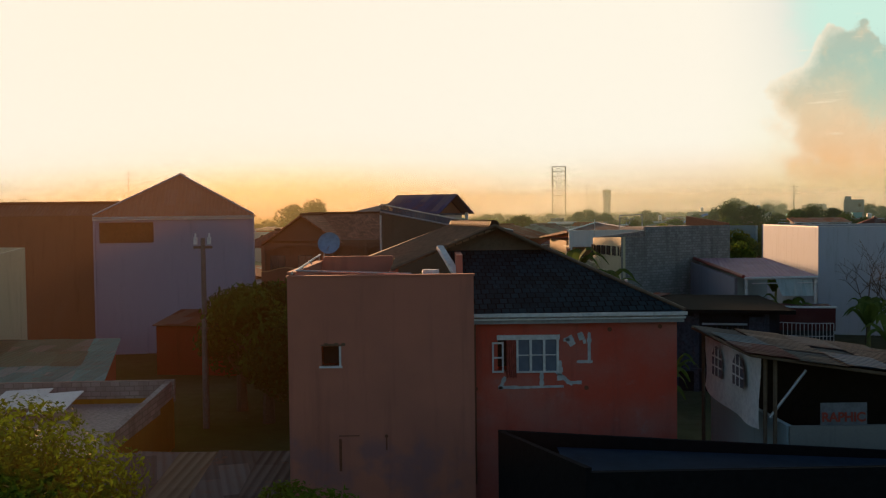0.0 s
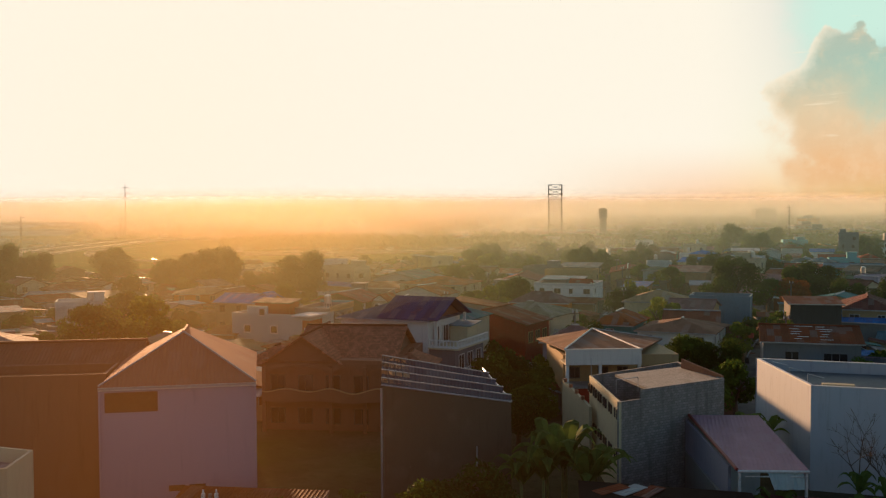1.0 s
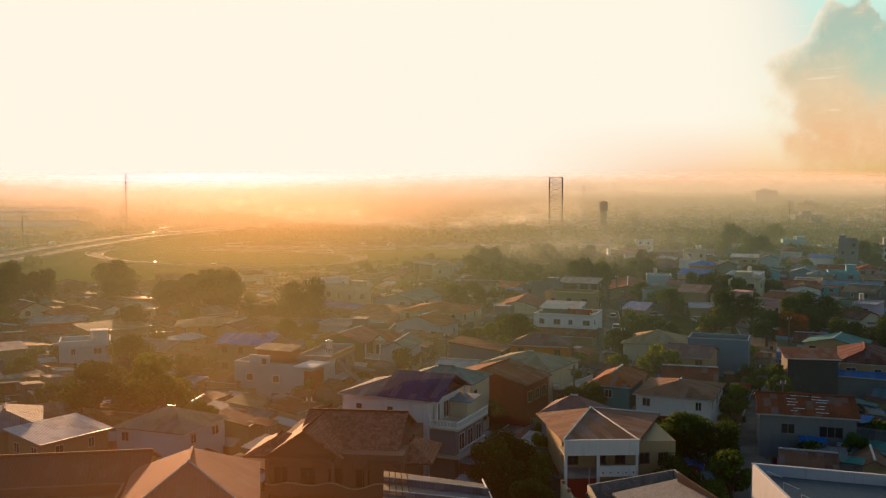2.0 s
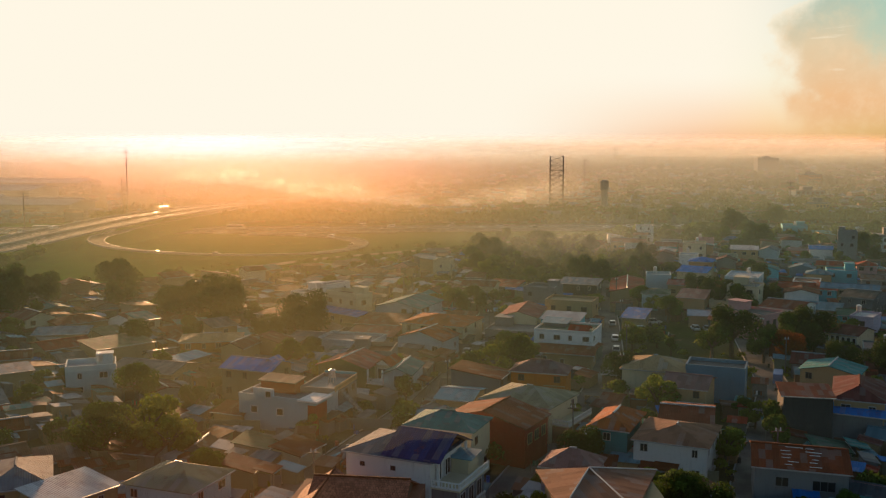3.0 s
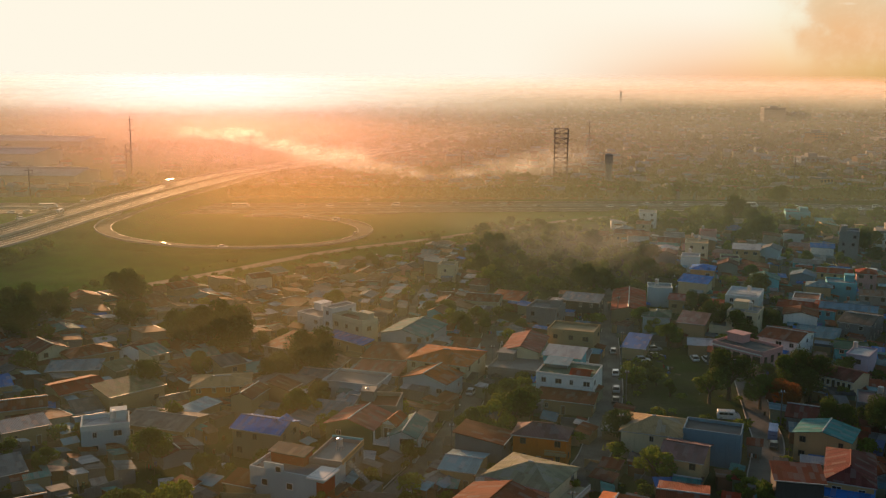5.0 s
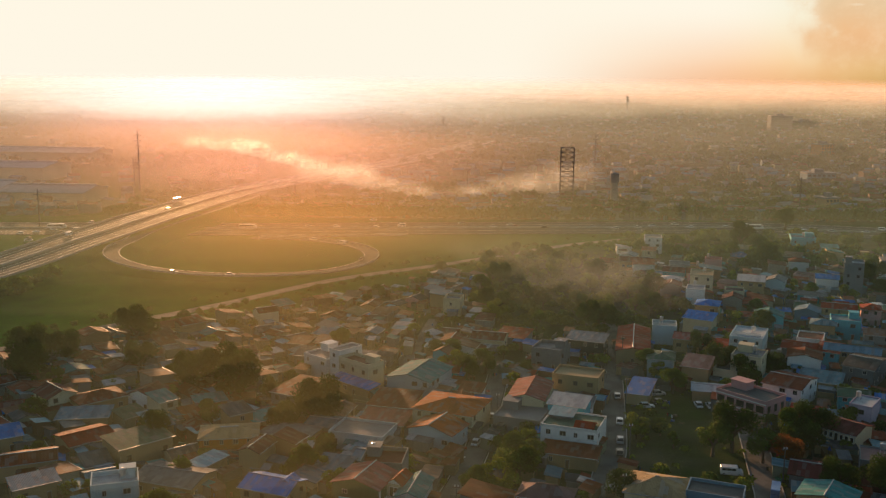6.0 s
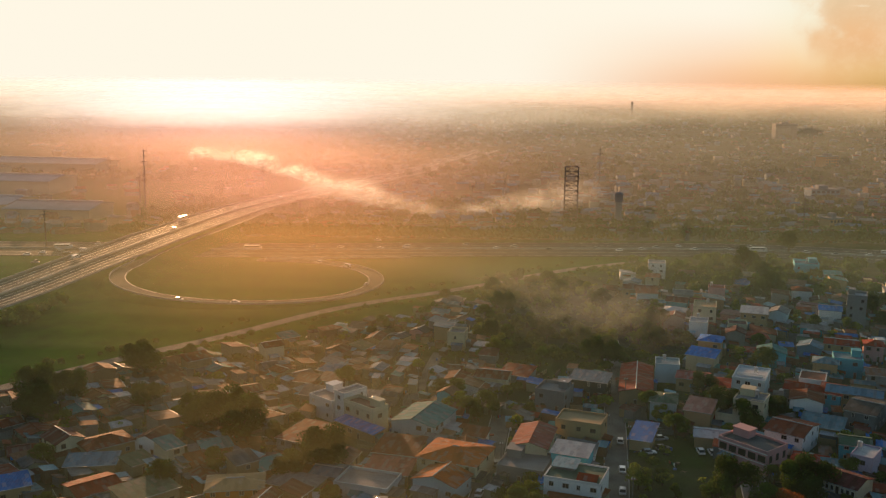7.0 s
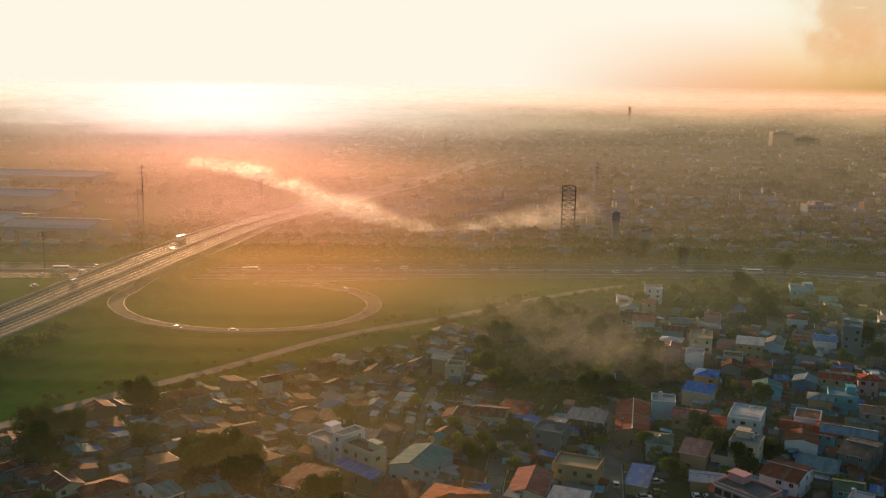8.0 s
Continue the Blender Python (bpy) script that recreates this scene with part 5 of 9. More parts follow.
    weld(part("curtain", g, CURTAIN, root, "red curtain hanging out of the window").data)
    # patched plaster round the window
    g = Geo()
    for cx, cz, w, h, turn in ((4.05, 4.86, 0.5, 0.09, 0), (4.95, 4.86, 1.35, 0.07, 1), (5.95, 4.98, 0.38, 0.09, 0), (5.68, 5.12, 0.55, 0.1, -40), (5.56, 5.36, 0.13, 0.5, 0), (3.86, 5.0, 0.09, 0.32, -22),
                               (5.02, 5.07, 0.1, 0.36, 0), (6.44, 6.02, 0.09, 0.85, 0), (6.3, 5.6, 0.38, 0.08, 0), (6.2, 6.35, 0.12, 0.12, 20), (5.9, 6.2, 0.16, 0.18, 30), (6.3, 6.2, 0.07, 0.07, 10), (5.75, 6.26, 0.1, 0.09, 0)):
        m = Matrix.Translation((cx, wy, cz)) @ Matrix.Rotation(radians(-turn), 4, "Y")
        g.box(-w / 2, w / 2, -0.012, 0.001, -h / 2, h / 2, 0, m)
        for k in range(5):
            u = (k / 4 - 0.5)
            sx, sz = (u * w, 0) if w > h else (0, u * h)
            q = min(w, h) * (0.5 + 0.25 * math.sin(k * 2.3 + cx * 5))
            g.box(sx - q, sx + q, -0.016 - 0.003 * k, -0.002, sz - q * 0.8, sz + q * 0.8, 0, m)
    part("plaster_patch", g, FILLER, root, "pale filler smeared over wall cracks")
    g = Geo()
    for cx, cz in ((7.05, 6.55), (8.55, 6.62), (6.35, 4.82), (3.06, 4.83)):
        g.tube((cx, wy - 0.012, cz), (cx, wy + 0.001, cz), 0.07, 0.07, 7)
    part("hole", g, RUST, root, "rusty stains at old fixing holes")
    g = Geo()
    g.box(-0.95, -0.35, y0 - 0.01, y0 + 0.001, 3.62, 3.65)
    g.tube((0.43, y0 - 0.04, 3.62), (0.43, y0 + 0.01, 3.62), 0.05, 0.05, 8)
    g.box(0.41, 0.45, y0 - 0.006, y0 + 0.001, 3.2, 3.6)
    g.box(-0.95, -0.87, y0 - 0.006, y0 + 0.001, 2.6, 3.55)
    part("rust_run", g, RUST, root, "rust runs below old fixings")
    g = Geo()
    g.tube((3.03, 31.2, 2.0), (3.03, 31.2, 6.9), 0.045, sides=8)
    g.tube((3.03, 31.2, 6.9), (3.2, 31.0, 7.05), 0.045, sides=8)
    part("downpipe", g, RUST, root, "thin rusty downpipe")
    # fascia, double gutter line
    g = Geo()
    g.box(2.95, 9.2, 31.02, 31.3, 6.78, 7.0)
    part("fascia", g, FASCIA, root, "grey fascia board under the eave")
    g = Geo()
    g.box(2.98, 9.25, 30.84, 31.0, 7.0, 7.1)
    g.box(2.98, 9.22, 30.9, 31.02, 6.9, 6.95)
    part("gutter", g, WHITE_TRIM, root, "white metal gutter")
    # hipped roof with a gablet
    ax, az, gy, gz, hw = 3.9, 9.6, 35.6, 8.78, 1.75
    g = Geo()
    g.quad(((2.98, 30.9, 7.1), (9.25, 30.9, 7.1), (ax + hw, gy, gz), (ax - hw, gy, gz), (2.98, gy - 2.6, 7.95)))
    g.quad(((9.25, 30.9, 7.1), (9.25, 45.2, 7.1), (2.52, 42.83, az), (ax, gy - 0.5, az), (ax + hw, gy - 0.5, gz), (ax + hw, gy, gz)))
    part("roof", g, SHINGLE, root, "dark blue-green shingle roof", uv=True)
    g = Geo()
    ridge = lambda y: ax - 0.178 * (y - gy + 0.5)
    west = lambda x, y: Vector((x, y, az - 0.386 * (ridge(y) - x)))
    for up in ((west(ax, gy - 0.5), west(ridge(38.0), 38.0), west(0.4, 38.0), west(0.4, gy - 0.5)), (west(ridge(38.0), 38.0), west(2.52, 42.83), west(-2.65, 43.8), west(-2.2, 38.0))):
        up = [Vector(p) for p in up]
        g.quad(up)
        g.quad([p - Vector((0, 0, 0.12)) for p in reversed(up)])
        for p, q in zip(up, up[1:] + up[:1]):
            g.quad((q, p, p - Vector((0, 0, 0.12)), q - Vector((0, 0, 0.12))))
    part("roof_west", g, CLAYTILE, root, "weathered brown ribbed roof slope", uv=True)
    g = Geo()
    for k in range(31):
        yy = gy - 0.4 + k * 0.245
        g.tube(west(ridge(yy), yy) + Vector((0, 0, 0.003)), west(0.42 if yy < 38 else -2.2 - 0.077 * (yy - 38.0), yy) + Vector((0, 0, 0.003)), 0.03, sides=5, cap=False)
    part("tile_rib", g, plain_mat("brown_tile_rib", (0.24, 0.155, 0.10), 0.8, spec=0.15), root)
    g = Geo()
    g.quad(((ax - hw, gy, gz), (ax + hw, gy, gz), (ax, gy, az - 0.05)))
    part("gablet", g, TIMBER, root, "dark timber gablet under the ridge")
    for k in range(20):
        rg = Geo()
        yy = gy - 0.5 + k * 0.36
        rg.tube((ridge(yy), yy, az + 0.05), (ridge(yy + 0.4), yy + 0.4, az + 0.03), 0.17, 0.13, 7)
        part("ridge_tile", rg, CLAYTILE, root)
    g = Geo()
    g.tube((9.2, 30.95, 7.15), (ax + hw, gy, gz + 0.06), 0.06, sides=6)
    g.tube((ax + hw, gy - 0.5, gz + 0.03), (ax, gy - 0.5, az + 0.03), 0.06, sides=6)
    g.tube((0.4, gy - 0.5, 8.18), (ax, gy - 0.5, az + 0.03), 0.06, sides=6)
    part("hip_cap", g, TIMBER, root)
    # stair head under the west slope
    g = Geo()
    g.box(0.35, 0.55, 34.6, 37.6, 7.1, 8.15)
    g.box(2.55, 2.75, 32.9, 37.6, 7.1, 8.75)
    g.box(2.75, 3.0, 31.2, 36.8, 7.0, 7.5)
    part("stair_wall", g, TERRA, root)
    g = Geo()
    slab(g, (1.95, 35.0), (2.62, 32.4), (8.85, 7.8), (8.98, 7.95), 0.22)
    part("barge_board", g, WHITE_TRIM, root, "pale sloping boards beside the stair opening")


def glass_blue():
    if "sky_glass" not in MATS:
        m, t = fresh("sky_glass")
        obj = t.add("ShaderNodeTexCoord").outputs["Object"]
        col = t.mix(t.noise(obj, 3.0, 4.0), (0.07, 0.10, 0.15, 1), (0.16, 0.20, 0.26, 1))
        finish(t, col, 0.12, spec=0.6)
        MATS["sky_glass"] = m
    return MATS["sky_glass"]


pink_house()

# satellite dish, steel water jar on the deck
root = thing("satellite_dish", -2.1, 37.4, 8.4, "blue-grey satellite dish on a pole over the roof deck", "dish")
g = Geo()
cz, cy, cx = 9.05, 37.3, -2.0
for i in range(4):
    for j in range(18):
        q = []
        for ii, jj in ((i, j), (i + 1, j), (i + 1, j + 1), (i, j + 1)):
            r, w = 0.42 * ii / 4, 2 * math.pi * jj / 18
            q.append(Vector((cx + r * math.cos(w) * 0.95 + 0.1 * (r / 0.42) ** 2, cy + 0.45 * r * math.sin(w) - 0.14 * (r / 0.42) ** 2, cz + r * math.sin(w) * 0.9)))
        g.quad(q if i else q[1:])
part("dish", g, plain_mat("dish_paint", (0.24, 0.30, 0.42), 0.5), root, smooth=True)
g = Geo()
g.tube((-2.15, 37.45, 8.3), (-2.05, 37.35, 9.0), 0.03, sides=6)
g.tube((-2.0, 37.25, 8.75), (-1.85, 36.8, 8.95), 0.015, sides=5)
part("mount", g, PIPE, root)

root = thing("steel_jar", 1.75, 32.6, 7.1, "shiny steel water jar standing on the roof deck", "jar")
g = Geo()
for a, b, r0, r1 in ((7.1, 7.3, 0.30, 0.36), (7.3, 8.05, 0.36, 0.36), (8.05, 8.2, 0.36, 0.24)):
    g.tube((1.75, 32.6, a), (1.75, 32.6, b), r0, r1, 18)
part("body", g, BRIGHT_STEEL, root, smooth=True)
g = Geo()
g.tube((1.75, 32.6, 8.2), (1.75, 32.6, 8.32), 0.27, 0.25, 18)
part("lid", g, WHITE_TRIM, root)

# clutter on the deck
for bx, by, bw, bh in ((-1.9, 36.9, 0.3, 0.35), (-1.4, 37.0, 0.45, 0.22), (-0.6, 36.6, 0.35, 0.3)):
    g = Geo()
    g.box(-bw / 2, bw / 2, -bw / 2, bw / 2, 0, bh)
    g.box(-bw / 2 - 0.02, bw / 2 + 0.02, -bw / 2 - 0.02, bw / 2 + 0.02, bh, bh + 0.05)
    ob = new("crate", g.mesh("crate", TIMBER))
    ob.matrix_world = pose(bx, by, 7.1, 0, 0, bw * 90)
    tagged(ob, "small dark wooden crate on the roof deck", "crate", "crates on the deck")

# ---- low dark garage in front ----
root = thing("garage", 8.0, 25.0, 0, "low dark garage with a flat blue-grey metal roof", "garage")
g = Geo()
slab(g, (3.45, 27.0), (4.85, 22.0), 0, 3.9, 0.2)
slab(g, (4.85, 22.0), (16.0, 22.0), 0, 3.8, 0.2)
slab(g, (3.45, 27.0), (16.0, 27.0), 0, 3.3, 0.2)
# garage colours are near-black: the deep shade here is put into them
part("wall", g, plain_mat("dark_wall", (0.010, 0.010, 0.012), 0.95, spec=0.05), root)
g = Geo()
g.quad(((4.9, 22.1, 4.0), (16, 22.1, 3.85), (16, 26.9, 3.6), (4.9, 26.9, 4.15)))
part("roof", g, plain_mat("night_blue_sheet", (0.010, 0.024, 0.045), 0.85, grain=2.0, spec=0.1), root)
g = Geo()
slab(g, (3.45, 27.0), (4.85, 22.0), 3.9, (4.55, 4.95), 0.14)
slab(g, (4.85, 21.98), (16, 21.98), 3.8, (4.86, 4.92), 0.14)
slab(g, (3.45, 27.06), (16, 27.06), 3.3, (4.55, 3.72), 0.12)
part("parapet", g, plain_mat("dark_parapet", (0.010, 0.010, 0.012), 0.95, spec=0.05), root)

# ---- open stall with canvas side and sheet roof ----
root = thing("stall", 14.0, 31.0, 0, "open market stall with patched sheet roof and canvas side", "stall")
g = Geo()
rs = random.Random(3)
sheets = []
for k in range(7):
    for j in range(3):
        x0 = 10.3 + k * 1.35 + rs.uniform(-0.08, 0.08)
        y0 = 28.6 + j * 1.75
        z = 6.20 + 0.035 * j + rs.uniform(-0.03, 0.06) - 0.20 * k
        sg = Geo()
        sg.quad(((x0, y0, z), (x0 + 1.45, y0, z - 0.20), (x0 + 1.45, y0 + 1.95, z - 0.12), (x0, y0 + 1.95, z + 0.07)))
        sg.quad([p - Vector((0, 0, 0.03)) for p in reversed(sg.v)])
        part("roof_sheet", sg, roof_mat(rs.choice(("darkgrey", "charcoal", "maroon", "charcoal", "slate", "charcoal"))), root, uv=True)
posts = ((10.95, 29.2), (11.15, 29.0), (10.55, 33.8), (16.0, 28.9), (19.0, 28.9), (19.0, 33.6))
for px, py in posts:
    g = Geo()
    g.tube((px, py, 0), (px, py, 6.1 - 0.15 * (px - 10.3)), 0.06, sides=8)
    part("post", g, TIMBER, root)
g = Geo()
g.tube((11.0, 29.0, 4.35), (12.0, 29.0, 5.65), 0.04, sides=6)
part("brace", g, PIPE, root)
g = Geo()
g.tube((10.4, 28.7, 6.12), (19.4, 28.7, 4.75), 0.05, sides=6)
g.tube((10.4, 28.7, 6.12), (10.3, 34.2, 6.2), 0.05, sides=6)
part("beam", g, TIMBER, root)
cv = Geo()
N = 12
for i in range(N):
    for j in range(8):
        q = []
        for ii, jj in ((i, j), (i + 1, j), (i + 1, j + 1), (i, j + 1)):
            u, v = ii / N, jj / 8
            py = 33.9 - 4.6 * u
            ztop, zbot = 6.0 + 0.05 * u, 4.35 - 0.25 * u - 0.25 * math.sin(u * 2.6)
            q.append(Vector((10.62 + 0.25 * u + 0.10 * math.sin(u * 9 + v * 3) * v, py, ztop + (zbot - ztop) * v)))
        cv.quad(q)
cvs = part("canvas", cv, CANVAS, root, "white tarpaulin side with printed arched windows", smooth=True)
for c in (0.30, 0.68):
    g = Geo()
    py, pz = 33.9 - 4.6 * c, 5.30 + 0.03 * c
    ring = [(py + 0.52, pz - 0.42), (py + 0.52, pz + 0.2), (py + 0.3, pz + 0.45), (py, pz + 0.53), (py - 0.3, pz + 0.43), (py - 0.52, pz + 0.15), (py - 0.52, pz - 0.42)]
    g.quad([Vector((10.53 + 0.25 * c, a, b)) for a, b in ring])
    part("printed_window", g, plain_mat("print_grey", (0.10, 0.11, 0.15), 0.5), cvs, up=root)
    g = Geo()
    for k in (-0.18, 0.18):
        g.box(10.505 + 0.25 * c, 10.52 + 0.25 * c, py + k - 0.025, py + k + 0.025, pz - 0.4, pz + 0.46)
    for k in (-0.12, 0.18):
        g.box(10.507 + 0.25 * c, 10.518 + 0.25 * c, py - 0.52, py + 0.52, pz + k - 0.025, pz + k + 0.025)
    part("printed_bar", g, CANVAS, cvs, up=root)
g = Geo()
slab(g, (10.85, 34.0), (11.40, 28.8), 0, (4.35, 4.17), 0.15)
part("side_wall", g, wall_mat("paleblue"), root, "low pale plastered wall")
g = Geo()
slab(g, (11.45, 28.7), (19.5, 28.7), 0, 4.17, 0.15)
part("counter_wall", g, wall_mat("concrete"), root, "low pale grey wall")
g = Geo()
slab(g, (11.2, 33.9), (19.4, 33.9), 0, (5.95, 4.7), 0.12)
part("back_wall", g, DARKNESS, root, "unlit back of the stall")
# the cloth banner with half-hidden lettering
root = thing("banner", 13.1, 29.1, 3.9, "pale cloth banner with red lettering behind the counter", "banner")
g = Geo()
slab(g, (12.44, 29.1), (13.72, 29.1), 3.9, 4.72, 0.03)
# white cloth coloured grey: the shade under the stall roof is painted in
part("cloth", g, plain_mat("shaded_cloth", (0.16, 0.17, 0.19), 0.9), root)
fc = bpy.data.curves.new("lettering", "FONT")
fc.body, fc.size, fc.extrude, fc.offset = "RAPHIC", 0.35, 0.004, 0.012
fc.materials.append(plain_mat("red_letter", (0.30, 0.05, 0.03), 0.7))
ob = new("lettering", fc)
ob.parent = root
ob.matrix_parent_inverse = root.matrix_basis.inverted()
ob.matrix_basis = pose(12.46, 29.08, 4.21, 90, 0, 0)

# ---- second row of buildings ----
def shell(root, corners, top, deck, mat, deck_mat, t=0.2, tops=None):
    """Walls round four plan corners (counter-clockwise from the near left) with a roof deck sunk below the parapet."""
    tops = tops or [top] * 4
    for k in range(4):
        g = Geo()
        slab(g, corners[k], corners[(k + 1) % 4], 0, (tops[k], tops[(k + 1) % 4]), t)
        part("wall", g, mat, root)
        PLOTS.append((corners[k][0], corners[k][1], 3, 3))
    if deck_mat:
        g = Geo()
        c = [Vector((*p, deck)) for p in corners]
        g.quad(c)
        part("deck", g, deck_mat, root)


# tall lilac house with a hipped maroon roof
gh = house(-18.8, 81.0, 10.2, 11.2, 15.5, 10.2, "hip", 3.2, "villa_tile", "lilac", 3, over=0.12, windows=False)
for px, pz, pw, ph in ((-3.4, 8.95, 3.8, 1.5), (-0.2, 2.3, 1.2, 0.45), (1.3, 2.3, 1.2, 0.45)):
    g = Geo()
    g.box(px - pw / 2, px + pw / 2, -7.79, -7.751, pz - ph / 2, pz + ph / 2)
    for k in range(1, int(pw / 0.9) + 1):
        g.box(px - pw / 2 + k * 0.9 - 0.02, px - pw / 2 + k * 0.9 + 0.02, -7.80, -7.79, pz - ph / 2, pz + ph / 2)
    link("boarded_opening", g.mesh("boarded_opening", plain_mat("plywood_board", (0.08, 0.042, 0.018), 0.8)), gh, "brown boards filling an opening")
g = Geo()
g.box(-5.75, 5.75, -7.9, -7.76, 9.85, 10.12)
link("fascia", g.mesh("fascia", WHITE_TRIM), gh)
for ex in (-5.72, 5.72):
    g = Geo()
    g.tube((ex, -7.87, 10.24), (0, -2.15, 13.46), 0.075, sides=6)
    link("hip_cap", g.mesh("hip_cap", GUTTER), gh, "metal cap along the roof hip")
for px, pz in ((-5.66, -7.8), (5.66, -7.8)):
    g = Geo()
    g.box(px - 0.07, px + 0.07, pz - 0.07, pz + 0.07, 0, 9.9)
    link("corner_trim", g.mesh("corner_trim", wall_mat("lilac")), gh)

house(-31.6, 88.5, 8, 13.4, 10, 9.4, "gw", 2.0, "brown", "tan", 3, windows=False, extra="")
ob = house(-31.4, 79.6, 8, 13.4, 5.6, 9.3, "flat", 0, "tan", "brown", 3, windows=False, bare=True)
g = Geo()
for k in range(60):
    g.tube((-6.6 + k * 0.22, -2.6, 9.35), (-6.6 + k * 0.22, 2.6, 9.5), 0.04, sides=5, cap=False)
link("corrugation", g.mesh("corrugation", roof_mat("tan")), ob)

# brown two-storey villa: cross-gabled tiled roof, wavy balcony front and arches under the eaves
vx, vy, vyaw = -8.0, 106.0, -8.0
villa = base_empty("villa", vx, vy, 0, vyaw, "large dark brown villa with tiled gables and wavy balconies", "house", "houses of the town")
PLOTS.append((vx, vy, 9, 9))
BROWNWALL = wall_mat("brown")
TILE_RED = tile_mat("villa_tile_courses", TONES["villa_tile"], 0.3, 0.38, 0.8)
g = Geo()
g.box(-7.9, 7.2, -4.4, 9.8, 0, 7.5)
link("wall", g.mesh("wall", BROWNWALL), villa)


def tiled_roof(kind, w, d, rise, x, y, z, yaw=0, over=0.6):
    me, ridge = roof_mesh(kind, w, d, rise, over, TILE_RED, 0.2)
    o = link("roof", me, villa)
    o.matrix_local = pose(x, y, z, 0, 0, yaw)
    if ridge:
        rg = Geo()
        n_ = max(2, int((ridge[1] - ridge[0]).length / 0.4))
        for k_ in range(n_):
            a_, b_ = ridge[0].lerp(ridge[1], k_ / n_), ridge[0].lerp(ridge[1], (k_ + 1.06) / n_)
            rg.tube(a_ + Vector((0, 0, 0.03)), b_ + Vector((0, 0, 0.05)), 0.13, 0.16, 6)
        o2 = link("ridge_cap", rg.mesh("ridge_cap", TILE_RED), villa)
        o2.matrix_local = pose(x, y, z, 0, 0, yaw)


tiled_roof("gw", 10.4, 12.4, 2.75, 0.6, 3.6, 7.5)
tiled_roof("gd", 7.4, 11.0, 2.68, -3.4, 0.8, 7.45)
tiled_roof("hip", 4.6, 7.0, 1.3, 7.2, 1.4, 6.5)
tiled_roof("hip", 4.8, 6.4, 1.4, -7.4, -0.6, 7.1)
g = Geo()
g.quad(((-7.1, -4.72, 7.4), (0.3, -4.72, 7.4), (-3.4, -4.72, 10.0)))
link("gable", g.mesh("gable", BROWNWALL), villa)
g = Geo()
g.quad(((5.82, -2.5, 7.5), (5.82, 9.7, 7.5), (5.82, 3.6, 10.15)))
link("gable", g.mesh("gable", wall_mat("olive")), villa)
bg = Geo()
wave_y = lambda u: -5.9 - 0.45 * math.sin(u * 0.9)
wave_z = lambda u: 4.45 + 0.22 * math.cos(u * 1.3)
for k in range(36):
    u0, u1 = -7.6 + k * 0.41, -7.6 + (k + 1) * 0.41
    bg.quad(((u0, wave_y(u0), 3.3), (u1, wave_y(u1), 3.3), (u1, wave_y(u1), wave_z(u1)), (u0, wave_y(u0), wave_z(u0))))
    bg.quad(((u0, wave_y(u0) + 0.14, wave_z(u0)), (u0, wave_y(u0), wave_z(u0)), (u1, wave_y(u1), wave_z(u1)), (u1, wave_y(u1) + 0.14, wave_z(u1))))
    bg.quad(((u0, -4.4, 3.3), (u1, -4.4, 3.3), (u1, wave_y(u1), 3.3), (u0, wave_y(u0), 3.3)))
    bg.quad(((u0, wave_y(u0) + 0.14, 3.5), (u1, wave_y(u1) + 0.14, 3.5), (u1, -4.4, 3.5), (u0, -4.4, 3.5)))
link("balcony", bg.mesh("balcony", wall_mat("brown")), villa, "curved balcony front with wavy coping")
cg = Geo()
for k in range(36):
    u0, u1 = -7.6 + k * 0.41, -7.6 + (k + 1) * 0.41
    q = [Vector((u, wave_y(u) + o_, wave_z(u) + z_)) for u in (u0, u1) for o_, z_ in ((-0.08, 0.0), (-0.08, 0.1), (0.2, 0.1))]
    cg.quad((q[0], q[3], q[4], q[1]))
    cg.quad((q[1], q[4], q[5], q[2]))
link("coping", cg.mesh("coping", wall_mat("tan")), villa, "paler wavy coping of the balcony")
for fl, count_ in ((0, 5), (1, 5)):
    for k in range(count_):
        wx = -6.2 + k * 3.0
        add_window(villa, pose(wx, -4.405, (0.7, 3.9)[fl]), 1.6, (1.7, 2.0)[fl], True)
for px in (-7.4, -0.2, 3.4, 7.0):
    g = Geo()
    g.box(px - 0.18, px + 0.18, -5.6, -5.24, 0, 6.9)
    link("pillar", g.mesh("pillar", wall_mat("brown")), villa)
for c0, c1 in ((-7.2, -0.4), (0.0, 3.2), (3.6, 6.8)):
    g = Geo()
    for k in range(12):
        a0, a1 = k / 12, (k + 1) / 12
        low = lambda a_: 6.2 + 0.75 * math.sin(math.pi * a_) ** 0.6 if 0 < a_ < 1 else 6.2
        x0_, x1_ = c0 + (c1 - c0) * a0, c0 + (c1 - c0) * a1
        g.quad(((x0_, -5.5, low(a0)), (x1_, -5.5, low(a1)), (x1_, -5.5, 7.2), (x0_, -5.5, 7.2)))
        g.quad(((x1_, -5.3, low(a1)), (x0_, -5.3, low(a0)), (x0_, -5.3, 7.2), (x1_, -5.3, 7.2)))
        g.quad(((x0_, -5.3, low(a0)), (x1_, -5.3, low(a1)), (x1_, -5.5, low(a1)), (x0_, -5.5, low(a0))))
    link("arch", g.mesh("arch", wall_mat("brown")), villa)

SKYLIGHT = leaf_mat("skylight_sheet", (0.62, 0.48, 0.32), (0.75, 0.6, 0.42), 0.6)
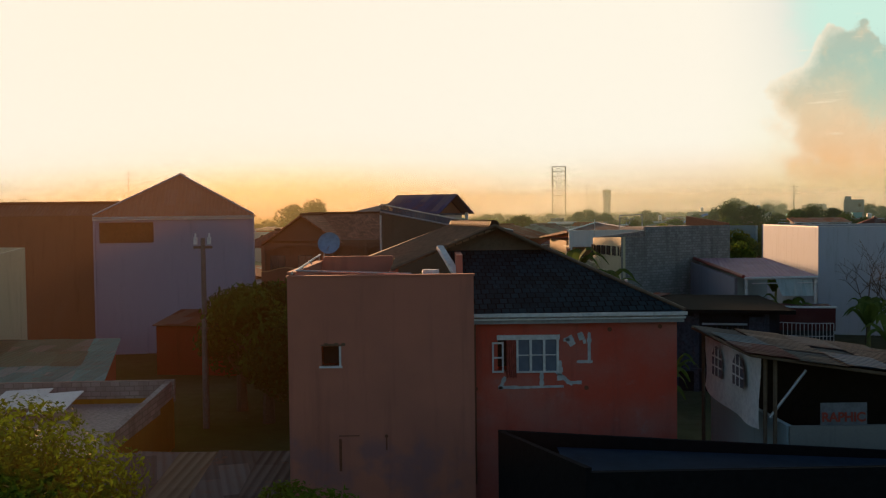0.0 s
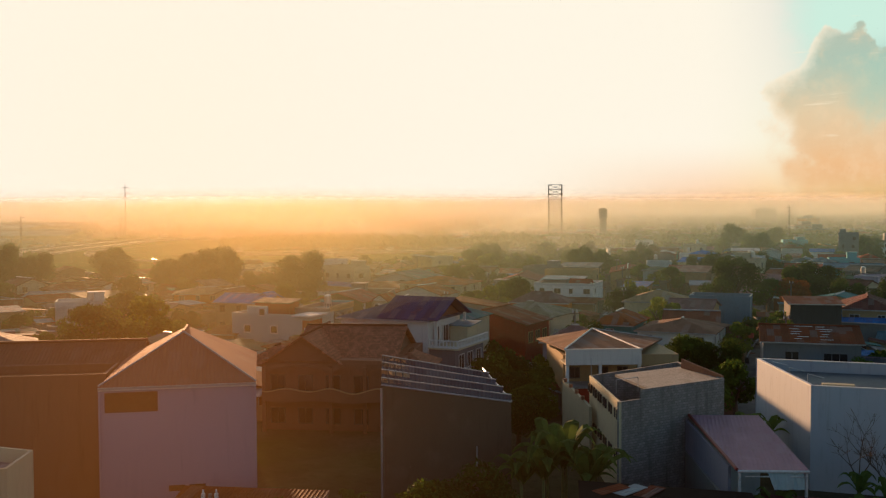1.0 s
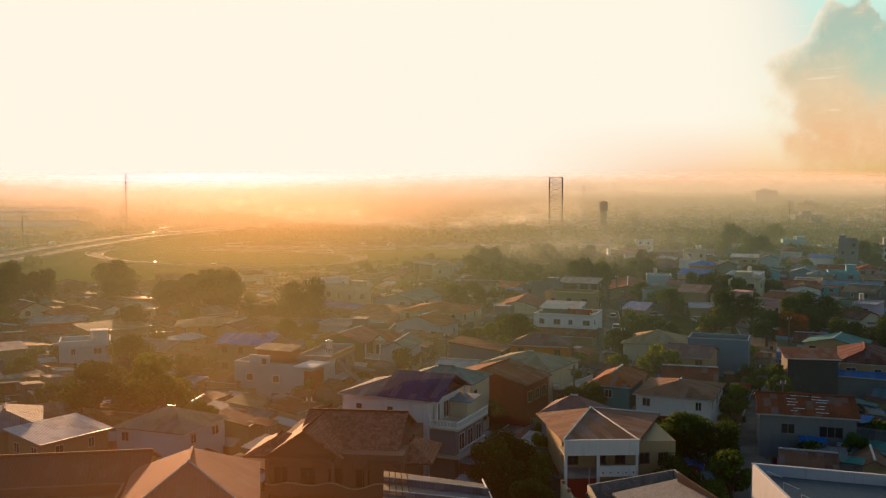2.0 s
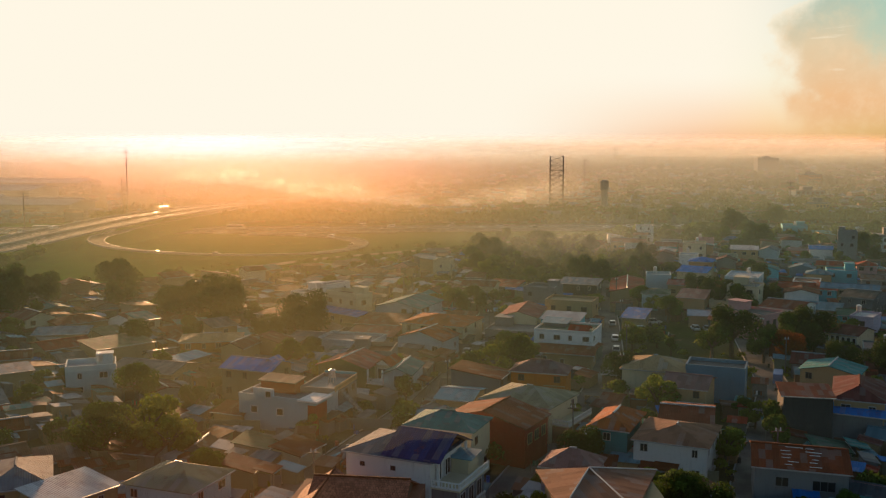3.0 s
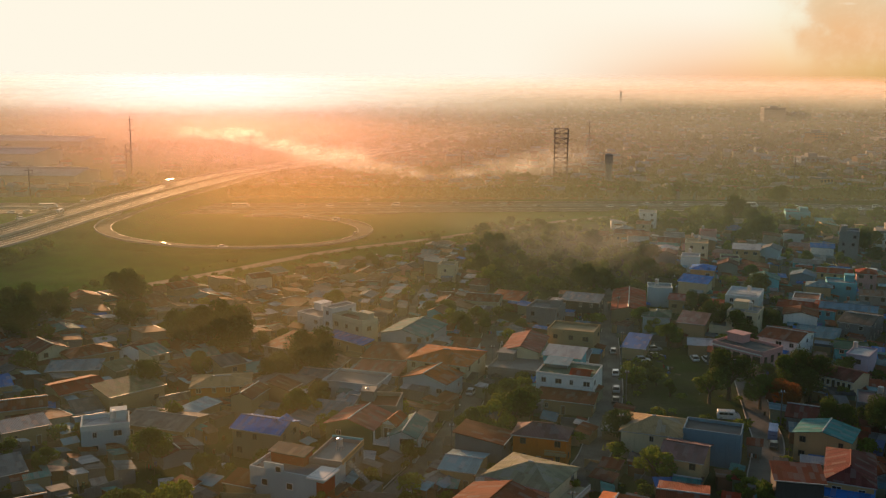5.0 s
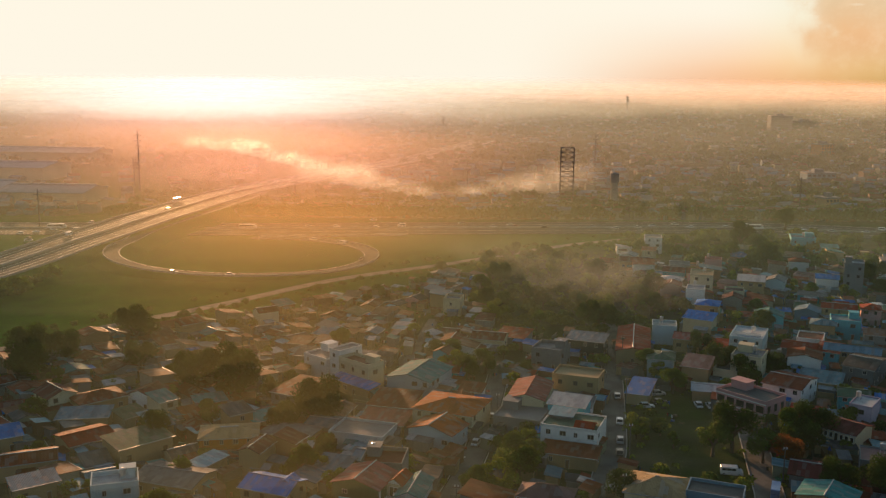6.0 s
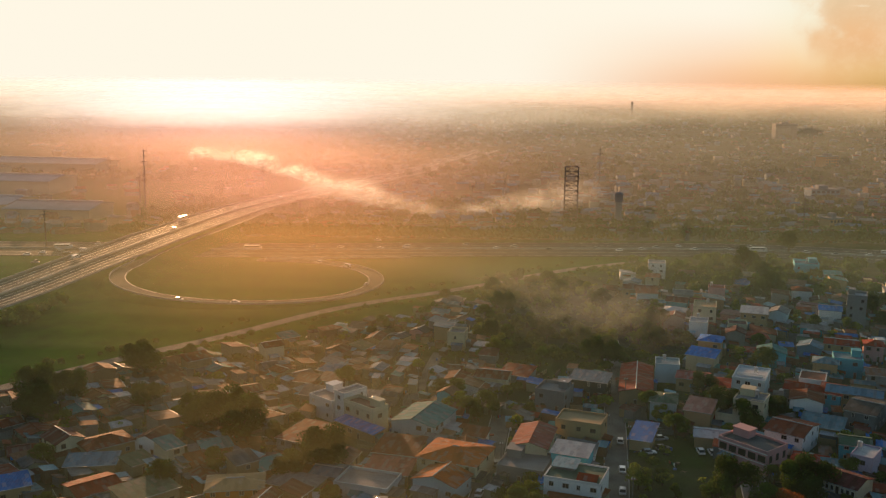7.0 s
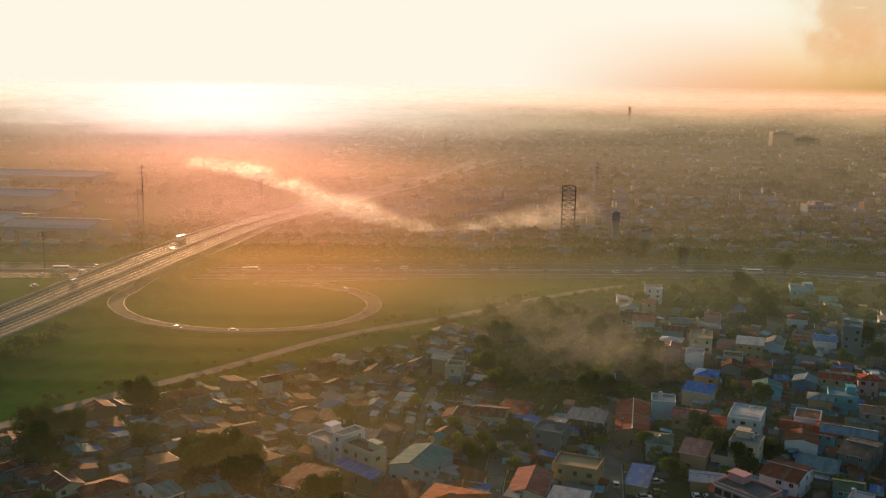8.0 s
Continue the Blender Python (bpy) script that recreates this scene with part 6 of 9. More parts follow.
# dark building under a pleated, falling sheet roof
root = thing("pleated_roof_building", 2.5, 80.0, 0, "tall dark plastered building under a pleated sheet-metal roof", "building")
c = ((-2.1, 72.0), (7.8, 75.6), (6.3, 89.0), (-2.8, 86.6))
tops = [10.2, 8.15, 8.2, 10.2]
shell(root, c, 9, 8, wall_mat("olive"), None, tops=tops)
A, B, C, D = [Vector((*p, z)) for p, z in zip(c, tops)]
for k in range(4):
    s0, s1 = k / 4, (k + 1) / 4
    l0, l1, r0, r1 = A.lerp(D, s0), A.lerp(D, s1), B.lerp(C, s0), B.lerp(C, s1)
    up = Vector((0, 0, 0.55))
    cut0, cut1 = 0.23, 0.23
    m0, m1 = l0.lerp(r0, cut0), l1.lerp(r1, cut1)
    g = Geo()
    g.quad((l0, r0, r0 + up, l0 + up))
    g.quad((m0 + up, r0 + up, r1, m1))
    g.quad((r0, r1, r0 + up))
    g.quad((l0, l0 + up, l1))
    part("roof_pleat", g, roof_mat("slate"), root, "blue-grey ribbed sheet", uv=True)
    for j in range(4):
        a0, a1 = j / 4, (j + 0.86) / 4
        g = Geo()
        f = lambda p, q, s: p.lerp(q, s)
        g.quad((f(l0, m0, a0) + up * 1.06, f(l0, m0, a1) + up * 1.06, f(l1, m1, a1), f(l1, m1, a0)))
        g.quad((f(l0, m0, a0) + up * 0.45, f(l0, m0, a1) + up * 0.45, f(l0, m0, a1) + up * 1.06, f(l0, m0, a0) + up * 1.06))
        part("skylight_panel", g, SKYLIGHT, root, "pale translucent skylight sheet")
    g = Geo()
    g.tube(l0 + up * 1.08, r0 + up * 1.08, 0.05, sides=5)
    part("ridge_flashing", g, PIPE, root)
g = Geo()
g.tube(B + Vector((0, 0, 0.1)), C + Vector((0, 0, 0.4)), 0.09, sides=6)
g.tube(A + Vector((0, 0, 0.05)), B + Vector((0, 0, 0.05)), 0.07, sides=6)
g.tube(A + Vector((0, 0, -0.2)), Vector((A.x, A.y, 0)), 0.08, sides=6)
part("edge_flashing", g, PIPE, root)
g = Geo()
g.box(5.0, 5.12, 74.35, 74.5, 3.4, 5.0)
part("wall_pipe", g, PIPE, root)

# unfinished hollow-block house
root = thing("block_house", 20.5, 82.0, 0, "unfinished grey hollow-block house with a flat concrete deck", "house", "houses of the town")
c = ((16.2, 75.6), (26.3, 81.6), (25.0, 91.5), (16.3, 90.0))
front = Geo()
step_ = (c[0][0] + (c[1][0] - c[0][0]) * 0.2, c[0][1] + (c[1][1] - c[0][1]) * 0.2)
slab(front, c[0], step_, 0, 8.1, 0.2)
slab(front, step_, c[1], 0, 8.85, 0.2)
part("block_wall", front, BLOCKS, root, "bare hollow-block wall with damp stains")
for k, mt in ((1, BLOCKS), (2, BLOCKS), (3, wall_mat("cream"))):
    g = Geo()
    slab(g, c[k], c[(k + 1) % 4], 0, ((8.85, 8.7), (8.7, 7.7), (7.7, 8.1))[k - 1], 0.2)
    part("wall", g, mt, root)
g = Geo()
q = [Vector((*p, 8.55)) for p in ((19.0, 77.6), (26.2, 81.7), (24.6, 88.5), (17.6, 84.4))]
g.quad(q)
g.quad([p + Vector((0, 0, 0.2)) for p in q])
for a, b in zip(q, q[1:] + q[:1]):
    o = Vector((0, 0, 0.2))
    g.quad((a, b, b + o, a + o))
part("roof_slab", g, STONE, root, "bare concrete roof slab")
g = Geo()
slab(g, (24.2, 87.5), (26.2, 82.0), 8.7, (9.6, 9.0), 0.2)
part("block_stub", g, plain_mat("brick_red", (0.30, 0.12, 0.06), 0.9), root, "short red-brown block stub wall")
g = Geo()
for k in range(6):
    f = (k + 0.5) / 6
    x, y = 16.3 - 0.1 * f, 90.0 - 14.4 * (1 - f)
    for z, hh in ((6.6, 0.75), (3.4, 0.7)):
        for o in (-0.45, 0.45):
            g.box(x - 0.14, x + 0.02, y + o - 0.2, y + o + 0.2, z - 0.25 * f, z + hh - 0.25 * f)
part("vent_hole", g, DARKNESS, root, "small dark ventilation openings")
g = Geo()
slab(g, (14.6, 96.0), (15.6, 86.0), 0, (6.3, 5.6), 0.25)
part("side_wall", g, wall_mat("cream"), root)
g = Geo()
g.tube((16.4, 89.6, 7.6), (16.4, 89.6, 9.4), 0.04, sides=6)
g.tube((18.0, 77.0, 8.7), (18.0, 77.0, 9.8), 0.03, sides=6)
g.tube((16.1, 76.2, 9.75), (18.0, 77.0, 9.8), 0.03, sides=6)
g.tube((16.1, 76.2, 8.7), (16.1, 76.2, 9.75), 0.03, sides=6)
part("rebar_post", g, PIPE, root)
for k in range(4):
    g = Geo()
    px, py, pz = 14.75 + 0.22 * k, 95.0 - 2.2 * k, 6.2 - 0.15 * k
    g.tube((px, py, pz), (px, py, pz + 0.35), 0.16, 0.2, 8)
    part("flower_pot", g, plain_mat("clay_pot", (0.30, 0.14, 0.08), 0.9), root)

# tall white building with parapet
root = thing("white_building", 38.0, 84.0, 0, "plain white plastered building with parapet and roof tank", "building")
c = ((32.6, 79.0), (45.5, 74.6), (46.0, 89.0), (33.1, 93.6))
shell(root, c, 8.6, 7.6, wall_mat("dimwhite"), plain_mat("white_deck", (0.12, 0.13, 0.14), 0.8), 0.22)
g = Geo()
for k in range(4):
    a, b = c[k], c[(k + 1) % 4]
    slab(g, a, b, 8.6, 8.68, 0.28)
part("coping", g, WHITE_TRIM, root)
g = Geo()
slab(g, (34.2, 80.6), (36.6, 79.8), 7.6, 8.5, 0.7)
part("roof_box", g, wall_mat("cream"), root)
g = Geo()
for k in range(8):
    u0, u1 = math.pi * k / 8, math.pi * (k + 1) / 8
    g.quad([Vector((42.6 + s, 82 + 1.2 * math.cos(u) * 1.6, 8.0 + 1.3 * math.sin(u))) for s, u in ((0, u0), (1.6, u0), (1.6, u1), (0, u1))])
g.box(42.4, 44.4, 79.8, 84.2, 7.6, 8.05)
part("tank_cradle", g, WHITE_TRIM, root)
g = Geo()
g.tube((42.5, 82, 8.9), (44.3, 82, 8.9), 0.75, 0.75, 14)
part("water_tank", g, BLUEPAINT, root, "blue water tank", smooth=True)
for k in range(3):
    g = Geo()
    g.tube((33.4 + 0.3 * k, 90 - 3.4 * k, 7.6), (33.4 + 0.3 * k, 90 - 3.4 * k, 8.9), 0.03, sides=6)
    g.tube((33.4 + 0.3 * k, 90 - 3.4 * k, 8.9), (34.2 + 0.3 * k, 88.4 - 3.4 * k, 8.8), 0.03, sides=6)
    part("pipe", g, PIPE, root)
add_window(root, root.matrix_basis.inverted() @ pose(41.0, 76.11, 5.3, 0, 0, -18.8), 1.5, 0.9, True)

# carport with a pink sheet roof beside a stained wall
root = thing("carport", 25.0, 72.0, 0, "carport with a pale pink sheet roof on posts", "carport")
g = Geo()
q = [Vector(p) for p in ((22.0, 64.8, 5.7), (26.6, 64.3, 5.75), (28.4, 79.2, 6.2), (22.8, 79.6, 6.2))]
g.quad(q)
g.quad([p - Vector((0, 0, 0.1)) for p in reversed(q)])
for a, b in zip(q, q[1:] + q[:1]):
    g.quad((b, a, a - Vector((0, 0, 0.1)), b - Vector((0, 0, 0.1))))
part("roof", g, roof_mat("rose", 0.25), root, "pale pink ribbed sheet roof", uv=True)
g = Geo()
g.tube(q[0] + Vector((-0.05, 0, 0.02)), q[3] + Vector((-0.05, 0, 0.02)), 0.12, sides=6)
part("edge_trim", g, plain_mat("red_trim", (0.22, 0.04, 0.03), 0.6), root, "red edge trim")
g = Geo()
g.tube(q[0] + Vector((0, -0.05, -0.1)), q[1] + Vector((0, -0.05, -0.1)), 0.1, sides=6)
g.tube(q[0] + Vector((0.5, -0.02, -0.45)), q[1] + Vector((0, -0.02, -0.45)), 0.04, sides=6)
part("beam", g, WHITE_TRIM, root)
for px, py in ((26.5, 64.5), (22.2, 65.0), (28.2, 78.8)):
    g = Geo()
    g.box(px - 0.08, px + 0.08, py - 0.08, py + 0.08, 0, 5.7)
    part("post", g, WHITE_TRIM, root)
g = Geo()
slab(g, (22.4, 79.4), (21.9, 66.5), 0, (5.9, 5.5), 0.2)
part("side_wall", g, wall_mat("lavender"), root, "stained grey plaster wall")
g = Geo()
slab(g, (22.8, 78.0), (28.0, 77.6), 0, 6.0, 0.2)
part("back_wall", g, wall_mat("paleblue"), root, "pale blue back wall")

# red box planter wall with white coping, grilles and stained boundary wall below
root = thing("boundary_wall", 22.0, 62.0, 0, "stained low boundary wall with peeling paint", "wall")
g = Geo()
slab(g, (22.3, 79.0), (21.4, 62.6), 0, (3.4, 3.2), 0.25)
part("wall", g, wall_mat("concrete"), root)
root = thing("red_roof_box", 25.5, 62.5, 0, "dark red terrace wall with white coping", "terrace")
g = Geo()
slab(g, (23.0, 62.4), (26.6, 61.5), 2.5, 3.9, 3.0)
part("wall", g, wall_mat("maroon"), root)
# charcoal puts the shade below the terrace into the wall colour
g = Geo()
slab(g, (23.1, 62.6), (26.6, 61.7), 0, 2.5, 2.8)
part("base_wall", g, wall_mat("charcoal"), root, "dark shaded ground storey")
g = Geo()
slab(g, (22.9, 62.4), (26.7, 61.45), 3.9, 4.0, 0.3)
part("coping", g, WHITE_TRIM, root)
grille = thing("window_grille", 24.7, 61.2, 1.2, "pale curved iron window grille", "grille")
for k in range(16):
    g = Geo()
    u = k / 15
    x = 23.1 + 3.3 * u
    bow = 0.35 * math.sin(math.pi * u)
    g.tube((x, 62.3 - u - bow, 1.5), (x, 62.3 - u - bow, 3.0), 0.025, sides=5)
    part("bar", g, WHITE_TRIM, grille)
g = Geo()
for z in (1.5, 2.2, 3.0):
    for k in range(15):
        u, v = k / 15, (k + 1) / 15
        g.tube((23.1 + 3.3 * u, 62.3 - u - 0.35 * math.sin(math.pi * u), z), (23.1 + 3.3 * v, 62.3 - v - 0.35 * math.sin(math.pi * v), z), 0.025, sides=5)
part("rail", g, WHITE_TRIM, grille)

root = thing("shade_cloth", 25.0, 64.3, 4.4, "pale blue cloth hung in the mouth of a carport", "cloth")
g = Geo()
for k in range(8):
    u, v = k / 8, (k + 1) / 8
    e = lambda s_: (Vector((23.9 + 2.4 * s_, 64.45 + 0.05 * math.sin(s_ * 9), 5.6)), Vector((24.3 + 2.1 * s_, 64.3 + 0.09 * math.sin(s_ * 14), 4.45)))
    g.quad((e(u)[1], e(v)[1], e(v)[0], e(u)[0]))
part("cloth", g, wall_mat("paleblue"), root)
root = thing("pipe_frame", 11.3, 50.0, 0, "grey pipe post with a long side arm", "post")
g = Geo()
g.tube((11.3, 50.0, 0), (11.3, 50.0, 6.7), 0.09, sides=8)
part("post", g, plain_mat("galvanised_pipe", (0.34, 0.36, 0.40), 0.6, 0.2), root)
g = Geo()
g.tube((10.4, 50.0, 5.1), (13.8, 50.0, 5.25), 0.07, sides=8)
g.tube((11.3, 50.0, 4.3), (12.6, 50.0, 5.2), 0.03, sides=6)
part("arm", g, plain_mat("galvanised_pipe", (0.34, 0.36, 0.40), 0.6, 0.2), root)

# unseen plain block, added to keep sky light off the yard on the east
root = thing("neighbour_house", 43.0, 32.0, 0, "unseen plain block added to shade the stall side", "house", "houses of the town")
shell(root, ((36.0, 6.0), (50.0, 6.0), (50.0, 58.0), (36.0, 58.0)), 11.0, 10.2, wall_mat("grey"), STONE)

# near-black colour in place of the shade inside porch and window
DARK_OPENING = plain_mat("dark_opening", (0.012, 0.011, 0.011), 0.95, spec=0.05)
# low flat-roofed grey house between the rows
root = thing("low_house", 16.0, 60.0, 0, "low grey house with dark flat roof slab", "house", "houses of the town")
c = ((10.6, 57.0), (20.6, 54.6), (22.0, 63.0), (12.0, 66.0))
# stained plaster and roof slab, their colours taken down to hold the deep shade
DIM_PLASTER = plain_mat("dim_plaster", (0.045, 0.054, 0.075), 0.9, depth=0.9, spec=0.1)
shell(root, c, 4.4, 4.4, plain_mat("shaded_plaster", (0.018, 0.020, 0.026), 0.92, depth=0.6, spec=0.1), None)
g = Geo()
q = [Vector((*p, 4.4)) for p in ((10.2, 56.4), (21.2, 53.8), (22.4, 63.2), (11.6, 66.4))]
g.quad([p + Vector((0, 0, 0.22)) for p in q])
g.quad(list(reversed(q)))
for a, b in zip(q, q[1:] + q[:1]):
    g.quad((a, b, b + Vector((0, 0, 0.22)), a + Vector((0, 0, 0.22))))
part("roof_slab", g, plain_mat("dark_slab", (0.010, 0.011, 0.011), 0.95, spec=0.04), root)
face = root.matrix_basis.inverted() @ pose(10.6, 57.0, 0, 0, 0, -13.5)


def lw(g_, name_, mt_, lb_=""):
    """A piece of the low house's front, in the front wall's own axes."""
    ob_ = link(name_, g_.mesh(name_, mt_), root, lb_)
    ob_.matrix_local = face


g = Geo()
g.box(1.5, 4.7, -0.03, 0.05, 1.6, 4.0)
lw(g, "opening", DARK_OPENING, "near-black panel standing in for an unlit porch opening")
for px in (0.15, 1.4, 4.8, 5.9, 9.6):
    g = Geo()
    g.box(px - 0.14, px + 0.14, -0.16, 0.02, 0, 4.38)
    lw(g, "pillar", DIM_PLASTER)
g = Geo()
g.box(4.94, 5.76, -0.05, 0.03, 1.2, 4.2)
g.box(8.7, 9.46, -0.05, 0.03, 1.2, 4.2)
lw(g, "panel", DIM_PLASTER, "plastered panel darkened to its shade beside the window")
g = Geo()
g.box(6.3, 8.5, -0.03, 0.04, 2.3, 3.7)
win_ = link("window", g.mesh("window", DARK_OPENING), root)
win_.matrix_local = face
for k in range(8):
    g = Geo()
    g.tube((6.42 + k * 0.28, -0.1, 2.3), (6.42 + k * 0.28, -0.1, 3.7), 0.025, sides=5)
    link("bar", g.mesh("bar", DIM_PLASTER), win_)
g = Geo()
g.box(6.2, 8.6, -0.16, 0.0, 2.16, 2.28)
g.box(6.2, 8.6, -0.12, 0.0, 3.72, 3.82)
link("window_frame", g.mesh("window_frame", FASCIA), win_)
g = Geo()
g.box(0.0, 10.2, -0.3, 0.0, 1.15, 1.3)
lw(g, "ledge", DIM_PLASTER, "stained concrete ledge")
for k, (sx, sy, tone) in enumerate(((13.4, 64.0, "rust"), (14.6, 63.8, "ltgrey"), (15.8, 63.4, "redbrown"))):
    g = Geo()
    g.quad(((-0.55, -1.2, 0.02), (0.55, -1.2, 0.02), (0.55, 1.2, 0.14), (-0.55, 1.2, 0.14)))
    g.quad(((-0.55, 1.2, 0.11), (0.55, 1.2, 0.11), (0.55, -1.2, -0.01), (-0.55, -1.2, -0.01)))
    me = g.mesh("metal_sheet", roof_mat(tone))
    slope_uv(me)
    ob = new("metal_sheet", me)
    ob.matrix_world = pose(sx, sy, 4.63, 0, 0, -60 + 9 * k)
    tagged(ob, "loose weathered metal sheet lying on a roof slab", "metal sheet", "loose sheets")

# ---- left side: yellow house, green sheet roof, white gable wall ----
root = thing("yellow_house", -13.0, 42.0, 0, "low ochre house with a grey block parapet and flat deck", "house", "houses of the town")
c = ((-22.0, 35.0), (-9.4, 35.0), (-9.6, 44.4), (-22.0, 44.0))
shell(root, c, 2.7, 2.0, wall_mat("yellow_wall"), STONE, tops=[1.9, 1.9, 2.2, 2.2])
g = Geo()
slab(g, (-22.0, 43.9), (-9.55, 44.3), 2.0, 2.95, 0.25)
slab(g, (-9.40, 36.0), (-9.60, 44.1), 1.9, (2.5, 2.95), 0.25)
part("parapet", g, BLOCKS, root, "grey block parapet")
for k, (px, py, w) in enumerate(((-15.4, 42.3, 2.0), (-13.6, 41.6, 1.5))):
    g = Geo()
    g.quad(((px - w / 2, py - 1.1, 2.35), (px + w / 2, py - 1.1, 2.45), (px + w / 2, py + 1.1, 2.85), (px - w / 2, py + 1.1, 2.75)))
    g.quad(((px - w / 2, py + 1.1, 2.72), (px + w / 2, py + 1.1, 2.82), (px + w / 2, py - 1.1, 2.42), (px - w / 2, py - 1.1, 2.32)))
    part("skylight_sheet", g, wall_mat("white"), root, "white sheet propped over the deck")
root = thing("green_roof_shed", -16.5, 50.0, 0, "low shed with dark patched sheet roof edged in teal sheets", "shed")
g = Geo()
slab(g, (-21, 45.2), (-13.2, 45.2), 0, 2.7, 0.15)
slab(g, (-13.2, 45.2), (-16.4, 57.0), 0, (2.7, 3.1), 0.15)
part("wall", g, wall_mat("darkred"), root)
for k in range(6):
    for j in range(3):
        g = Geo()
        u, v = k / 6, j / 3
        P0 = lambda a, b: Vector((-21.5 + 8.6 * a - 3.3 * b, 44.9 + 12.2 * b, 2.75 + 0.4 * b + 0.02 * ((k + j) % 2)))
        a1, b1 = u + 1 / 6 + 0.01, v + 1 / 3 + 0.01
        g.quad((P0(u, v), P0(a1, v), P0(a1, b1), P0(u, b1)))
        g.quad([p - Vector((0, 0, 0.04)) for p in reversed(g.v)])
        part("roof_sheet", g, roof_mat("teal" if j == 0 or k == 5 else "darkgreen"), root, uv=True)
root = thing("white_gable_building", -25.0, 61.0, 0, "pale plastered building end with cracks and stains", "building")
shell(root, ((-36.0, 57.0), (-23.4, 58.0), (-23.2, 61.2), (-36.0, 66.0)), 8.0, 7.4, wall_mat("cream"), STONE, tops=[7.8, 8.0, 8.3, 8.3])
root = thing("orange_wall_shed", -10.5, 62.0, 0, "low rust-orange wall with dark sheet roof", "shed")
g = Geo()
slab(g, (-16.0, 63.5), (-6.0, 62.0), 0, 3.2, 0.2)
part("wall", g, wall_mat("darkred"), root)
g = Geo()
g.quad(((-16.2, 63.2, 3.2), (-5.8, 61.7, 3.2), (-5.5, 68, 3.6), (-16, 69.5, 3.6)))
g.quad(((-16, 69.5, 3.55), (-5.5, 68, 3.55), (-5.8, 61.7, 3.15), (-16.2, 63.2, 3.15)))
part("roof", g, roof_mat("redbrown"), root, uv=True)
root = thing("low_sheet_roof", -4.2, 30.5, 0, "low lean-to with broken corrugated sheets", "shed")
g = Geo()
slab(g, (-9.0, 29.0), (-2.6, 29.0), 0, 2.0, 0.15)
part("wall", g, wall_mat("brown"), root)
for k in range(5):
    g = Geo()
    x = -9.0 + k * 1.3
    g.quad(((x, 28.6, 2.0 + 0.05 * (k % 2)), (x + 1.35, 28.6, 2.02), (x + 1.35, 33.5, 2.5), (x, 33.5, 2.5 + 0.05 * (k % 2))))
    g.quad([p - Vector((0, 0, 0.03)) for p in reversed(g.v)])
    part("roof_sheet", g, roof_mat(("darkgrey", "charcoal", "olive", "charcoal", "charcoal")[k]), root, uv=True)

# two-storey house with a deep white porch fascia under a low brown roof
root = base_empty("porch_house", 20.3, 104.5, 0, 1.8, "two-storey cream house with low brown roof and deep white porch fascia", "house", "houses of the town")
PLOTS.append((22.0, 111.5, 7, 7))
g = Geo()
g.box(-3.9, 9.2, 3.4, 15.4, 0, 6.9)
link("wall", g.mesh("wall", wall_mat("tan")), root)
RA, RB, RC, RD, RP = (Vector(p) for p in ((-4.3, 0.1, 8.05), (4.15, 0.1, 7.95), (10.9, 16.2, 6.95), (-5.0, 16.6, 7.1), (1.2, 12.4, 8.75)))
g = Geo()
for tri_ in ((RA, RB, RP), (RB, RC, RP), (RC, RD, RP), (RD, RA, RP)):
    g.quad(tri_)
    g.quad([p - Vector((0, 0, 0.16)) for p in reversed(tri_)])
for a, b in ((RA, RB), (RB, RC), (RC, RD), (RD, RA)):
    g.quad((b, a, a - Vector((0, 0, 0.16)), b - Vector((0, 0, 0.16))))
me = g.mesh("roof", roof_mat("brown"))
slope_uv(me)
link("roof", me, root)
for a in (RA, RB, RC):
    g = Geo()
    g.tube(a + Vector((0, 0, 0.02)), RP + Vector((0, 0, 0.03)), 0.11, 0.11, 6)
    link("hip_cap", g.mesh("hip_cap", GUTTER), root)
g = Geo()
g.box(-4.2, 4.1, -0.12, 0.12, 6.35, 7.95)
g.box(-4.3, 4.2, -0.18, 0.14, 7.95, 8.1)
link("porch_fascia", g.mesh("porch_fascia", wall_mat("white")), root, "deep white fascia over the porch")
g = Geo()
g.box(-4.2, 4.1, 0.14, 3.4, 6.3, 6.45)
link("porch_ceiling", g.mesh("porch_ceiling", wall_mat("cream")), root)
for px in (-4.0, -0.4, 3.9):
    g = Geo()
    g.box(px - 0.16, px + 0.16, -0.02, 0.3, 0, 6.35)
    link("column", g.mesh("column", wall_mat("white")), root)
g = Geo()
g.box(-0.3, 3.8, -0.1, 0.06, 3.95, 5.05)
g.box(-0.35, 3.85, -0.16, 0.1, 5.05, 5.15)
link("balcony_wall", g.mesh("balcony_wall", wall_mat("white")), root)
g = Geo()
g.box(-4.1, 4.0, 0.06, 3.4, 3.75, 3.95)
link("balcony_floor", g.mesh("balcony_floor", STONE), root)
g = Geo()
g.box(-4.0, -0.6, 0.3, 0.4, 0, 3.75)
link("porch_screen", g.mesh("porch_screen", wall_mat("darkred")), root)
for k in range(5):
    g = Geo()
    g.tube((0.1 + k * 0.85, -0.13, 4.4), (0.1 + k * 0.85, -0.09, 4.4), 0.09, 0.09, 8)
    link("round_vent", g.mesh("round_vent", DARKNESS), root)
for wx, wz in ((-2.6, 4.3), (0.6, 4.3), (2.8, 4.3), (5.6, 4.3), (7.8, 4.3), (5.6, 1.0)):
    add_window(root, pose(wx, 3.395, wz), 1.2, 1.3, True)
for k in range(3):
    add_window(root, pose(9.205, 5.4 + 3.6 * k, 4.3, 0, 0, 90), 1.2, 1.3, True)

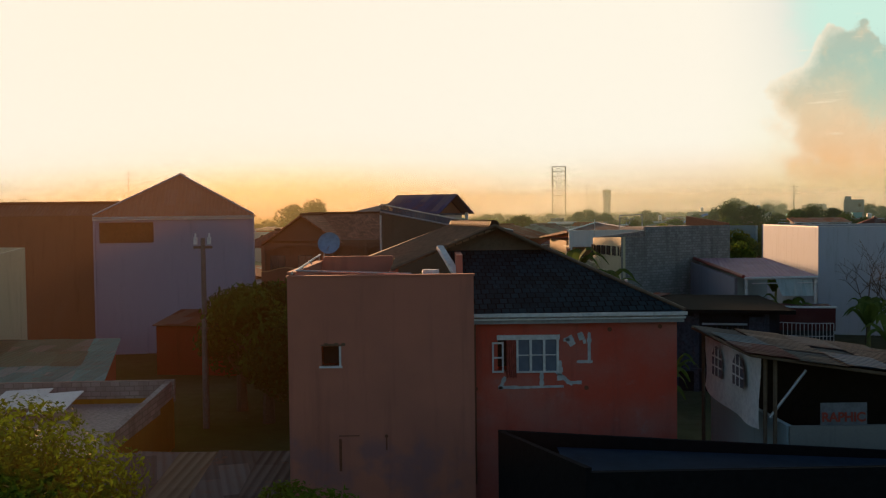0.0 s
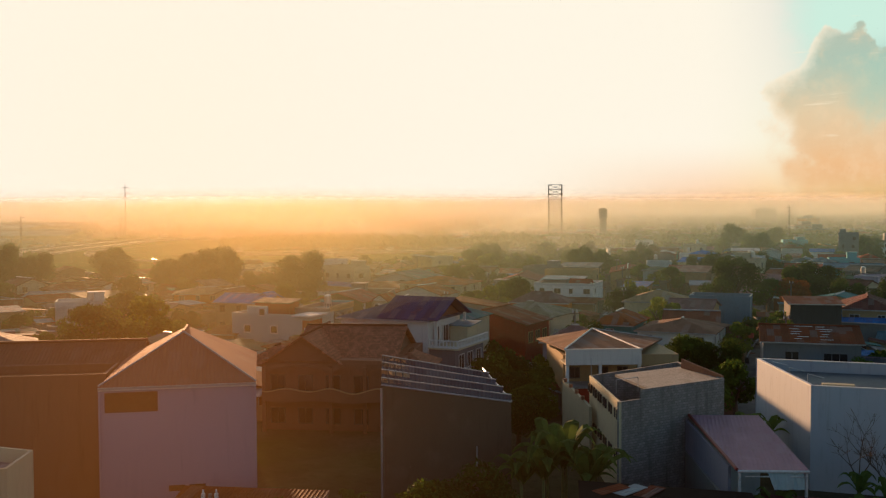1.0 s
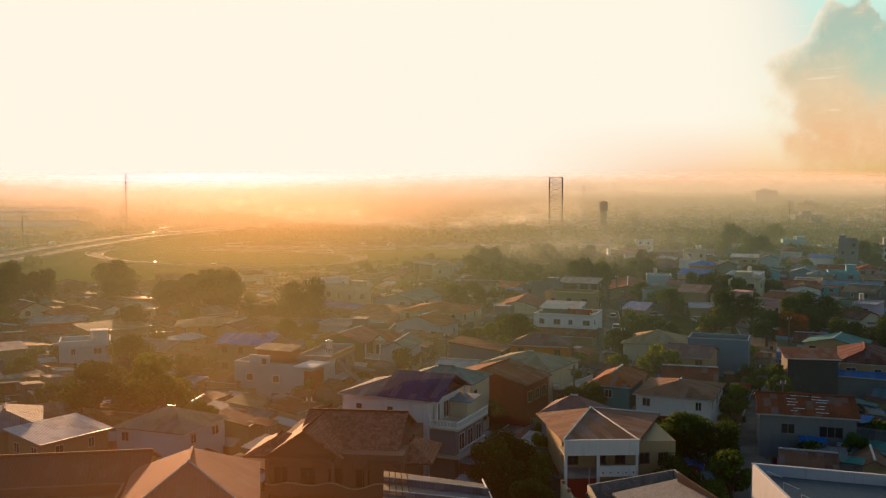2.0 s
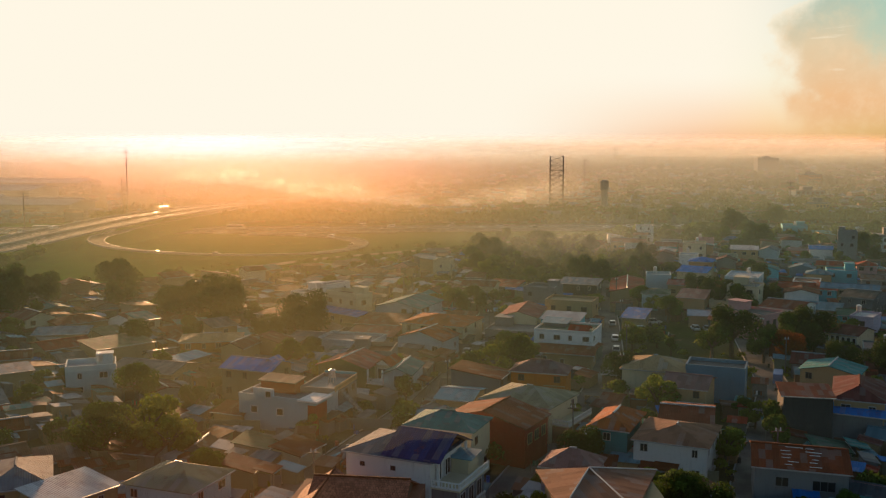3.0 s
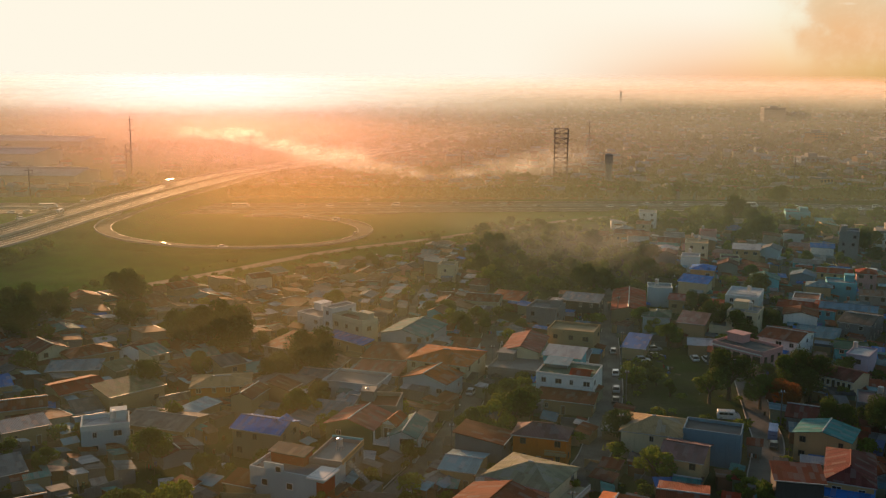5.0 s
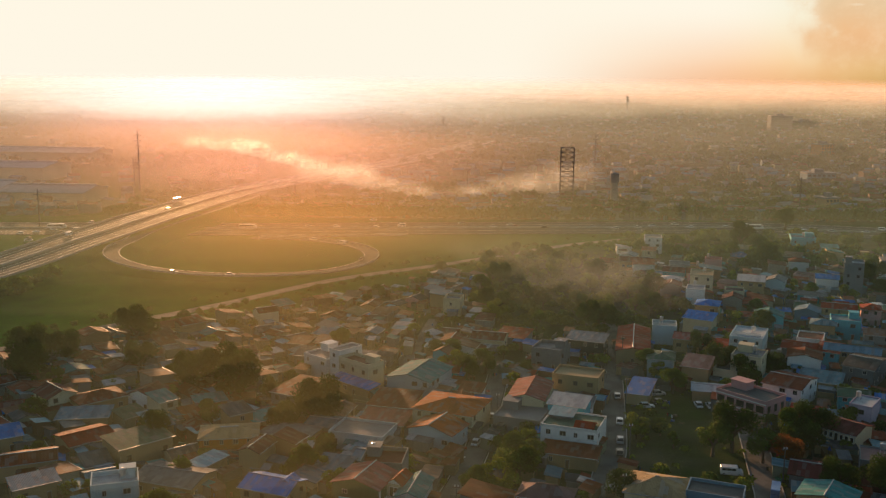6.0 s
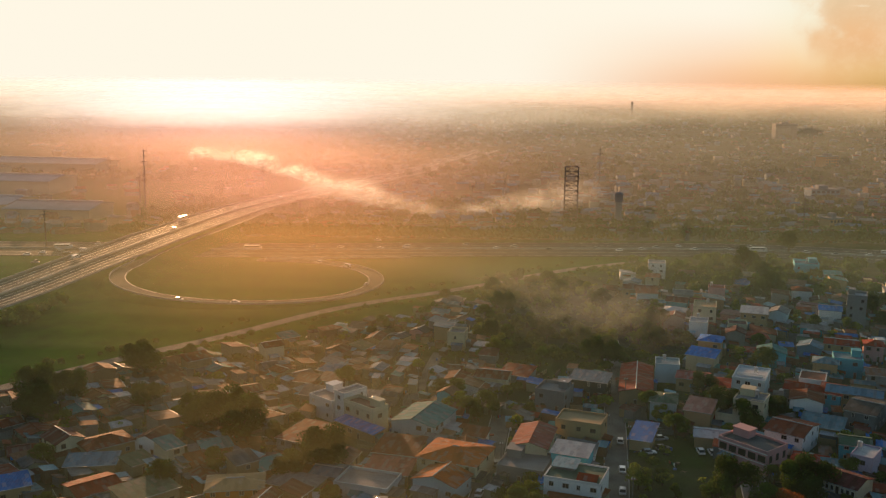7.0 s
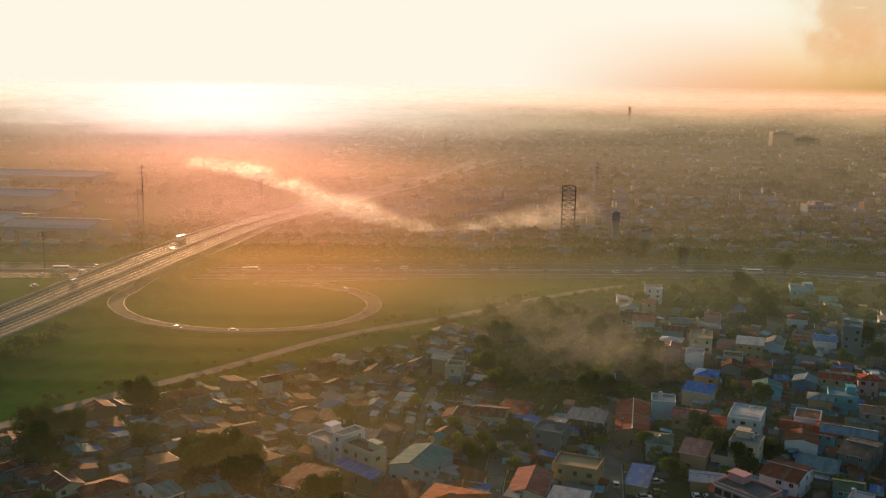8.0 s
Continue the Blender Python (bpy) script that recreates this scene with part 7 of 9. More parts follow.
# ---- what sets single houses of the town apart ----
# colour for flat panels that imitate the dark inside of openings
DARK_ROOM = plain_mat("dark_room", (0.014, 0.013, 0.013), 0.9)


def fit(root, name, g, mat, label="", at=None):
    """A mesh of the house, in the house's own axes."""
    ob = link(name, weld(g.mesh(name, mat)), root, label)
    if at is not None:
        ob.matrix_local = at
    return ob


def rail(root, a, b, z, h=0.95, mat=None, n=0):
    """A balustrade from a to b: plinth, posts and top rail in one piece."""
    a, b = Vector((*a, z)), Vector((*b, z))
    length = (b - a).length
    n = n or max(3, int(length / 0.45))
    m = Matrix.Translation(a) @ Matrix.Rotation(math.atan2(b.y - a.y, b.x - a.x), 4, "Z")
    g = Geo()
    g.box(0, length, -0.07, 0.07, 0, 0.25)
    g.box(0, length, -0.08, 0.08, h - 0.14, h)
    for k in range(n + 1):
        x = 0.06 + (length - 0.12) * k / n
        g.box(x - 0.06, x + 0.06, -0.05, 0.05, 0.25, h - 0.14)
    fit(root, "balustrade", g, mat or wall_mat("white"), at=m)


def opening(root, x, y, z, w, h, turn=0, frame_tone="cream", bars=1):
    """A flat near-black panel painted as an unlit unglazed opening, with a frame round it and mullions."""
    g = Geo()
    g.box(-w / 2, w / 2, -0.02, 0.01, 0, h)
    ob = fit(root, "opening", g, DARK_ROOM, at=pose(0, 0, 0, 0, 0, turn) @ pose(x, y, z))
    f = Geo()
    f.box(-w / 2 - 0.1, w / 2 + 0.1, -0.12, 0, -0.12, 0)
    f.box(-w / 2 - 0.1, w / 2 + 0.1, -0.08, 0, h, h + 0.1)
    f.box(-w / 2 - 0.1, -w / 2, -0.08, 0, 0, h)
    f.box(w / 2, w / 2 + 0.1, -0.08, 0, 0, h)
    for k in range(1, bars):
        u = -w / 2 + w * k / bars
        f.box(u - 0.04, u + 0.04, -0.06, 0, 0, h)
    fr = link("opening_frame", f.mesh("opening_frame", wall_mat(frame_tone)), ob)


def block(root, name, x0, x1, y0, y1, z0, z1, mat, label=""):
    g = Geo()
    g.box(x0, x1, y0, y1, z0, z1)
    return fit(root, name, g, mat, label)


def cap_roof(root, kind, w, d, rise, x, y, z, tone, yaw=0, over=0.3):
    me, _ = roof_mesh(kind, w, d, rise, over, roof_mat(tone))
    ob = link("roof", me, root)
    ob.matrix_local = pose(x, y, z, 0, 0, yaw)


# tall white house under blue roofs, the larger one running out over stacked terraces
h = h_whiteblue
W, D = 12.0 / 2, 9.7 / 2
cap_roof(h, "gw", 7.6, 2 * D, 2.2, W - 2.6, 0, 10.28, "royal", 0, 0.35)
for gx in (-0.55, W + 0.02):
    g = Geo()
    g.quad(((gx, -D + 0.1, 10.0), (gx, D - 0.1, 10.0), (gx, 0, 12.3)))
    fit(h, "gable", g, wall_mat("brown"), "dark gable under the overhanging roof")
for px in (-3.6, 0.8):
    add_window(h, pose(px, -D - 0.01, 8.2), 0.7, 0.6, True)
block(h, "terrace_block", W, W + 3.4, -D + 0.4, D - 0.3, 0, 6.6, wall_mat("grey"), "grey plastered terrace storeys")
block(h, "terrace_slab", W, W + 4.0, -D, D, 6.6, 6.8, wall_mat("cream"))
block(h, "balcony_slab", W, W + 4.4, -D - 0.6, D - 2.0, 3.3, 3.5, wall_mat("cream"))
rail(h, (W + 0.1, -D + 0.1), (W + 3.9, -D + 0.1), 6.8)
rail(h, (W + 3.9, -D + 0.1), (W + 3.9, D), 6.8)
rail(h, (W + 4.3, -D - 0.5), (W + 4.3, D - 2.1), 3.5)
for px, py in ((W + 0.9, -D + 0.5), (W + 0.9, D - 0.5)):
    block(h, "pillar", px - 0.15, px + 0.15, py - 0.15, py + 0.15, 6.8, 10.2, wall_mat("white"))
block(h, "stair_room", W + 0.2, W + 2.6, 1.2, D - 0.4, 6.8, 8.9, wall_mat("cream"), "small cream room on the terrace")
cap_roof(h, "shed", 2.8, 3.2, 0.3, W + 1.5, 2.8, 8.9, "ltblue", 0, 0.25)
for k in range(3):
    opening(h, -2.6 + k * 2.7, -W - 3.42, 3.8, 1.5, 2.0, 90, "white", 2)
    opening(h, -2.6 + k * 2.7, -W - 3.42, 0.5, 1.5, 2.0, 90, "white", 2)
    opening(h, -2.6 + k * 2.7, -W - 0.12, 7.0, 1.4, 2.0, 90, "white", 2)

# green-walled house with a pink gable: white balcony and side wing
h = h_redgreen
add_window(h, pose(-2.4, -4.76, 4.0), 1.2, 1.0, False)
block(h, "side_wing", 5.26, 8.6, -0.8, 4.7, 0, 6.1, wall_mat("cream"), "cream side wing")
cap_roof(h, "gd", 3.4, 5.6, 1.2, 6.95, 1.95, 6.1, "redroof")
g = Geo()
g.quad(((5.3, -0.82, 6.05), (8.6, -0.82, 6.05), (6.95, -0.82, 7.2)))
fit(h, "gable", g, wall_mat("white"), "white gable end")
block(h, "balcony_slab", 5.26, 8.8, -4.7, -0.8, 3.0, 3.2, wall_mat("white"))
block(h, "ground_storey", 5.26, 8.6, -4.4, -0.8, 0, 3.0, wall_mat("green"))
rail(h, (5.4, -4.6), (8.7, -4.6), 3.2)
rail(h, (8.7, -4.6), (8.7, -0.8), 3.2)
for px in (5.5, 8.6):
    block(h, "pillar", px - 0.15, px + 0.15, -4.65, -4.35, 3.2, 5.9, wall_mat("white"))
opening(h, 6.9, -0.82, 3.3, 1.8, 2.0, 0, "white", 2)

# open concrete roof terrace with pale blue walls and a stair down to the yard
h = h_terrace
rail(h, (3.4, -5.4), (3.4, 5.2), 6.0, 1.0, wall_mat("tan"))
block(h, "blue_parapet", -3.2, 3.2, 5.3, 5.5, 6.0, 7.1, wall_mat("cyan"), "pale blue rear parapet")
g = Geo()
for k in range(16):
    g.box(3.5 + k * 0.36, 3.86 + k * 0.36, -3.4, -2.2, max(0.0, 5.4 - k * 0.34), 5.75 - k * 0.34)
fit(h, "stair", g, STONE, "bare concrete outside stair")

# white flat-roofed house with a stepped parapet
h = h_whiteflat
block(h, "parapet_step", -4.6, -0.6, -4.02, -3.7, 5.5, 7.4, wall_mat("paleblue"), "raised white parapet")
opening(h, -1.6, -4.03, 5.9, 1.0, 1.0, 0, "white")
block(h, "roof_room", -6.0, 1.0, 0.5, 3.6, 5.5, 7.6, wall_mat("darkred"), "dark roof room")
cap_roof(h, "shed", 7.2, 3.4, 0.5, -2.5, 2.0, 7.6, "darkgrey")
block(h, "brick_pier", 6.2, 7.68, -4.03, 0.0, 0, 5.3, wall_mat("darkred"), "red-brown pier")
block(h, "cornice", 4.4, 8.2, -4.5, 1.0, 5.9, 6.15, wall_mat("white"), "white roof cornice")
for k in range(2):
    opening(h, -4.5 + 5.2 * k, -4.03, 3.0, 1.2, 1.1, 0, "white")

# cream hipped house: railed side terrace
h = h_greyhip
block(h, "side_storey", 6.33, 9.2, -4.5, 4.6, 0, 3.0, wall_mat("brown"))
block(h, "terrace_slab", 6.33, 9.5, -4.8, 4.9, 3.0, 3.2, wall_mat("cream"))
rail(h, (9.4, -4.7), (9.4, 4.8), 3.2)
rail(h, (6.5, -4.7), (9.4, -4.7), 3.2)

# red gabled house: shaded openings along the street
h = h_redgable
for k in range(3):
    opening(h, -2.6 + 2.6 * k, -6.9, 3.6, 1.5, 1.5, 90, "tan", 2)

# pink school building: a row of wide unglazed openings upstairs
h = h_pink12
for k in range(5):
    opening(h, -5.9 + 2.95 * k, -4.87, 3.5, 2.3, 1.8, 0, "pink")
for k in range(3):
    opening(h, -3.1 + 3.1 * k, -7.41, 3.3, 1.4, 2.0, 90, "pink")
block(h, "band", -7.5, 7.5, -5.0, -4.85, 5.75, 6.05, wall_mat("white"), "pale band under the parapet")
block(h, "band", -7.5, 7.5, -4.98, -4.85, 2.95, 3.15, wall_mat("white"), "pale band between the storeys")

# long row of rooms under a maroon roof, reached by a walkway
h = h_school14
for k in range(12):
    if k in (3, 8):
        opening(h, -7.0 + 1.27 * k, -4.81, 2.95, 0.8, 2.0, 0, "white")
    else:
        opening(h, -7.0 + 1.27 * k, -4.81, 3.6, 0.75, 1.2, 0, "white")
block(h, "walkway", -7.6, 7.6, -6.3, -4.8, 2.7, 2.9, wall_mat("cream"))
for k in range(7):
    block(h, "pillar", -7.5 + 2.5 * k - 0.1, -7.5 + 2.5 * k + 0.1, -6.25, -6.05, 0, 2.7, wall_mat("cream"))
g = Geo()
g.quad(((3.0, -6.5, 2.6), (6.2, -6.5, 2.5), (6.3, -8.6, 1.6), (2.9, -8.6, 1.7)))
g.quad(((2.9, -8.6, 1.66), (6.3, -8.6, 1.56), (6.2, -6.5, 2.46), (3.0, -6.5, 2.56)))
fit(h, "tarpaulin", g, plain_mat("blue_tarp", (0.01, 0.09, 0.42), 0.5), "bright blue tarpaulin awning")

# rusty-roofed house: pale patches on the roof and dark broad windows
h = h_rusty
rp = random.Random(9)
for k in range(14):
    y = -0.6 - 0.85 * (k % 6) - rp.uniform(0, 0.25)
    x = (-1.6, 1.6)[k // 7] + rp.uniform(-0.9, 0.9)
    z = 6.0 + 1.5 * (1 + y / 5.44) + 0.13
    g = Geo()
    w = rp.uniform(0.8, 1.7)
    g.quad(((x, y - 0.07, z - 0.02), (x + w, y - 0.07, z - 0.02), (x + w, y + 0.07, z + 0.02), (x, y + 0.07, z + 0.02)))
    fit(h, "patch", g, WHITE_TRIM, "pale patch of sealant")
opening(h, -2.4, -5.46, 3.4, 1.6, 1.2, 0, "grey", 2)
opening(h, 2.9, -5.46, 3.2, 2.8, 1.3, 0, "grey", 3)

# blue-roofed house: a small cross gable on the ridge
h = h_blueroof
cap_roof(h, "gd", 2.6, 3.6, 0.9, 3.2, 1.0, 7.1, "blue", 0, 0.2)

# white street house: patched roof pieces over a dark deck
h = h_white15
cap_roof(h, "shed", 6.0, 5.0, 0.5, -3.4, 2.6, 7.4, "ltblue", 0, 0.2)
cap_roof(h, "gw", 4.6, 4.0, 0.9, 3.4, -2.4, 6.9, "redroof", 0, 0.2)
block(h, "roof_room", 1.4, 5.4, -4.2, -0.6, 6.5, 6.9, wall_mat("white"))
block(h, "roof_room", -6.2, -0.8, 0.4, 4.8, 6.5, 7.4, wall_mat("grey"))
rail(h, (2.0, -5.45), (6.7, -5.45), 3.4, 0.9)
block(h, "balcony_slab", 2.0, 6.8, -6.5, -5.5, 3.2, 3.4, wall_mat("white"))

# orange-walled house: front balcony
h = h_orangewall
block(h, "balcony_slab", 1.2, 5.4, -4.6, -3.2, 3.0, 3.2, wall_mat("tan"))
rail(h, (1.3, -4.5), (5.3, -4.5), 3.2, 0.9, wall_mat("tan"))
h = h_orwall
block(h, "balcony_slab", -6.4, 6.4, -5.9, -4.45, 2.9, 3.1, wall_mat("orangewall"))
rail(h, (-6.3, -5.8), (6.3, -5.8), 3.1, 0.9, wall_mat("orangewall"))
for k in range(5):
    block(h, "pillar", -6.2 + 3.1 * k - 0.12, -6.2 + 3.1 * k + 0.12, -5.9, -5.66, 0, 5.4, wall_mat("orangewall"))

# cream three-storey house: stair house and railed terrace
h = h_cream11
block(h, "stair_house", -3.6, 0.6, 0.4, 4.2, 9.0, 11.2, wall_mat("cream"), "cream stair house on the roof")
rail(h, (0.8, -4.6), (4.2, -4.6), 9.0, 1.0, wall_mat("cream"))
h = h_bw10
rail(h, (-4.0, -3.4), (4.0, -3.4), 8.5, 1.0, wall_mat("white"))

# ---- trees and plants ----
BARK = plain_mat("bark", (0.09, 0.065, 0.045), 0.95)
LEAF_A = leaf_mat("leaf_green", (0.035, 0.07, 0.010), (0.085, 0.14, 0.020))
LEAF_B = leaf_mat("leaf_yellow_green", (0.08, 0.12, 0.012), (0.18, 0.23, 0.03))
LEAF_C = leaf_mat("leaf_rusty", (0.10, 0.035, 0.008), (0.22, 0.075, 0.015))
LEAF_D = leaf_mat("leaf_dark", (0.02, 0.042, 0.010), (0.05, 0.085, 0.016))


def crown_mesh(name, seed, rx, rz, zc, count, size, mat, lobes=9):
    """Leaves in clumps: several lobes, each a cloud of small bent blades with gaps between them."""
    r = np.random.RandomState(seed)
    cen = []
    for k in range(lobes):
        w, h = r.uniform(0, 2 * math.pi), r.uniform(-0.75, 0.95)
        q = math.sqrt(max(0.05, 1 - h * h)) * r.uniform(0.45, 0.85)
        cen.append((math.cos(w) * q * rx, math.sin(w) * q * rx, zc + h * rz * 0.75, r.uniform(0.34, 0.55)))
    verts, faces = [], []
    for i in range(count):
        cx, cy, cz, cr = cen[r.randint(lobes)]
        d = r.normal(size=3)
        d /= np.linalg.norm(d)
        rad = cr * (0.55 + 0.5 * r.rand() ** 0.5)
        p = np.array((cx, cy, cz)) + d * rad * np.array((rx, rx, rz)) * 0.95
        t = r.normal(size=3)
        t -= d * t.dot(d) * 0.5
        t /= np.linalg.norm(t)
        b = np.cross(d, t)
        b /= max(np.linalg.norm(b), 1e-5)
        s = size * r.uniform(0.6, 1.4)
        n0 = len(verts)
        verts += [p - t * s, p + b * s * 0.45 + d * s * 0.15, p + t * s, p - b * s * 0.45 + d * s * 0.15]
        faces.append((n0, n0 + 1, n0 + 2, n0 + 3))
    return mesh(name, verts, faces, mat)


def trunk_mesh(seed, h, zc, rx):
    r = random.Random(seed)
    g = Geo()
    base = 0.05 * h
    g.tube((0, 0, -0.2), (0.1, 0.05, zc * 0.55), base, base * 0.7, 8)
    for k in range(6):
        w = k * 1.05 + r.uniform(-0.3, 0.3)
        tip = Vector((math.cos(w) * rx * 0.6, math.sin(w) * rx * 0.6, zc + r.uniform(-0.5, 1.0)))
        mid = Vector((0.1, 0.05, zc * 0.5)).lerp(tip, 0.5) + Vector((0, 0, 0.3))
        g.tube((0.1, 0.05, zc * 0.5), mid, base * 0.55, base * 0.35, 6)
        g.tube(mid, tip, base * 0.35, base * 0.12, 6)
    return g.mesh("trunk", BARK)


def tree(seed, h, rx, mat, count, size, label):
    root = new("tree")
    tagged(root, label, "tree", "trees of the town")
    zc, rz = h * 0.62, h * 0.38
    link("trunk", trunk_mesh(seed, h, zc, rx), root)
    link("crown", crown_mesh("crown", seed, rx, rz, zc, count, size, mat), root)
    return root


KIND = [tree(11, 8.0, 3.8, LEAF_A, 4200, 0.25, "leafy green tree with a broad uneven crown"),
        tree(12, 6.5, 2.9, LEAF_A, 1900, 0.30, "small round-headed green tree between houses"),
        tree(13, 10.0, 4.6, LEAF_D, 5000, 0.26, "tall dark green tree with a dense crown"),
        tree(14, 7.0, 3.6, LEAF_B, 2300, 0.30, "yellow-green leafy tree catching the low sun"),
        tree(15, 6.5, 4.2, LEAF_C, 6500, 0.15, "flame tree with rusty orange foliage"),
        tree(16, 5.0, 2.0, LEAF_A, 1300, 0.26, "slender young green tree beside a house")]
for k, ob in enumerate(KIND):
    ob.matrix_world = pose(-60 - 9 * k, 96, 0)


def plant_tree(k, x, y, s=1.0):
    copy_thing(KIND[k], pose(x, y, 0, 0, 0, (x * 37 + y * 91) % 360) @ Matrix.Diagonal((s, s, s * (0.9 + 0.2 * ((x * 7 + y) % 1.0)), 1)))


# the trees that stand out
plant_tree(3, 42.5, 170.0, 1.1)
plant_tree(3, 46.8, 171.4, 0.65)
plant_tree(2, 71.1, 217.6, 1.3)
plant_tree(0, 65.7, 215.1, 1.2)
plant_tree(0, 86.8, 220.1, 1.25)
plant_tree(2, 89.5, 215.0, 0.9)
plant_tree(4, 80.7, 208.9, 1.2)
plant_tree(0, 76.4, 211.3, 1.1)
plant_tree(2, 91.3, 221.2, 1.2)
plant_tree(2, 85.7, 191.8, 0.9)
plant_tree(2, 93.4, 191.7, 1.0)
plant_tree(3, -43.6, 146.7, 1.5)
plant_tree(0, -49.2, 144.5, 1.3)
plant_tree(3, -39.5, 144.6, 1.2)
plant_tree(0, -74.0, 174.0, 0.7)
plant_tree(3, -20.6, 192.3, 1.0)
plant_tree(0, -54.5, 176.2, 1.1)
plant_tree(3, 13.6, 192.1, 1.2)
plant_tree(0, 18.2, 198.2, 1.2)
plant_tree(3, 57.6, 161.6, 0.65)
plant_tree(0, 67.1, 260.9, 1.0)
plant_tree(2, -56.3, 252.5, 1.5)
plant_tree(2, -63.4, 263.2, 1.4)
plant_tree(2, -30.1, 233.3, 1.4)
plant_tree(2, -100.7, 306.9, 1.4)
plant_tree(2, -124.7, 279.8, 1.4)
plant_tree(0, 89.6, 266.7, 1.2)
plant_tree(2, 85.7, 275.3, 1.2)
plant_tree(2, -39.4, 225.9, 1.0)
plant_tree(0, -57.3, 231.5, 1.0)
plant_tree(2, -68.0, 220.7, 0.9)
plant_tree(2, -32.0, 231.5, 1.05)
plant_tree(1, -25.5, 212.9, 0.9)
plant_tree(0, 7.6, 191.4, 0.9)
plant_tree(1, -3.7, 177.2, 0.9)
plant_tree(1, -55.9, 196.5, 1.0)
plant_tree(3, 15.5, 203.7, 0.9)
plant_tree(0, 18.4, 208.1, 0.95)
plant_tree(5, 58.9, 156.3, 1.3)
plant_tree(5, 56.8, 148.7, 1.3)
plant_tree(1, 57.0, 166.4, 0.65)
plant_tree(3, 24.7, 161.8, 0.7)
plant_tree(0, -103.8, 233.8, 0.9)
plant_tree(2, -121.3, 263.7, 1.1)
plant_tree(2, -118.8, 269.2, 1.2)
plant_tree(1, -109.3, 261.8, 0.9)
plant_tree(2, -89.3, 275.5, 1.1)
plant_tree(2, -68.2, 259.6, 1.2)
plant_tree(2, -64.7, 265.0, 1.2)
plant_tree(0, -55.9, 254.8, 1.0)
plant_tree(2, -31.5, 236.8, 1.1)
plant_tree(0, -32.8, 302.2, 1.0)
plant_tree(0, 9.1, 272.2, 1.0)
plant_tree(3, 4.1, 277.8, 1.1)
plant_tree(0, 14.4, 278.0, 1.0)
plant_tree(0, -30.2, 199.2, 1.0)
plant_tree(3, -26.9, 202.4, 0.9)
plant_tree(0, 63.4, 282.5, 1.0)
plant_tree(2, 84.2, 295.4, 0.9)
plant_tree(3, 98.6, 295.3, 0.9)
plant_tree(1, 92.2, 264.1, 0.9)
plant_tree(0, 96.3, 305.6, 0.8)
plant_tree(2, 10.6, 111.4, 0.7)
plant_tree(0, 12.6, 106.1, 0.8)
plant_tree(3, 14.6, 118.6, 0.7)
plant_tree(0, 34.2, 118.3, 0.9)
plant_tree(2, 36.1, 115.1, 0.75)
plant_tree(0, 31.5, 118.4, 0.9)
plant_tree(1, 35.1, 105.6, 1.0)
plant_tree(1, 7.9, 110.2, 1.0)
plant_tree(2, -105.9, 315.9, 1.2)
plant_tree(2, -122.7, 281.0, 1.3)
plant_tree(2, -115.0, 283.6, 1.2)
plant_tree(2, -72.1, 268.8, 1.1)
plant_tree(2, 115.5, 327.6, 1.0)
plant_tree(2, 157.3, 490.7, 1.6)
plant_tree(0, 162.1, 477.8, 1.5)
plant_tree(2, 155.8, 441.7, 1.4)
plant_tree(0, 143.6, 464.3, 1.3)
plant_tree(2, 208.1, 566.9, 1.4)
plant_tree(2, 190.3, 406.7, 1.2)
plant_tree(0, 232.4, 494.9, 1.3)
plant_tree(0, -6.3, 49, 0.80)
plant_tree(2, -4.4, 48, 0.60)
plant_tree(2, -8.2, 52, 0.62)
plant_tree(2, -5.6, 53, 0.68)
plant_tree(0, -7.5, 58, 0.8)
plant_tree(0, 0.5, 60, 0.8)
plant_tree(2, 3.5, 62, 0.7)
plant_tree(2, 10, 94, 0.6)
plant_tree(0, 12.5, 101, 0.65)
plant_tree(2, 10, 106, 0.65)
plant_tree(0, 30, 99, 0.75)
plant_tree(2, 28, 104, 0.7)
plant_tree(0, 26, 100, 0.75)

# smaller trees wherever the settlement leaves room
r2 = random.Random(21)
count = 0
while count < 118:
    y = 112 + 330 * r2.random() ** 0.8
    x = r2.uniform(-0.6, 0.6) * (y + 15)
    if 0.95 * x - y < -440 or (18 < x < 92 and 322 < y < 480):
        continue
    sc = r2.uniform(0.5, 0.95)
    if not free(x, y, 0.9, STREETS):
        continue
    plant_tree(r2.choice((0, 1, 1, 2, 3, 5, 5)), x, y, sc)
    count += 1

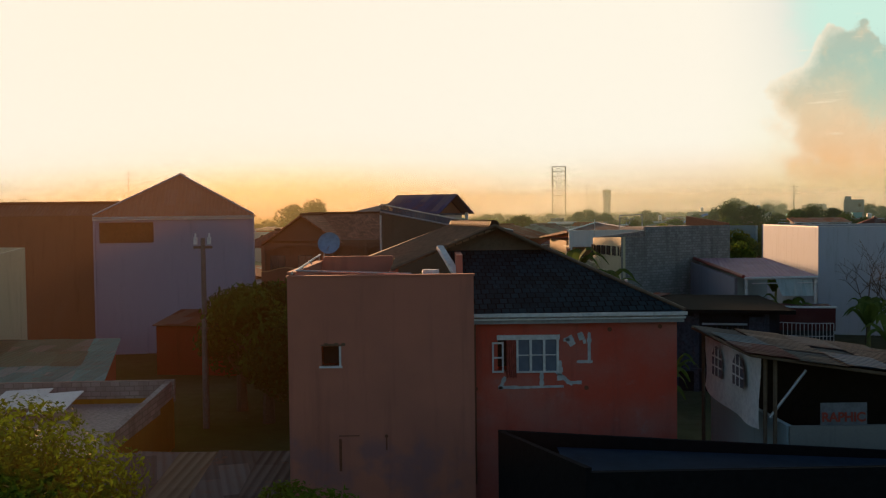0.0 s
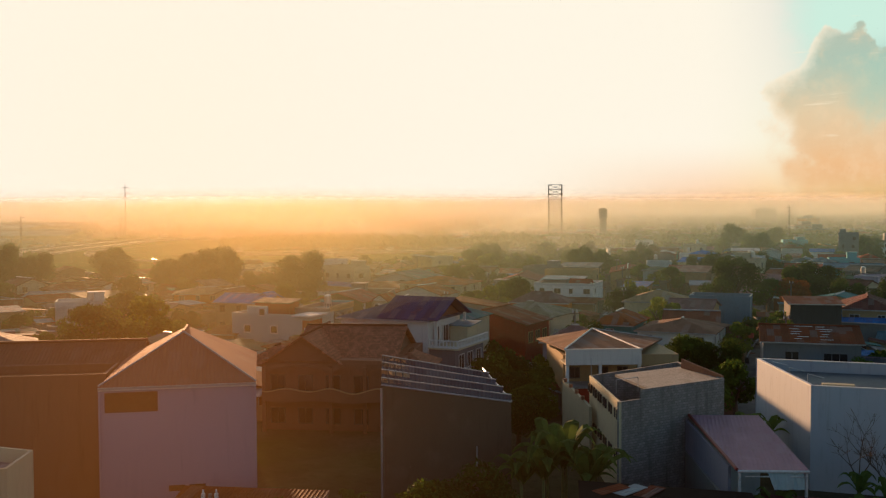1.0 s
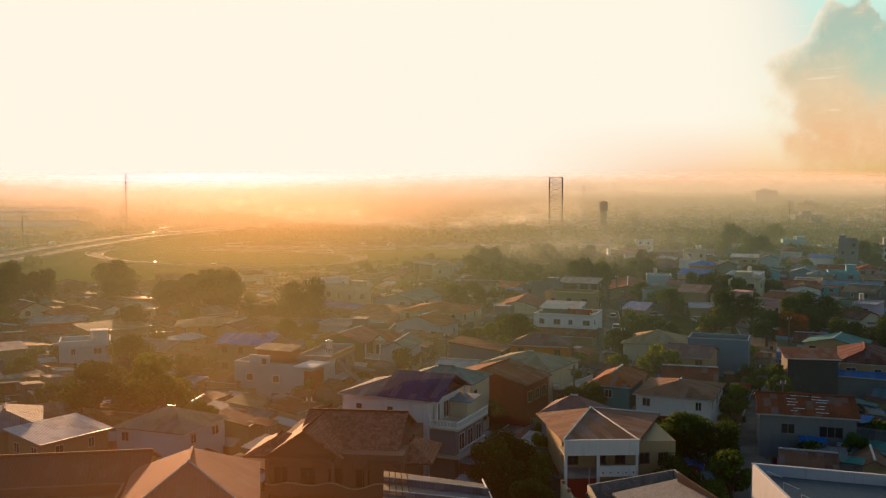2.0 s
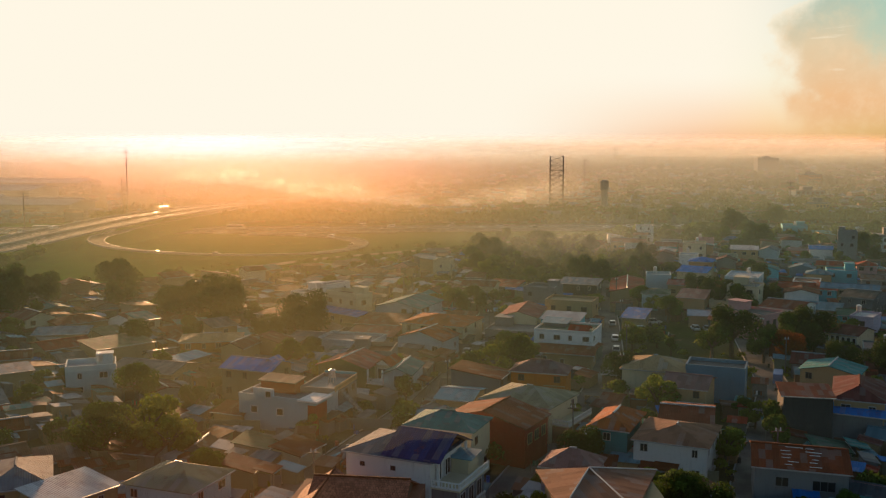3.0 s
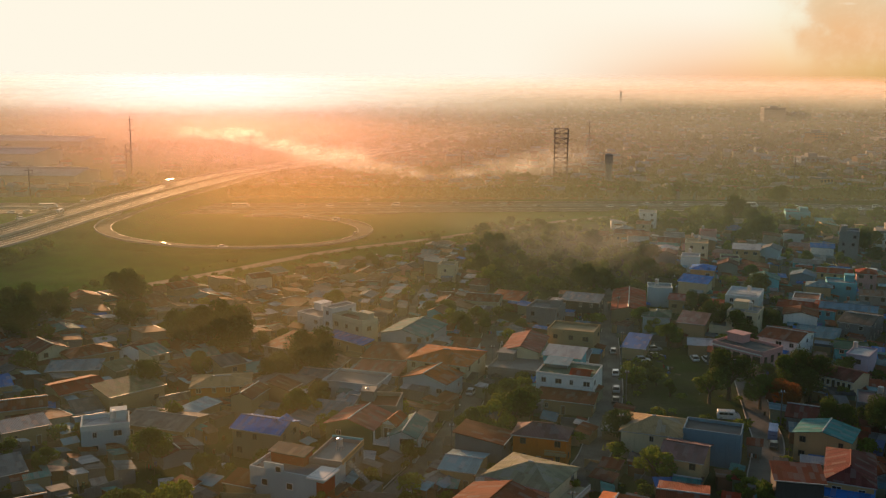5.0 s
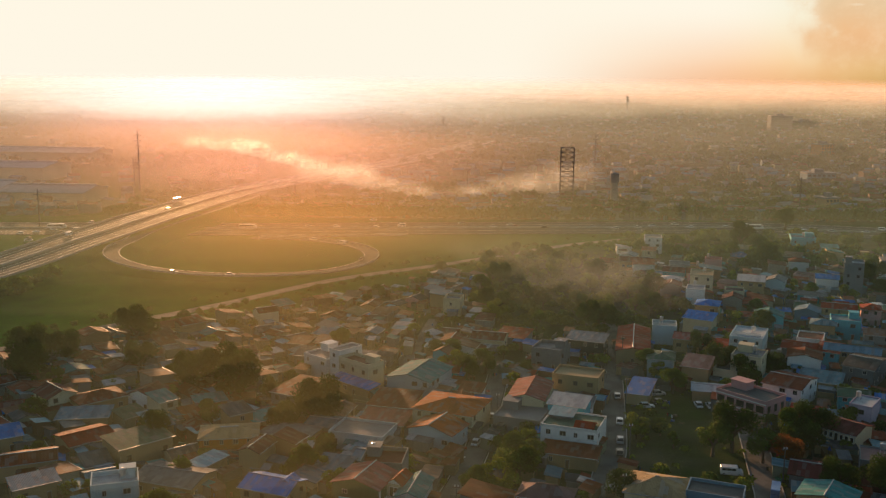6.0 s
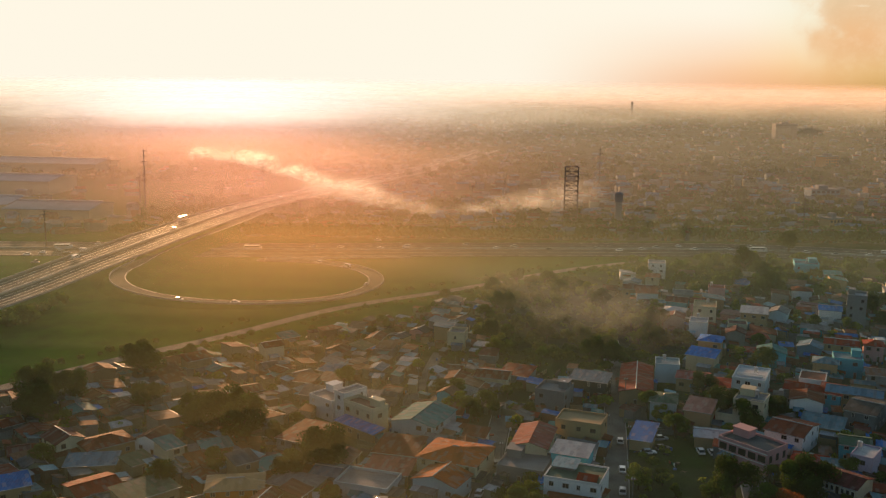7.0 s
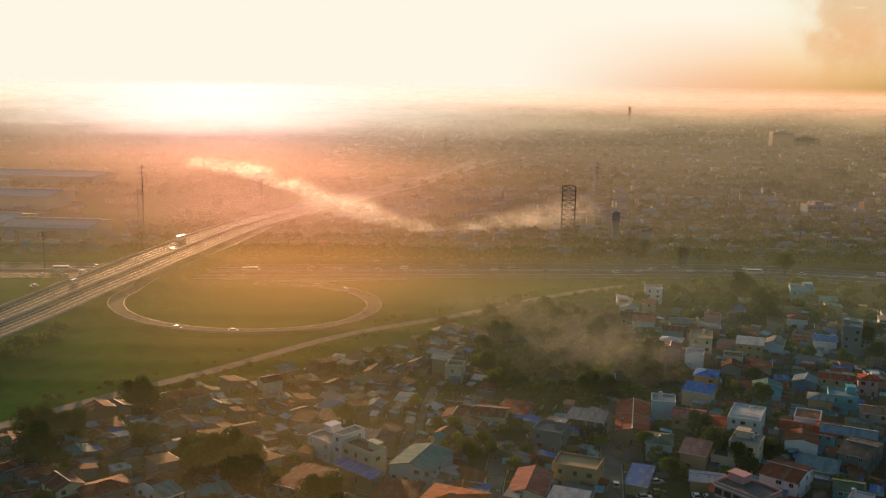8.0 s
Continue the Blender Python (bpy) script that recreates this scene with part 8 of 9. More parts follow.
def banana(x, y, h, seed, label="banana plant with long torn green leaves"):
    """Banana plant: soft stem and long arching leaves, each a folded blade."""
    r = random.Random(seed)
    root = thing("banana_plant", x, y, 0, label, "banana plant", "banana plants")
    g = Geo()
    g.tube((x, y, 0), (x + r.uniform(-0.2, 0.2), y, h * 0.55), 0.16, 0.10, 8)
    part("stem", g, plain_mat("banana_stem", (0.16, 0.18, 0.06), 0.8), root)
    for k in range(9):
        w = k * 2.4 + r.uniform(-0.3, 0.3)
        reach, lift = r.uniform(1.2, 2.0) * h / 4.5, r.uniform(0.9, 2.0) * h / 4.5
        lg = Geo()
        prev = None
        for j in range(8):
            u = j / 7
            c = Vector((x + math.cos(w) * reach * u, y + math.sin(w) * reach * u, h * 0.52 + lift * math.sin(u * 2.3) * 1.0 - 0.35 * u * u))
            half = 0.30 * h / 4.5 * math.sin(math.pi * min(0.98, 0.08 + u * 0.9)) + 0.02
            s = Vector((-math.sin(w), math.cos(w), 0)) * half
            droop = Vector((0, 0, -0.35 * half))
            row = (c - s + droop, c, c + s + droop)
            if prev:
                lg.quad((prev[0], prev[1], row[1], row[0]))
                lg.quad((prev[1], prev[2], row[2], row[1]))
            prev = row
        part("leaf", lg, LEAF_BANANA, root)


LEAF_BANANA = leaf_mat("leaf_banana", (0.05, 0.10, 0.02), (0.12, 0.18, 0.04), 0.4)
for k, (bx, by, bh) in enumerate(((9.6, 69.5, 7.4), (11.2, 70.8, 8.2), (12.6, 69.0, 6.8), (8.2, 70.0, 6.6), (13.6, 70.6, 7.2), (10.4, 73.5, 7.6), (13.2, 72.6, 5.0), (8.4, 73.2, 4.6), (12.2, 76.5, 5.5),
                                  (10.3, 39.5, 4.4), (9.9, 41.2, 4.0), (-4.0, 67.0, 4.2), (-1.8, 66.0, 3.6), (33.0, 71.0, 4.2), (34.6, 70.0, 3.8), (28.6, 83.5, 6.2), (31.0, 84.5, 5.8), (24.5, 64.2, 5.0), (29.6, 63.6, 4.6), (-2.6, 57.0, 4.6), (-1.2, 58.2, 5.0), (27.4, 56.0, 4.4), (30.2, 57.0, 4.0), (13.8, 51.0, 3.2))):
    banana(bx, by, bh, 40 + k)


def bare_tree(x, y, h, seed):
    """Leafless tree with fine forked branches."""
    r = random.Random(seed)
    g = Geo()

    def grow(p, d, length, rad, depth):
        q = p + d * length
        g.tube(p, q, rad, rad * 0.7, 5 if depth > 1 else 4, cap=False)
        if depth:
            for _ in range(3 if depth > 1 else 4):
                nd = (d + Vector((r.uniform(-0.9, 0.9), r.uniform(-0.9, 0.9), r.uniform(-0.25, 0.6)))).normalized()
                grow(q, nd, length * r.uniform(0.6, 0.85), rad * 0.6, depth - 1)

    grow(Vector((x, y, 0)), Vector((0.05, 0, 1)), h * 0.38, 0.09, 4)
    root = thing("bare_tree", x, y, 0, "leafless dry tree with fine forked branches", "tree")
    part("branch_work", g, BARK, root)


bare_tree(34.0, 73.5, 6.2, 5)
bare_tree(36.2, 73.0, 5.0, 8)


def shrub(x, y, z, rx, rz, count, size, mat, seed, label):
    root = thing("shrub", x, y, z, label, "shrub")
    me = crown_mesh("foliage", seed, rx, rz, 0, count, size, mat, 12)
    ob = link("foliage", me, root)
    g = Geo()
    for k in range(4):
        w = k * 1.6
        g.tube((0.1 * math.cos(w), 0.1 * math.sin(w), -z), (0.5 * rx * math.cos(w), 0.5 * rx * math.sin(w), 0.1), 0.06, 0.02, 6)
    link("stem", g.mesh("stem", BARK), root)


LEAF_NEAR = leaf_mat("leaf_fresh", (0.040, 0.095, 0.007), (0.105, 0.18, 0.016), 0.32)
shrub(-5.2, 18.5, 5.2, 2.5, 1.7, 11000, 0.065, LEAF_NEAR, 71, "feathery bright green tree top near the eye")
shrub(-7.6, 20.0, 5.4, 2.2, 1.6, 9000, 0.065, LEAF_NEAR, 72, "feathery yellow-green tree top near the eye")
shrub(-1.0, 21.0, 3.6, 1.9, 1.2, 7000, 0.065, LEAF_NEAR, 73, "low green shrub against the red wall")

# ---- vehicles ----
TYRE = plain_mat("tyre_rubber", (0.02, 0.02, 0.02), 0.9)


def paint(tone, c):
    return plain_mat("car_paint_" + tone, c, 0.28, 0.2, 1.0, 0.12, 0.6)


def loft(g, sections, k=0):
    """Joins cross-sections (lists of points) into a closed body."""
    n0 = len(g.v)
    m = len(sections[0])
    for s in sections:
        g.v += [Vector(p) for p in s]
    for i in range(len(sections) - 1):
        for j in range(m):
            a, b = n0 + i * m + j, n0 + i * m + (j + 1) % m
            g.f.append((a, b, b + m, a + m))
            g.i.append(k)
    g.f += [tuple(n0 + j for j in reversed(range(m))), tuple(n0 + (len(sections) - 1) * m + j for j in range(m))]
    g.i += [k, k]


def car(tone, c, box=False, length=4.4, high=1.45, label="", wide=1.72):
    """A car or van: body, cabin glass, roof, lamps and wheels. It points along +x."""
    root = new("van" if box else "car")
    tagged(root, label, "van" if box else "car", "vehicles")
    L, W = length / 2, wide / 2
    belt = high * 0.58
    g = Geo()
    ring = lambda x, z0, z1, w: [(x, -w, z0), (x, w, z0), (x, w * 1.02, (z0 + z1) / 2), (x, w * 0.96, z1), (x, -w * 0.96, z1), (x, -w * 1.02, (z0 + z1) / 2)]
    if box:
        loft(g, [ring(-L, 0.4, high * 0.9, W * 0.94), ring(-L + 0.15, 0.3, high * 0.97, W), ring(L - 1.3, 0.3, high, W), ring(L - 0.7, 0.3, high * 0.78, W), ring(L - 0.15, 0.32, belt * 0.95, W * 0.97), ring(L, 0.4, belt * 0.75, W * 0.9)])
    else:
        loft(g, [ring(-L, 0.38, belt * 0.92, W * 0.9), ring(-L + 0.2, 0.27, belt, W), ring(0.2, 0.25, belt, W), ring(L - 1.1, 0.25, belt * 0.98, W), ring(L - 0.15, 0.28, belt * 0.82, W * 0.96), ring(L, 0.36, belt * 0.68, W * 0.88)])
    link("body", g.mesh("body", paint(tone, c)), root)
    if box:
        for s in (-1, 1):
            g = Geo()
            for k in range(3):
                x0 = -L + 0.4 + k * (length - 1.9) / 3
                g.box(x0, x0 + (length - 2.2) / 3, s * W * 1.0 - 0.012, s * W * 1.0 + 0.012, high * 0.55, high * 0.86)
            link("side_glass", g.mesh("side_glass", GLASS), root)
        g = Geo()
        g.quad(((L - 0.64, -W * 0.85, high * 0.76), (L - 0.64, W * 0.85, high * 0.76), (L - 1.22, W * 0.85, high * 0.975), (L - 1.22, -W * 0.85, high * 0.975)))
        g.quad(((-L - 0.005, W * 0.8, high * 0.55), (-L - 0.005, -W * 0.8, high * 0.55), (-L + 0.06, -W * 0.8, high * 0.85), (-L + 0.06, W * 0.8, high * 0.85)))
        link("windscreen", g.mesh("windscreen", GLASS), root)
    else:
        g = Geo()
        cab = lambda x, z, w: [(x, -w, belt - 0.01), (x, w, belt - 0.01), (x, w * 0.9, z), (x, -w * 0.9, z)]
        loft(g, [cab(-L + 0.35, belt + 0.02, W * 0.9), cab(-L + 0.95, high - 0.05, W * 0.9), cab(0.35, high - 0.05, W * 0.9), cab(L - 1.15, belt + 0.02, W * 0.9)])
        link("cabin_glass", g.mesh("cabin_glass", GLASS), root)
        g = Geo()
        g.box(-L + 0.9, 0.42, -W * 0.8, W * 0.8, high - 0.05, high)
        for s in (-1, 1):
            for x0, x1 in ((-L + 0.5, -L + 0.95), (0.4, L - 1.2)):
                g.tube((x0, s * W * 0.86, belt if x0 < 0 else high - 0.04), (x1, s * W * 0.86, high - 0.04 if x0 < 0 else belt), 0.04, sides=4)
        link("roof", g.mesh("roof", paint(tone, c)), root)
    for s in (-1, 1):
        for x in (-L + 0.8, L - 0.85):
            g = Geo()
            g.tube((x, s * W * 0.88, 0.32), (x, s * W * 1.03, 0.32), 0.32, 0.31, 14)
            g.tube((x, s * W * 1.03, 0.32), (x, s * W * 1.04, 0.32), 0.18, 0.17, 10, 1)
            link("wheel", g.mesh("wheel", [TYRE, PIPE]), root)
        g = Geo()
        g.box(L - 0.12, L + 0.01, s * W * 0.62 - 0.18, s * W * 0.62 + 0.18, belt * 0.66, belt * 0.84)
        link("headlight", g.mesh("headlight", plain_mat("lamp_lens", (0.6, 0.6, 0.58), 0.1)), root)
    return root


KINDS_CAR = [car("white", (0.7, 0.7, 0.7), label="white sedan car with dark windows"), car("silver", (0.4, 0.41, 0.43), label="silver sedan car with dark windows"), car("dark", (0.04, 0.045, 0.05), label="dark saloon car with tinted windows"),
             car("white", (0.7, 0.7, 0.7), True, 5.0, 2.1, "white passenger van with dark side windows", 1.8), car("red", (0.32, 0.03, 0.02), label="red hatchback car with dark windows", length=3.9),
             car("yellow", (0.55, 0.45, 0.06), True, 6.0, 2.3, "yellow jeepney parked among trees", 1.9), car("blue", (0.12, 0.2, 0.42), True, 6.2, 2.4, "blue jeepney with a pale roof", 1.9),
             car("pale", (0.55, 0.56, 0.55), True, 10.5, 3.0, "long pale bus on the highway", 2.4)]


def park(k, x, y, yaw, z=0.07):
    copy_thing(KINDS_CAR[k], pose(x, y, z, 0, 0, yaw))


park(7, -226.0, 551.2, 4, 0.38)
park(0, -223.8, 507.2, 184, 0.38)
park(7, -114.4, 554.9, 4, 0.38)
park(1, -80.5, 565.7, 184, 0.38)
park(0, -39.1, 563.1, 4, 0.38)
park(1, -10.0, 561.5, 184, 0.38)
park(0, 31.3, 567.6, 4, 0.38)
park(1, 42.2, 575.4, 184, 0.38)
park(4, 45.6, 570.3, 4, 0.38)
park(2, 62.1, 566.1, 184, 0.38)
park(0, 119.6, 569.7, 0, 0.38)
park(1, 129.9, 577.5, 180, 0.38)
park(0, 145.0, 582.0, 0, 0.38)
park(0, 151.9, 571.7, 180, 0.38)
park(1, 174.2, 573.2, 0, 0.38)
park(0, 188.9, 581.2, 180, 0.38)
park(7, 189.7, 567.2, 0, 0.38)
park(0, 252.6, 557.5, 166, 0.38)
park(3, 266.1, 565.1, -14, 0.38)
park(1, 12.6, 580.8, 184, 0.38)
park(0, -42.9, 592.2, 4, 0.38)
park(0, -238.8, 530.6, 184, 0.38)
park(0, -63.3, 565.1, 4, 0.38)
park(3, -23.9, 567.6, 184, 0.38)
park(1, 92.2, 571.5, 0, 0.38)
park(0, 105.0, 565.3, 180, 0.38)
park(0, 218.3, 565.5, -14, 0.38)
park(1, 233.1, 559.7, 166, 0.38)
park(0, -94.0, 415.5, 7, 1.32)
park(0, -70.5, 517.6, 154, 0.26)
park(3, -53.3, 505.5, 135, 0.26)
park(1, -39.0, 460.5, 78, 0.26)
park(1, -119.8, 416.9, -13, 1.99)
park(0, -216.2, 438.9, 261, 3.83)
park(3, -195.7, 492.8, 76, 5.98)
park(1, -197.9, 530.4, 256, 6.98)
park(0, -170.7, 587.3, 79, 7.13)
park(7, -176.9, 628.9, 259, 6.68)
park(0, -154.7, 689.9, 78, 5.88)
park(1, -160.2, 725.7, 258, 5.28)
park(3, -135.0, 766.3, 78, 4.48)
park(0, -131.3, 824.6, 251, 3.48)
park(2, -212.7, 482.1, 256, 5.58)
park(0, 75.5, 258.6, 0)
park(0, 71.6, 250.1, 90)
park(0, 74.6, 249.4, 90)
park(0, 57, 249, 5)
park(1, 62.6, 259.5, 10)
park(2, 61.5, 252.3, 8)
park(3, 67, 204.4, -12)
park(6, 73.4, 194, 68)
park(2, 71.5, 188, 68)
park(5, 88.4, 189.6, 60)
park(6, 92, 184.8, 60)
park(3, 87.5, 176.3, 0)
park(3, 85.5, 171.6, 0)
park(5, 96, 196, 50)
park(1, 45.3, 223.8, 80)
park(2, 43.7, 215.8, 80)
park(0, 47.6, 237, 80)
park(1, 50.6, 257, 82)
park(0, 9.6, 221.6, 74)
park(2, 14.6, 240, 82)
park(1, 59, 268, 80)
park(0, 67, 291, 30)
for k, ob in enumerate(KINDS_CAR):
    ob.matrix_world = pose(-232 + 7 * k, 536 + (k % 2) * 8, 0.4, 0, 0, 4 if k % 2 else 184)

# ---- poles, pylons and towers ----
def pole(x, y, h, label="grey concrete utility pole with crossarm", bottles=True, arm=0.9):
    root = thing("utility_pole", x, y, 0, label, "utility pole", "utility poles")
    g = Geo()
    g.tube((x, y, 0), (x, y, h), 0.16, 0.11, 8)
    part("shaft", g, plain_mat("pole_concrete", (0.13, 0.12, 0.11), 0.9), root)
    g = Geo()
    g.box(x - arm, x + arm, y - 0.06, y + 0.06, h - 0.5, h - 0.38)
    part("crossarm", g, TIMBER, root)
    if bottles:
        for s in (-0.33, 0.33):
            g = Geo()
            g.tube((x + s, y - 0.1, h - 0.3), (x + s, y - 0.1, h + 0.05), 0.1, 0.1, 8)
            g.tube((x + s, y - 0.1, h + 0.05), (x + s, y - 0.1, h + 0.25), 0.05, 0.04, 8)
            part("insulator", g, WHITE_TRIM, root)


pole(-9.4, 49.3, 9.0, "slim concrete utility pole with two white insulators", True, 0.45)
pole(-9.1, 48.0, 5.2, "short rounded concrete post beside trees", False, 0.2)
for px, py, ph in ((45.6, 213.5, 8.5), (51.2, 248, 8.5), (39.0, 186, 8.0), (63.0, 160.5, 8.0), (51.8, 135.5, 8.0), (4.2, 180, 8.0), (15.6, 236, 8.0), (58.0, 290, 8.5), (77.5, 201, 8.0), (-8, 300, 8.0), (24.0, 150.0, 7.5), (-15.0, 128.0, 7.5)):
    pole(px, py, ph)


def pylon(x, y, h, arms=3, name="transmission_pole", label="tall slender steel transmission pole with crossarms"):
    root = thing(name, x, y, 0, label, "transmission pole", "transmission poles")
    g = Geo()
    g.tube((x, y, 0), (x, y, h), 0.55, 0.22, 8)
    part("shaft", g, STEEL_DARK, root)
    for k in range(arms):
        g = Geo()
        z = h * (0.94 - 0.09 * k)
        g.box(x - 2.6, x + 2.6, y - 0.14, y + 0.14, z - 0.14, z + 0.14)
        for s in (-2.4, 2.4):
            g.tube((x + s, y, z - 0.14), (x + s, y, z - 0.9), 0.1, 0.1, 6)
        part("crossarm", g, STEEL_DARK, root)


STEEL_DARK = plain_mat("dark_steel", (0.06, 0.055, 0.055), 0.7, 0.3)
pylon(-238.5, 744.5, 47)
pylon(-159.2, 818, 30)
pylon(-102.8, 661, 18, 1)
pylon(20.1, 735, 21, 1)
pylon(236, 620, 27)
pylon(0.4, 1345, 40)
pylon(-251, 770, 24)
pylon(-240, 560, 23, 2)
pylon(150, 930, 38, 2)

# steel lattice billboard tower
tw = thing("billboard_tower", 88.0, 665.0, 0, "tall empty steel lattice billboard frame", "tower")
for px in (-4.6, 4.6):
    for py in (-1.6, 1.6):
        g = Geo()
        g.tube((88 + px, 665 + py, 0), (88 + px, 665 + py, 42.5), 0.3, 0.22, 6)
        part("leg", g, STEEL_DARK, tw)
for k in range(12):
    g = Geo()
    z = 5 + k * 3.4
    for py in (-1.6, 1.6):
        g.tube((83.4, 665 + py, z), (92.6, 665 + py, z), 0.14, sides=5)
        g.tube((83.4, 665 + py, z), (92.6, 665 + py, min(z + 3.4, 42.4)), 0.09, sides=4)
        g.tube((92.6, 665 + py, z), (83.4, 665 + py, min(z + 3.4, 42.4)), 0.09, sides=4)
    for px in (-4.6, 0, 4.6):
        g.tube((88 + px, 663.4, z), (88 + px, 666.6, z), 0.1, sides=4)
    part("lattice_bay", g, STEEL_DARK, tw)

# water tower
wt = thing("water_tower", 120.0, 656.0, 0, "slim grey concrete water tower", "tower")
g = Geo()
g.tube((120, 656, 0), (120, 656, 19), 2.6, 2.4, 14)
part("shaft", g, wall_mat("concrete"), wt)
g = Geo()
g.tube((120, 656, 19), (120, 656, 25), 3.0, 3.0, 16)
g.tube((120, 656, 25), (120, 656, 26), 3.0, 0.8, 16)
part("tank", g, wall_mat("grey"), wt)


def block_building(x, y, w, d, h, floors, bays, wall, label, yaw=0):
    """A distant slab building with rows of windows and a roof house."""
    root = base_empty("office_block", x, y, 0, yaw, label, "building", "distant buildings")
    g = Geo()
    g.box(-w / 2, w / 2, -d / 2, d / 2, 0, h)
    link("wall", g.mesh("wall", wall_mat(wall)), root)
    g = Geo()
    g.box(-w / 2 - 0.3, w / 2 + 0.3, -d / 2 - 0.3, d / 2 + 0.3, h, h + 1.0)
    g.box(-w / 5, w / 8, -d / 4, d / 4, h + 1.0, h + 4.0)
    link("roof", g.mesh("roof", wall_mat("grey")), root)
    for f in range(floors):
        for b in range(bays):
            ww = w / bays
            add_window(root, pose(-w / 2 + ww * (b + 0.5), -d / 2 - 0.01, h / floors * (f + 0.3)), round(ww * 0.62, 1), round(h / floors * 0.5, 1), True)


block_building(632, 1790, 40, 22, 27, 7, 6, "darkgrey", "distant dark grey hotel block with flat roof")
block_building(467, 1166, 22, 16, 14, 4, 5, "orangewall", "distant orange building lit by the low sun", 25)
block_building(266, 648, 12, 9, 10, 3, 4, "tan", "small block with one side lit by the sun", 22)
block_building(330, 830, 26, 14, 10, 3, 6, "greyblue", "plain blue-grey warehouse block with many windows", 5)
block_building(548, 2850, 6, 6, 44, 9, 2, "grey", "distant slim grey tower on the skyline")
block_building(560, 1150, 60, 22, 9, 2, 10, "grey", "distant long grey factory hall", 8)
block_building(252, 470, 14, 11, 11, 4, 4, "grey", "four-storey grey apartment block beside the highway", -12)
block_building(205, 420, 12, 10, 9, 3, 4, "paleblue", "pale blue three-storey block", -18)

# factory sheds beyond the interchange
for k, (fx, fy, fw, fd, fh, fyaw) in enumerate(((-280, 680, 62, 42, 9, -4), (-345, 700, 60, 46, 10, -4), (-385, 840, 90, 50, 12, -6), (-470, 900, 80, 60, 14, -6), (-420, 1010, 120, 50, 12, -8))):
    root = base_empty("factory_shed", fx, fy, 0, fyaw, "long pale factory shed with low gabled metal roof", "factory", "factory sheds")
    g = house_walls("gw", fw, fd, fh, 3.0, None)
    link("wall", g.mesh("wall", wall_mat("cream")), root)
    me, ridge = roof_mesh("gw", fw, fd, 3.0, 1.0, roof_mat("ltgrey"), 0.4)
    o = link("roof", me, root)
    o.matrix_local = pose(0, 0, fh)
    g = Geo()
    g.tube(ridge[0] + Vector((0, 0, fh + 0.3)), ridge[1] + Vector((0, 0, fh + 0.3)), 0.9, 0.9, 6)
    link("ridge_vent", g.mesh("ridge_vent", roof_mat("ltgrey")), root)

# ---- the distance ----
def far_crowns(name, spots_, mat, label, seed, blades=46, leaf=0.2):
    """Distant trees, each a ragged clump of leaf sprays over a hidden stem, joined."""
    r = np.random.RandomState(seed)
    n = len(spots_)
    P0 = np.repeat(np.array(spots_, float), blades, axis=0)
    d = r.normal(size=(n * blades, 3))
    d /= np.linalg.norm(d, axis=1)[:, None]
    d[:, 2] = np.abs(d[:, 2]) * 0.95 - 0.25
    rad = (0.55 + 0.5 * r.rand(n * blades))[:, None]
    h = P0[:, 3][:, None]
    lump = 1 + 0.35 * np.sin(d[:, :1] * 5 + P0[:, :1]) * np.cos(d[:, 1:2] * 4 + P0[:, 1:2])
    c = P0[:, :3] + np.concatenate((d[:, :2] * h * 0.52 * rad * lump, (0.52 + d[:, 2:3] * 0.48 * rad) * h), axis=1)
    t = r.normal(size=(n * blades, 3))
    t /= np.linalg.norm(t, axis=1)[:, None]
    b = np.cross(d, t)
    b /= np.linalg.norm(b, axis=1)[:, None] + 1e-6
    s = h * leaf * (0.6 + 0.8 * r.rand(n * blades))[:, None]
    v = np.stack((c - t * s, c + b * s * 0.7, c + t * s, c - b * s * 0.7), axis=1).reshape(-1, 3)
    me = bpy.data.meshes.new(name)
    k = n * blades
    me.vertices.add(4 * k)
    me.vertices.foreach_set("co", v.ravel())
    me.loops.add(4 * k)
    me.loops.foreach_set("vertex_index", np.arange(4 * k))
    me.polygons.add(k)
    me.polygons.foreach_set("loop_start", np.arange(k) * 4)
    me.polygons.foreach_set("loop_total", np.full(k, 4))
    me.materials.append(mat)
    me.update(calc_edges=True)
    me.validate()
    return tagged(new(name, me), label, "woods", kind="stuff")


def on_roads(x, y):
    for rows, half in ((highway, 27), (flyover, 24), (loop_rows, 8)):
        for c, _, _ in rows[::2]:
            if (c.x - x) ** 2 + (c.y - y) ** 2 < (half + 4) ** 2:
                return True
    return False


LEAF_FAR = leaf_mat("leaf_far", (0.025, 0.055, 0.010), (0.055, 0.10, 0.016), 0.12)
LEAF_GROVE = leaf_mat("leaf_grove", (0.055, 0.075, 0.015), (0.12, 0.14, 0.03), 0.25)
r3 = random.Random(5)
woods = []
while len(woods) < 6500:
    y = 600 + 3200 * r3.random() ** 2.2
    x = r3.uniform(-0.62, 0.62) * y
    dense = noise.noise(Vector((x * 0.006, y * 0.004, 3.0)))
    if dense + (0.30 if x > 0 else 0.22) < 0.0 + 0.3 * r3.random() or on_roads(x, y):
        continue
    if -420 < x < -215 and 600 < y < 900:
        continue
    woods.append((x, y, -0.3, r3.uniform(4.0, 9.5) * (1 + y / 5000)))
far_crowns("far_woods", woods, LEAF_FAR, "hazy belt of distant trees beyond the highway", 1, 34, 0.17)
belt = []
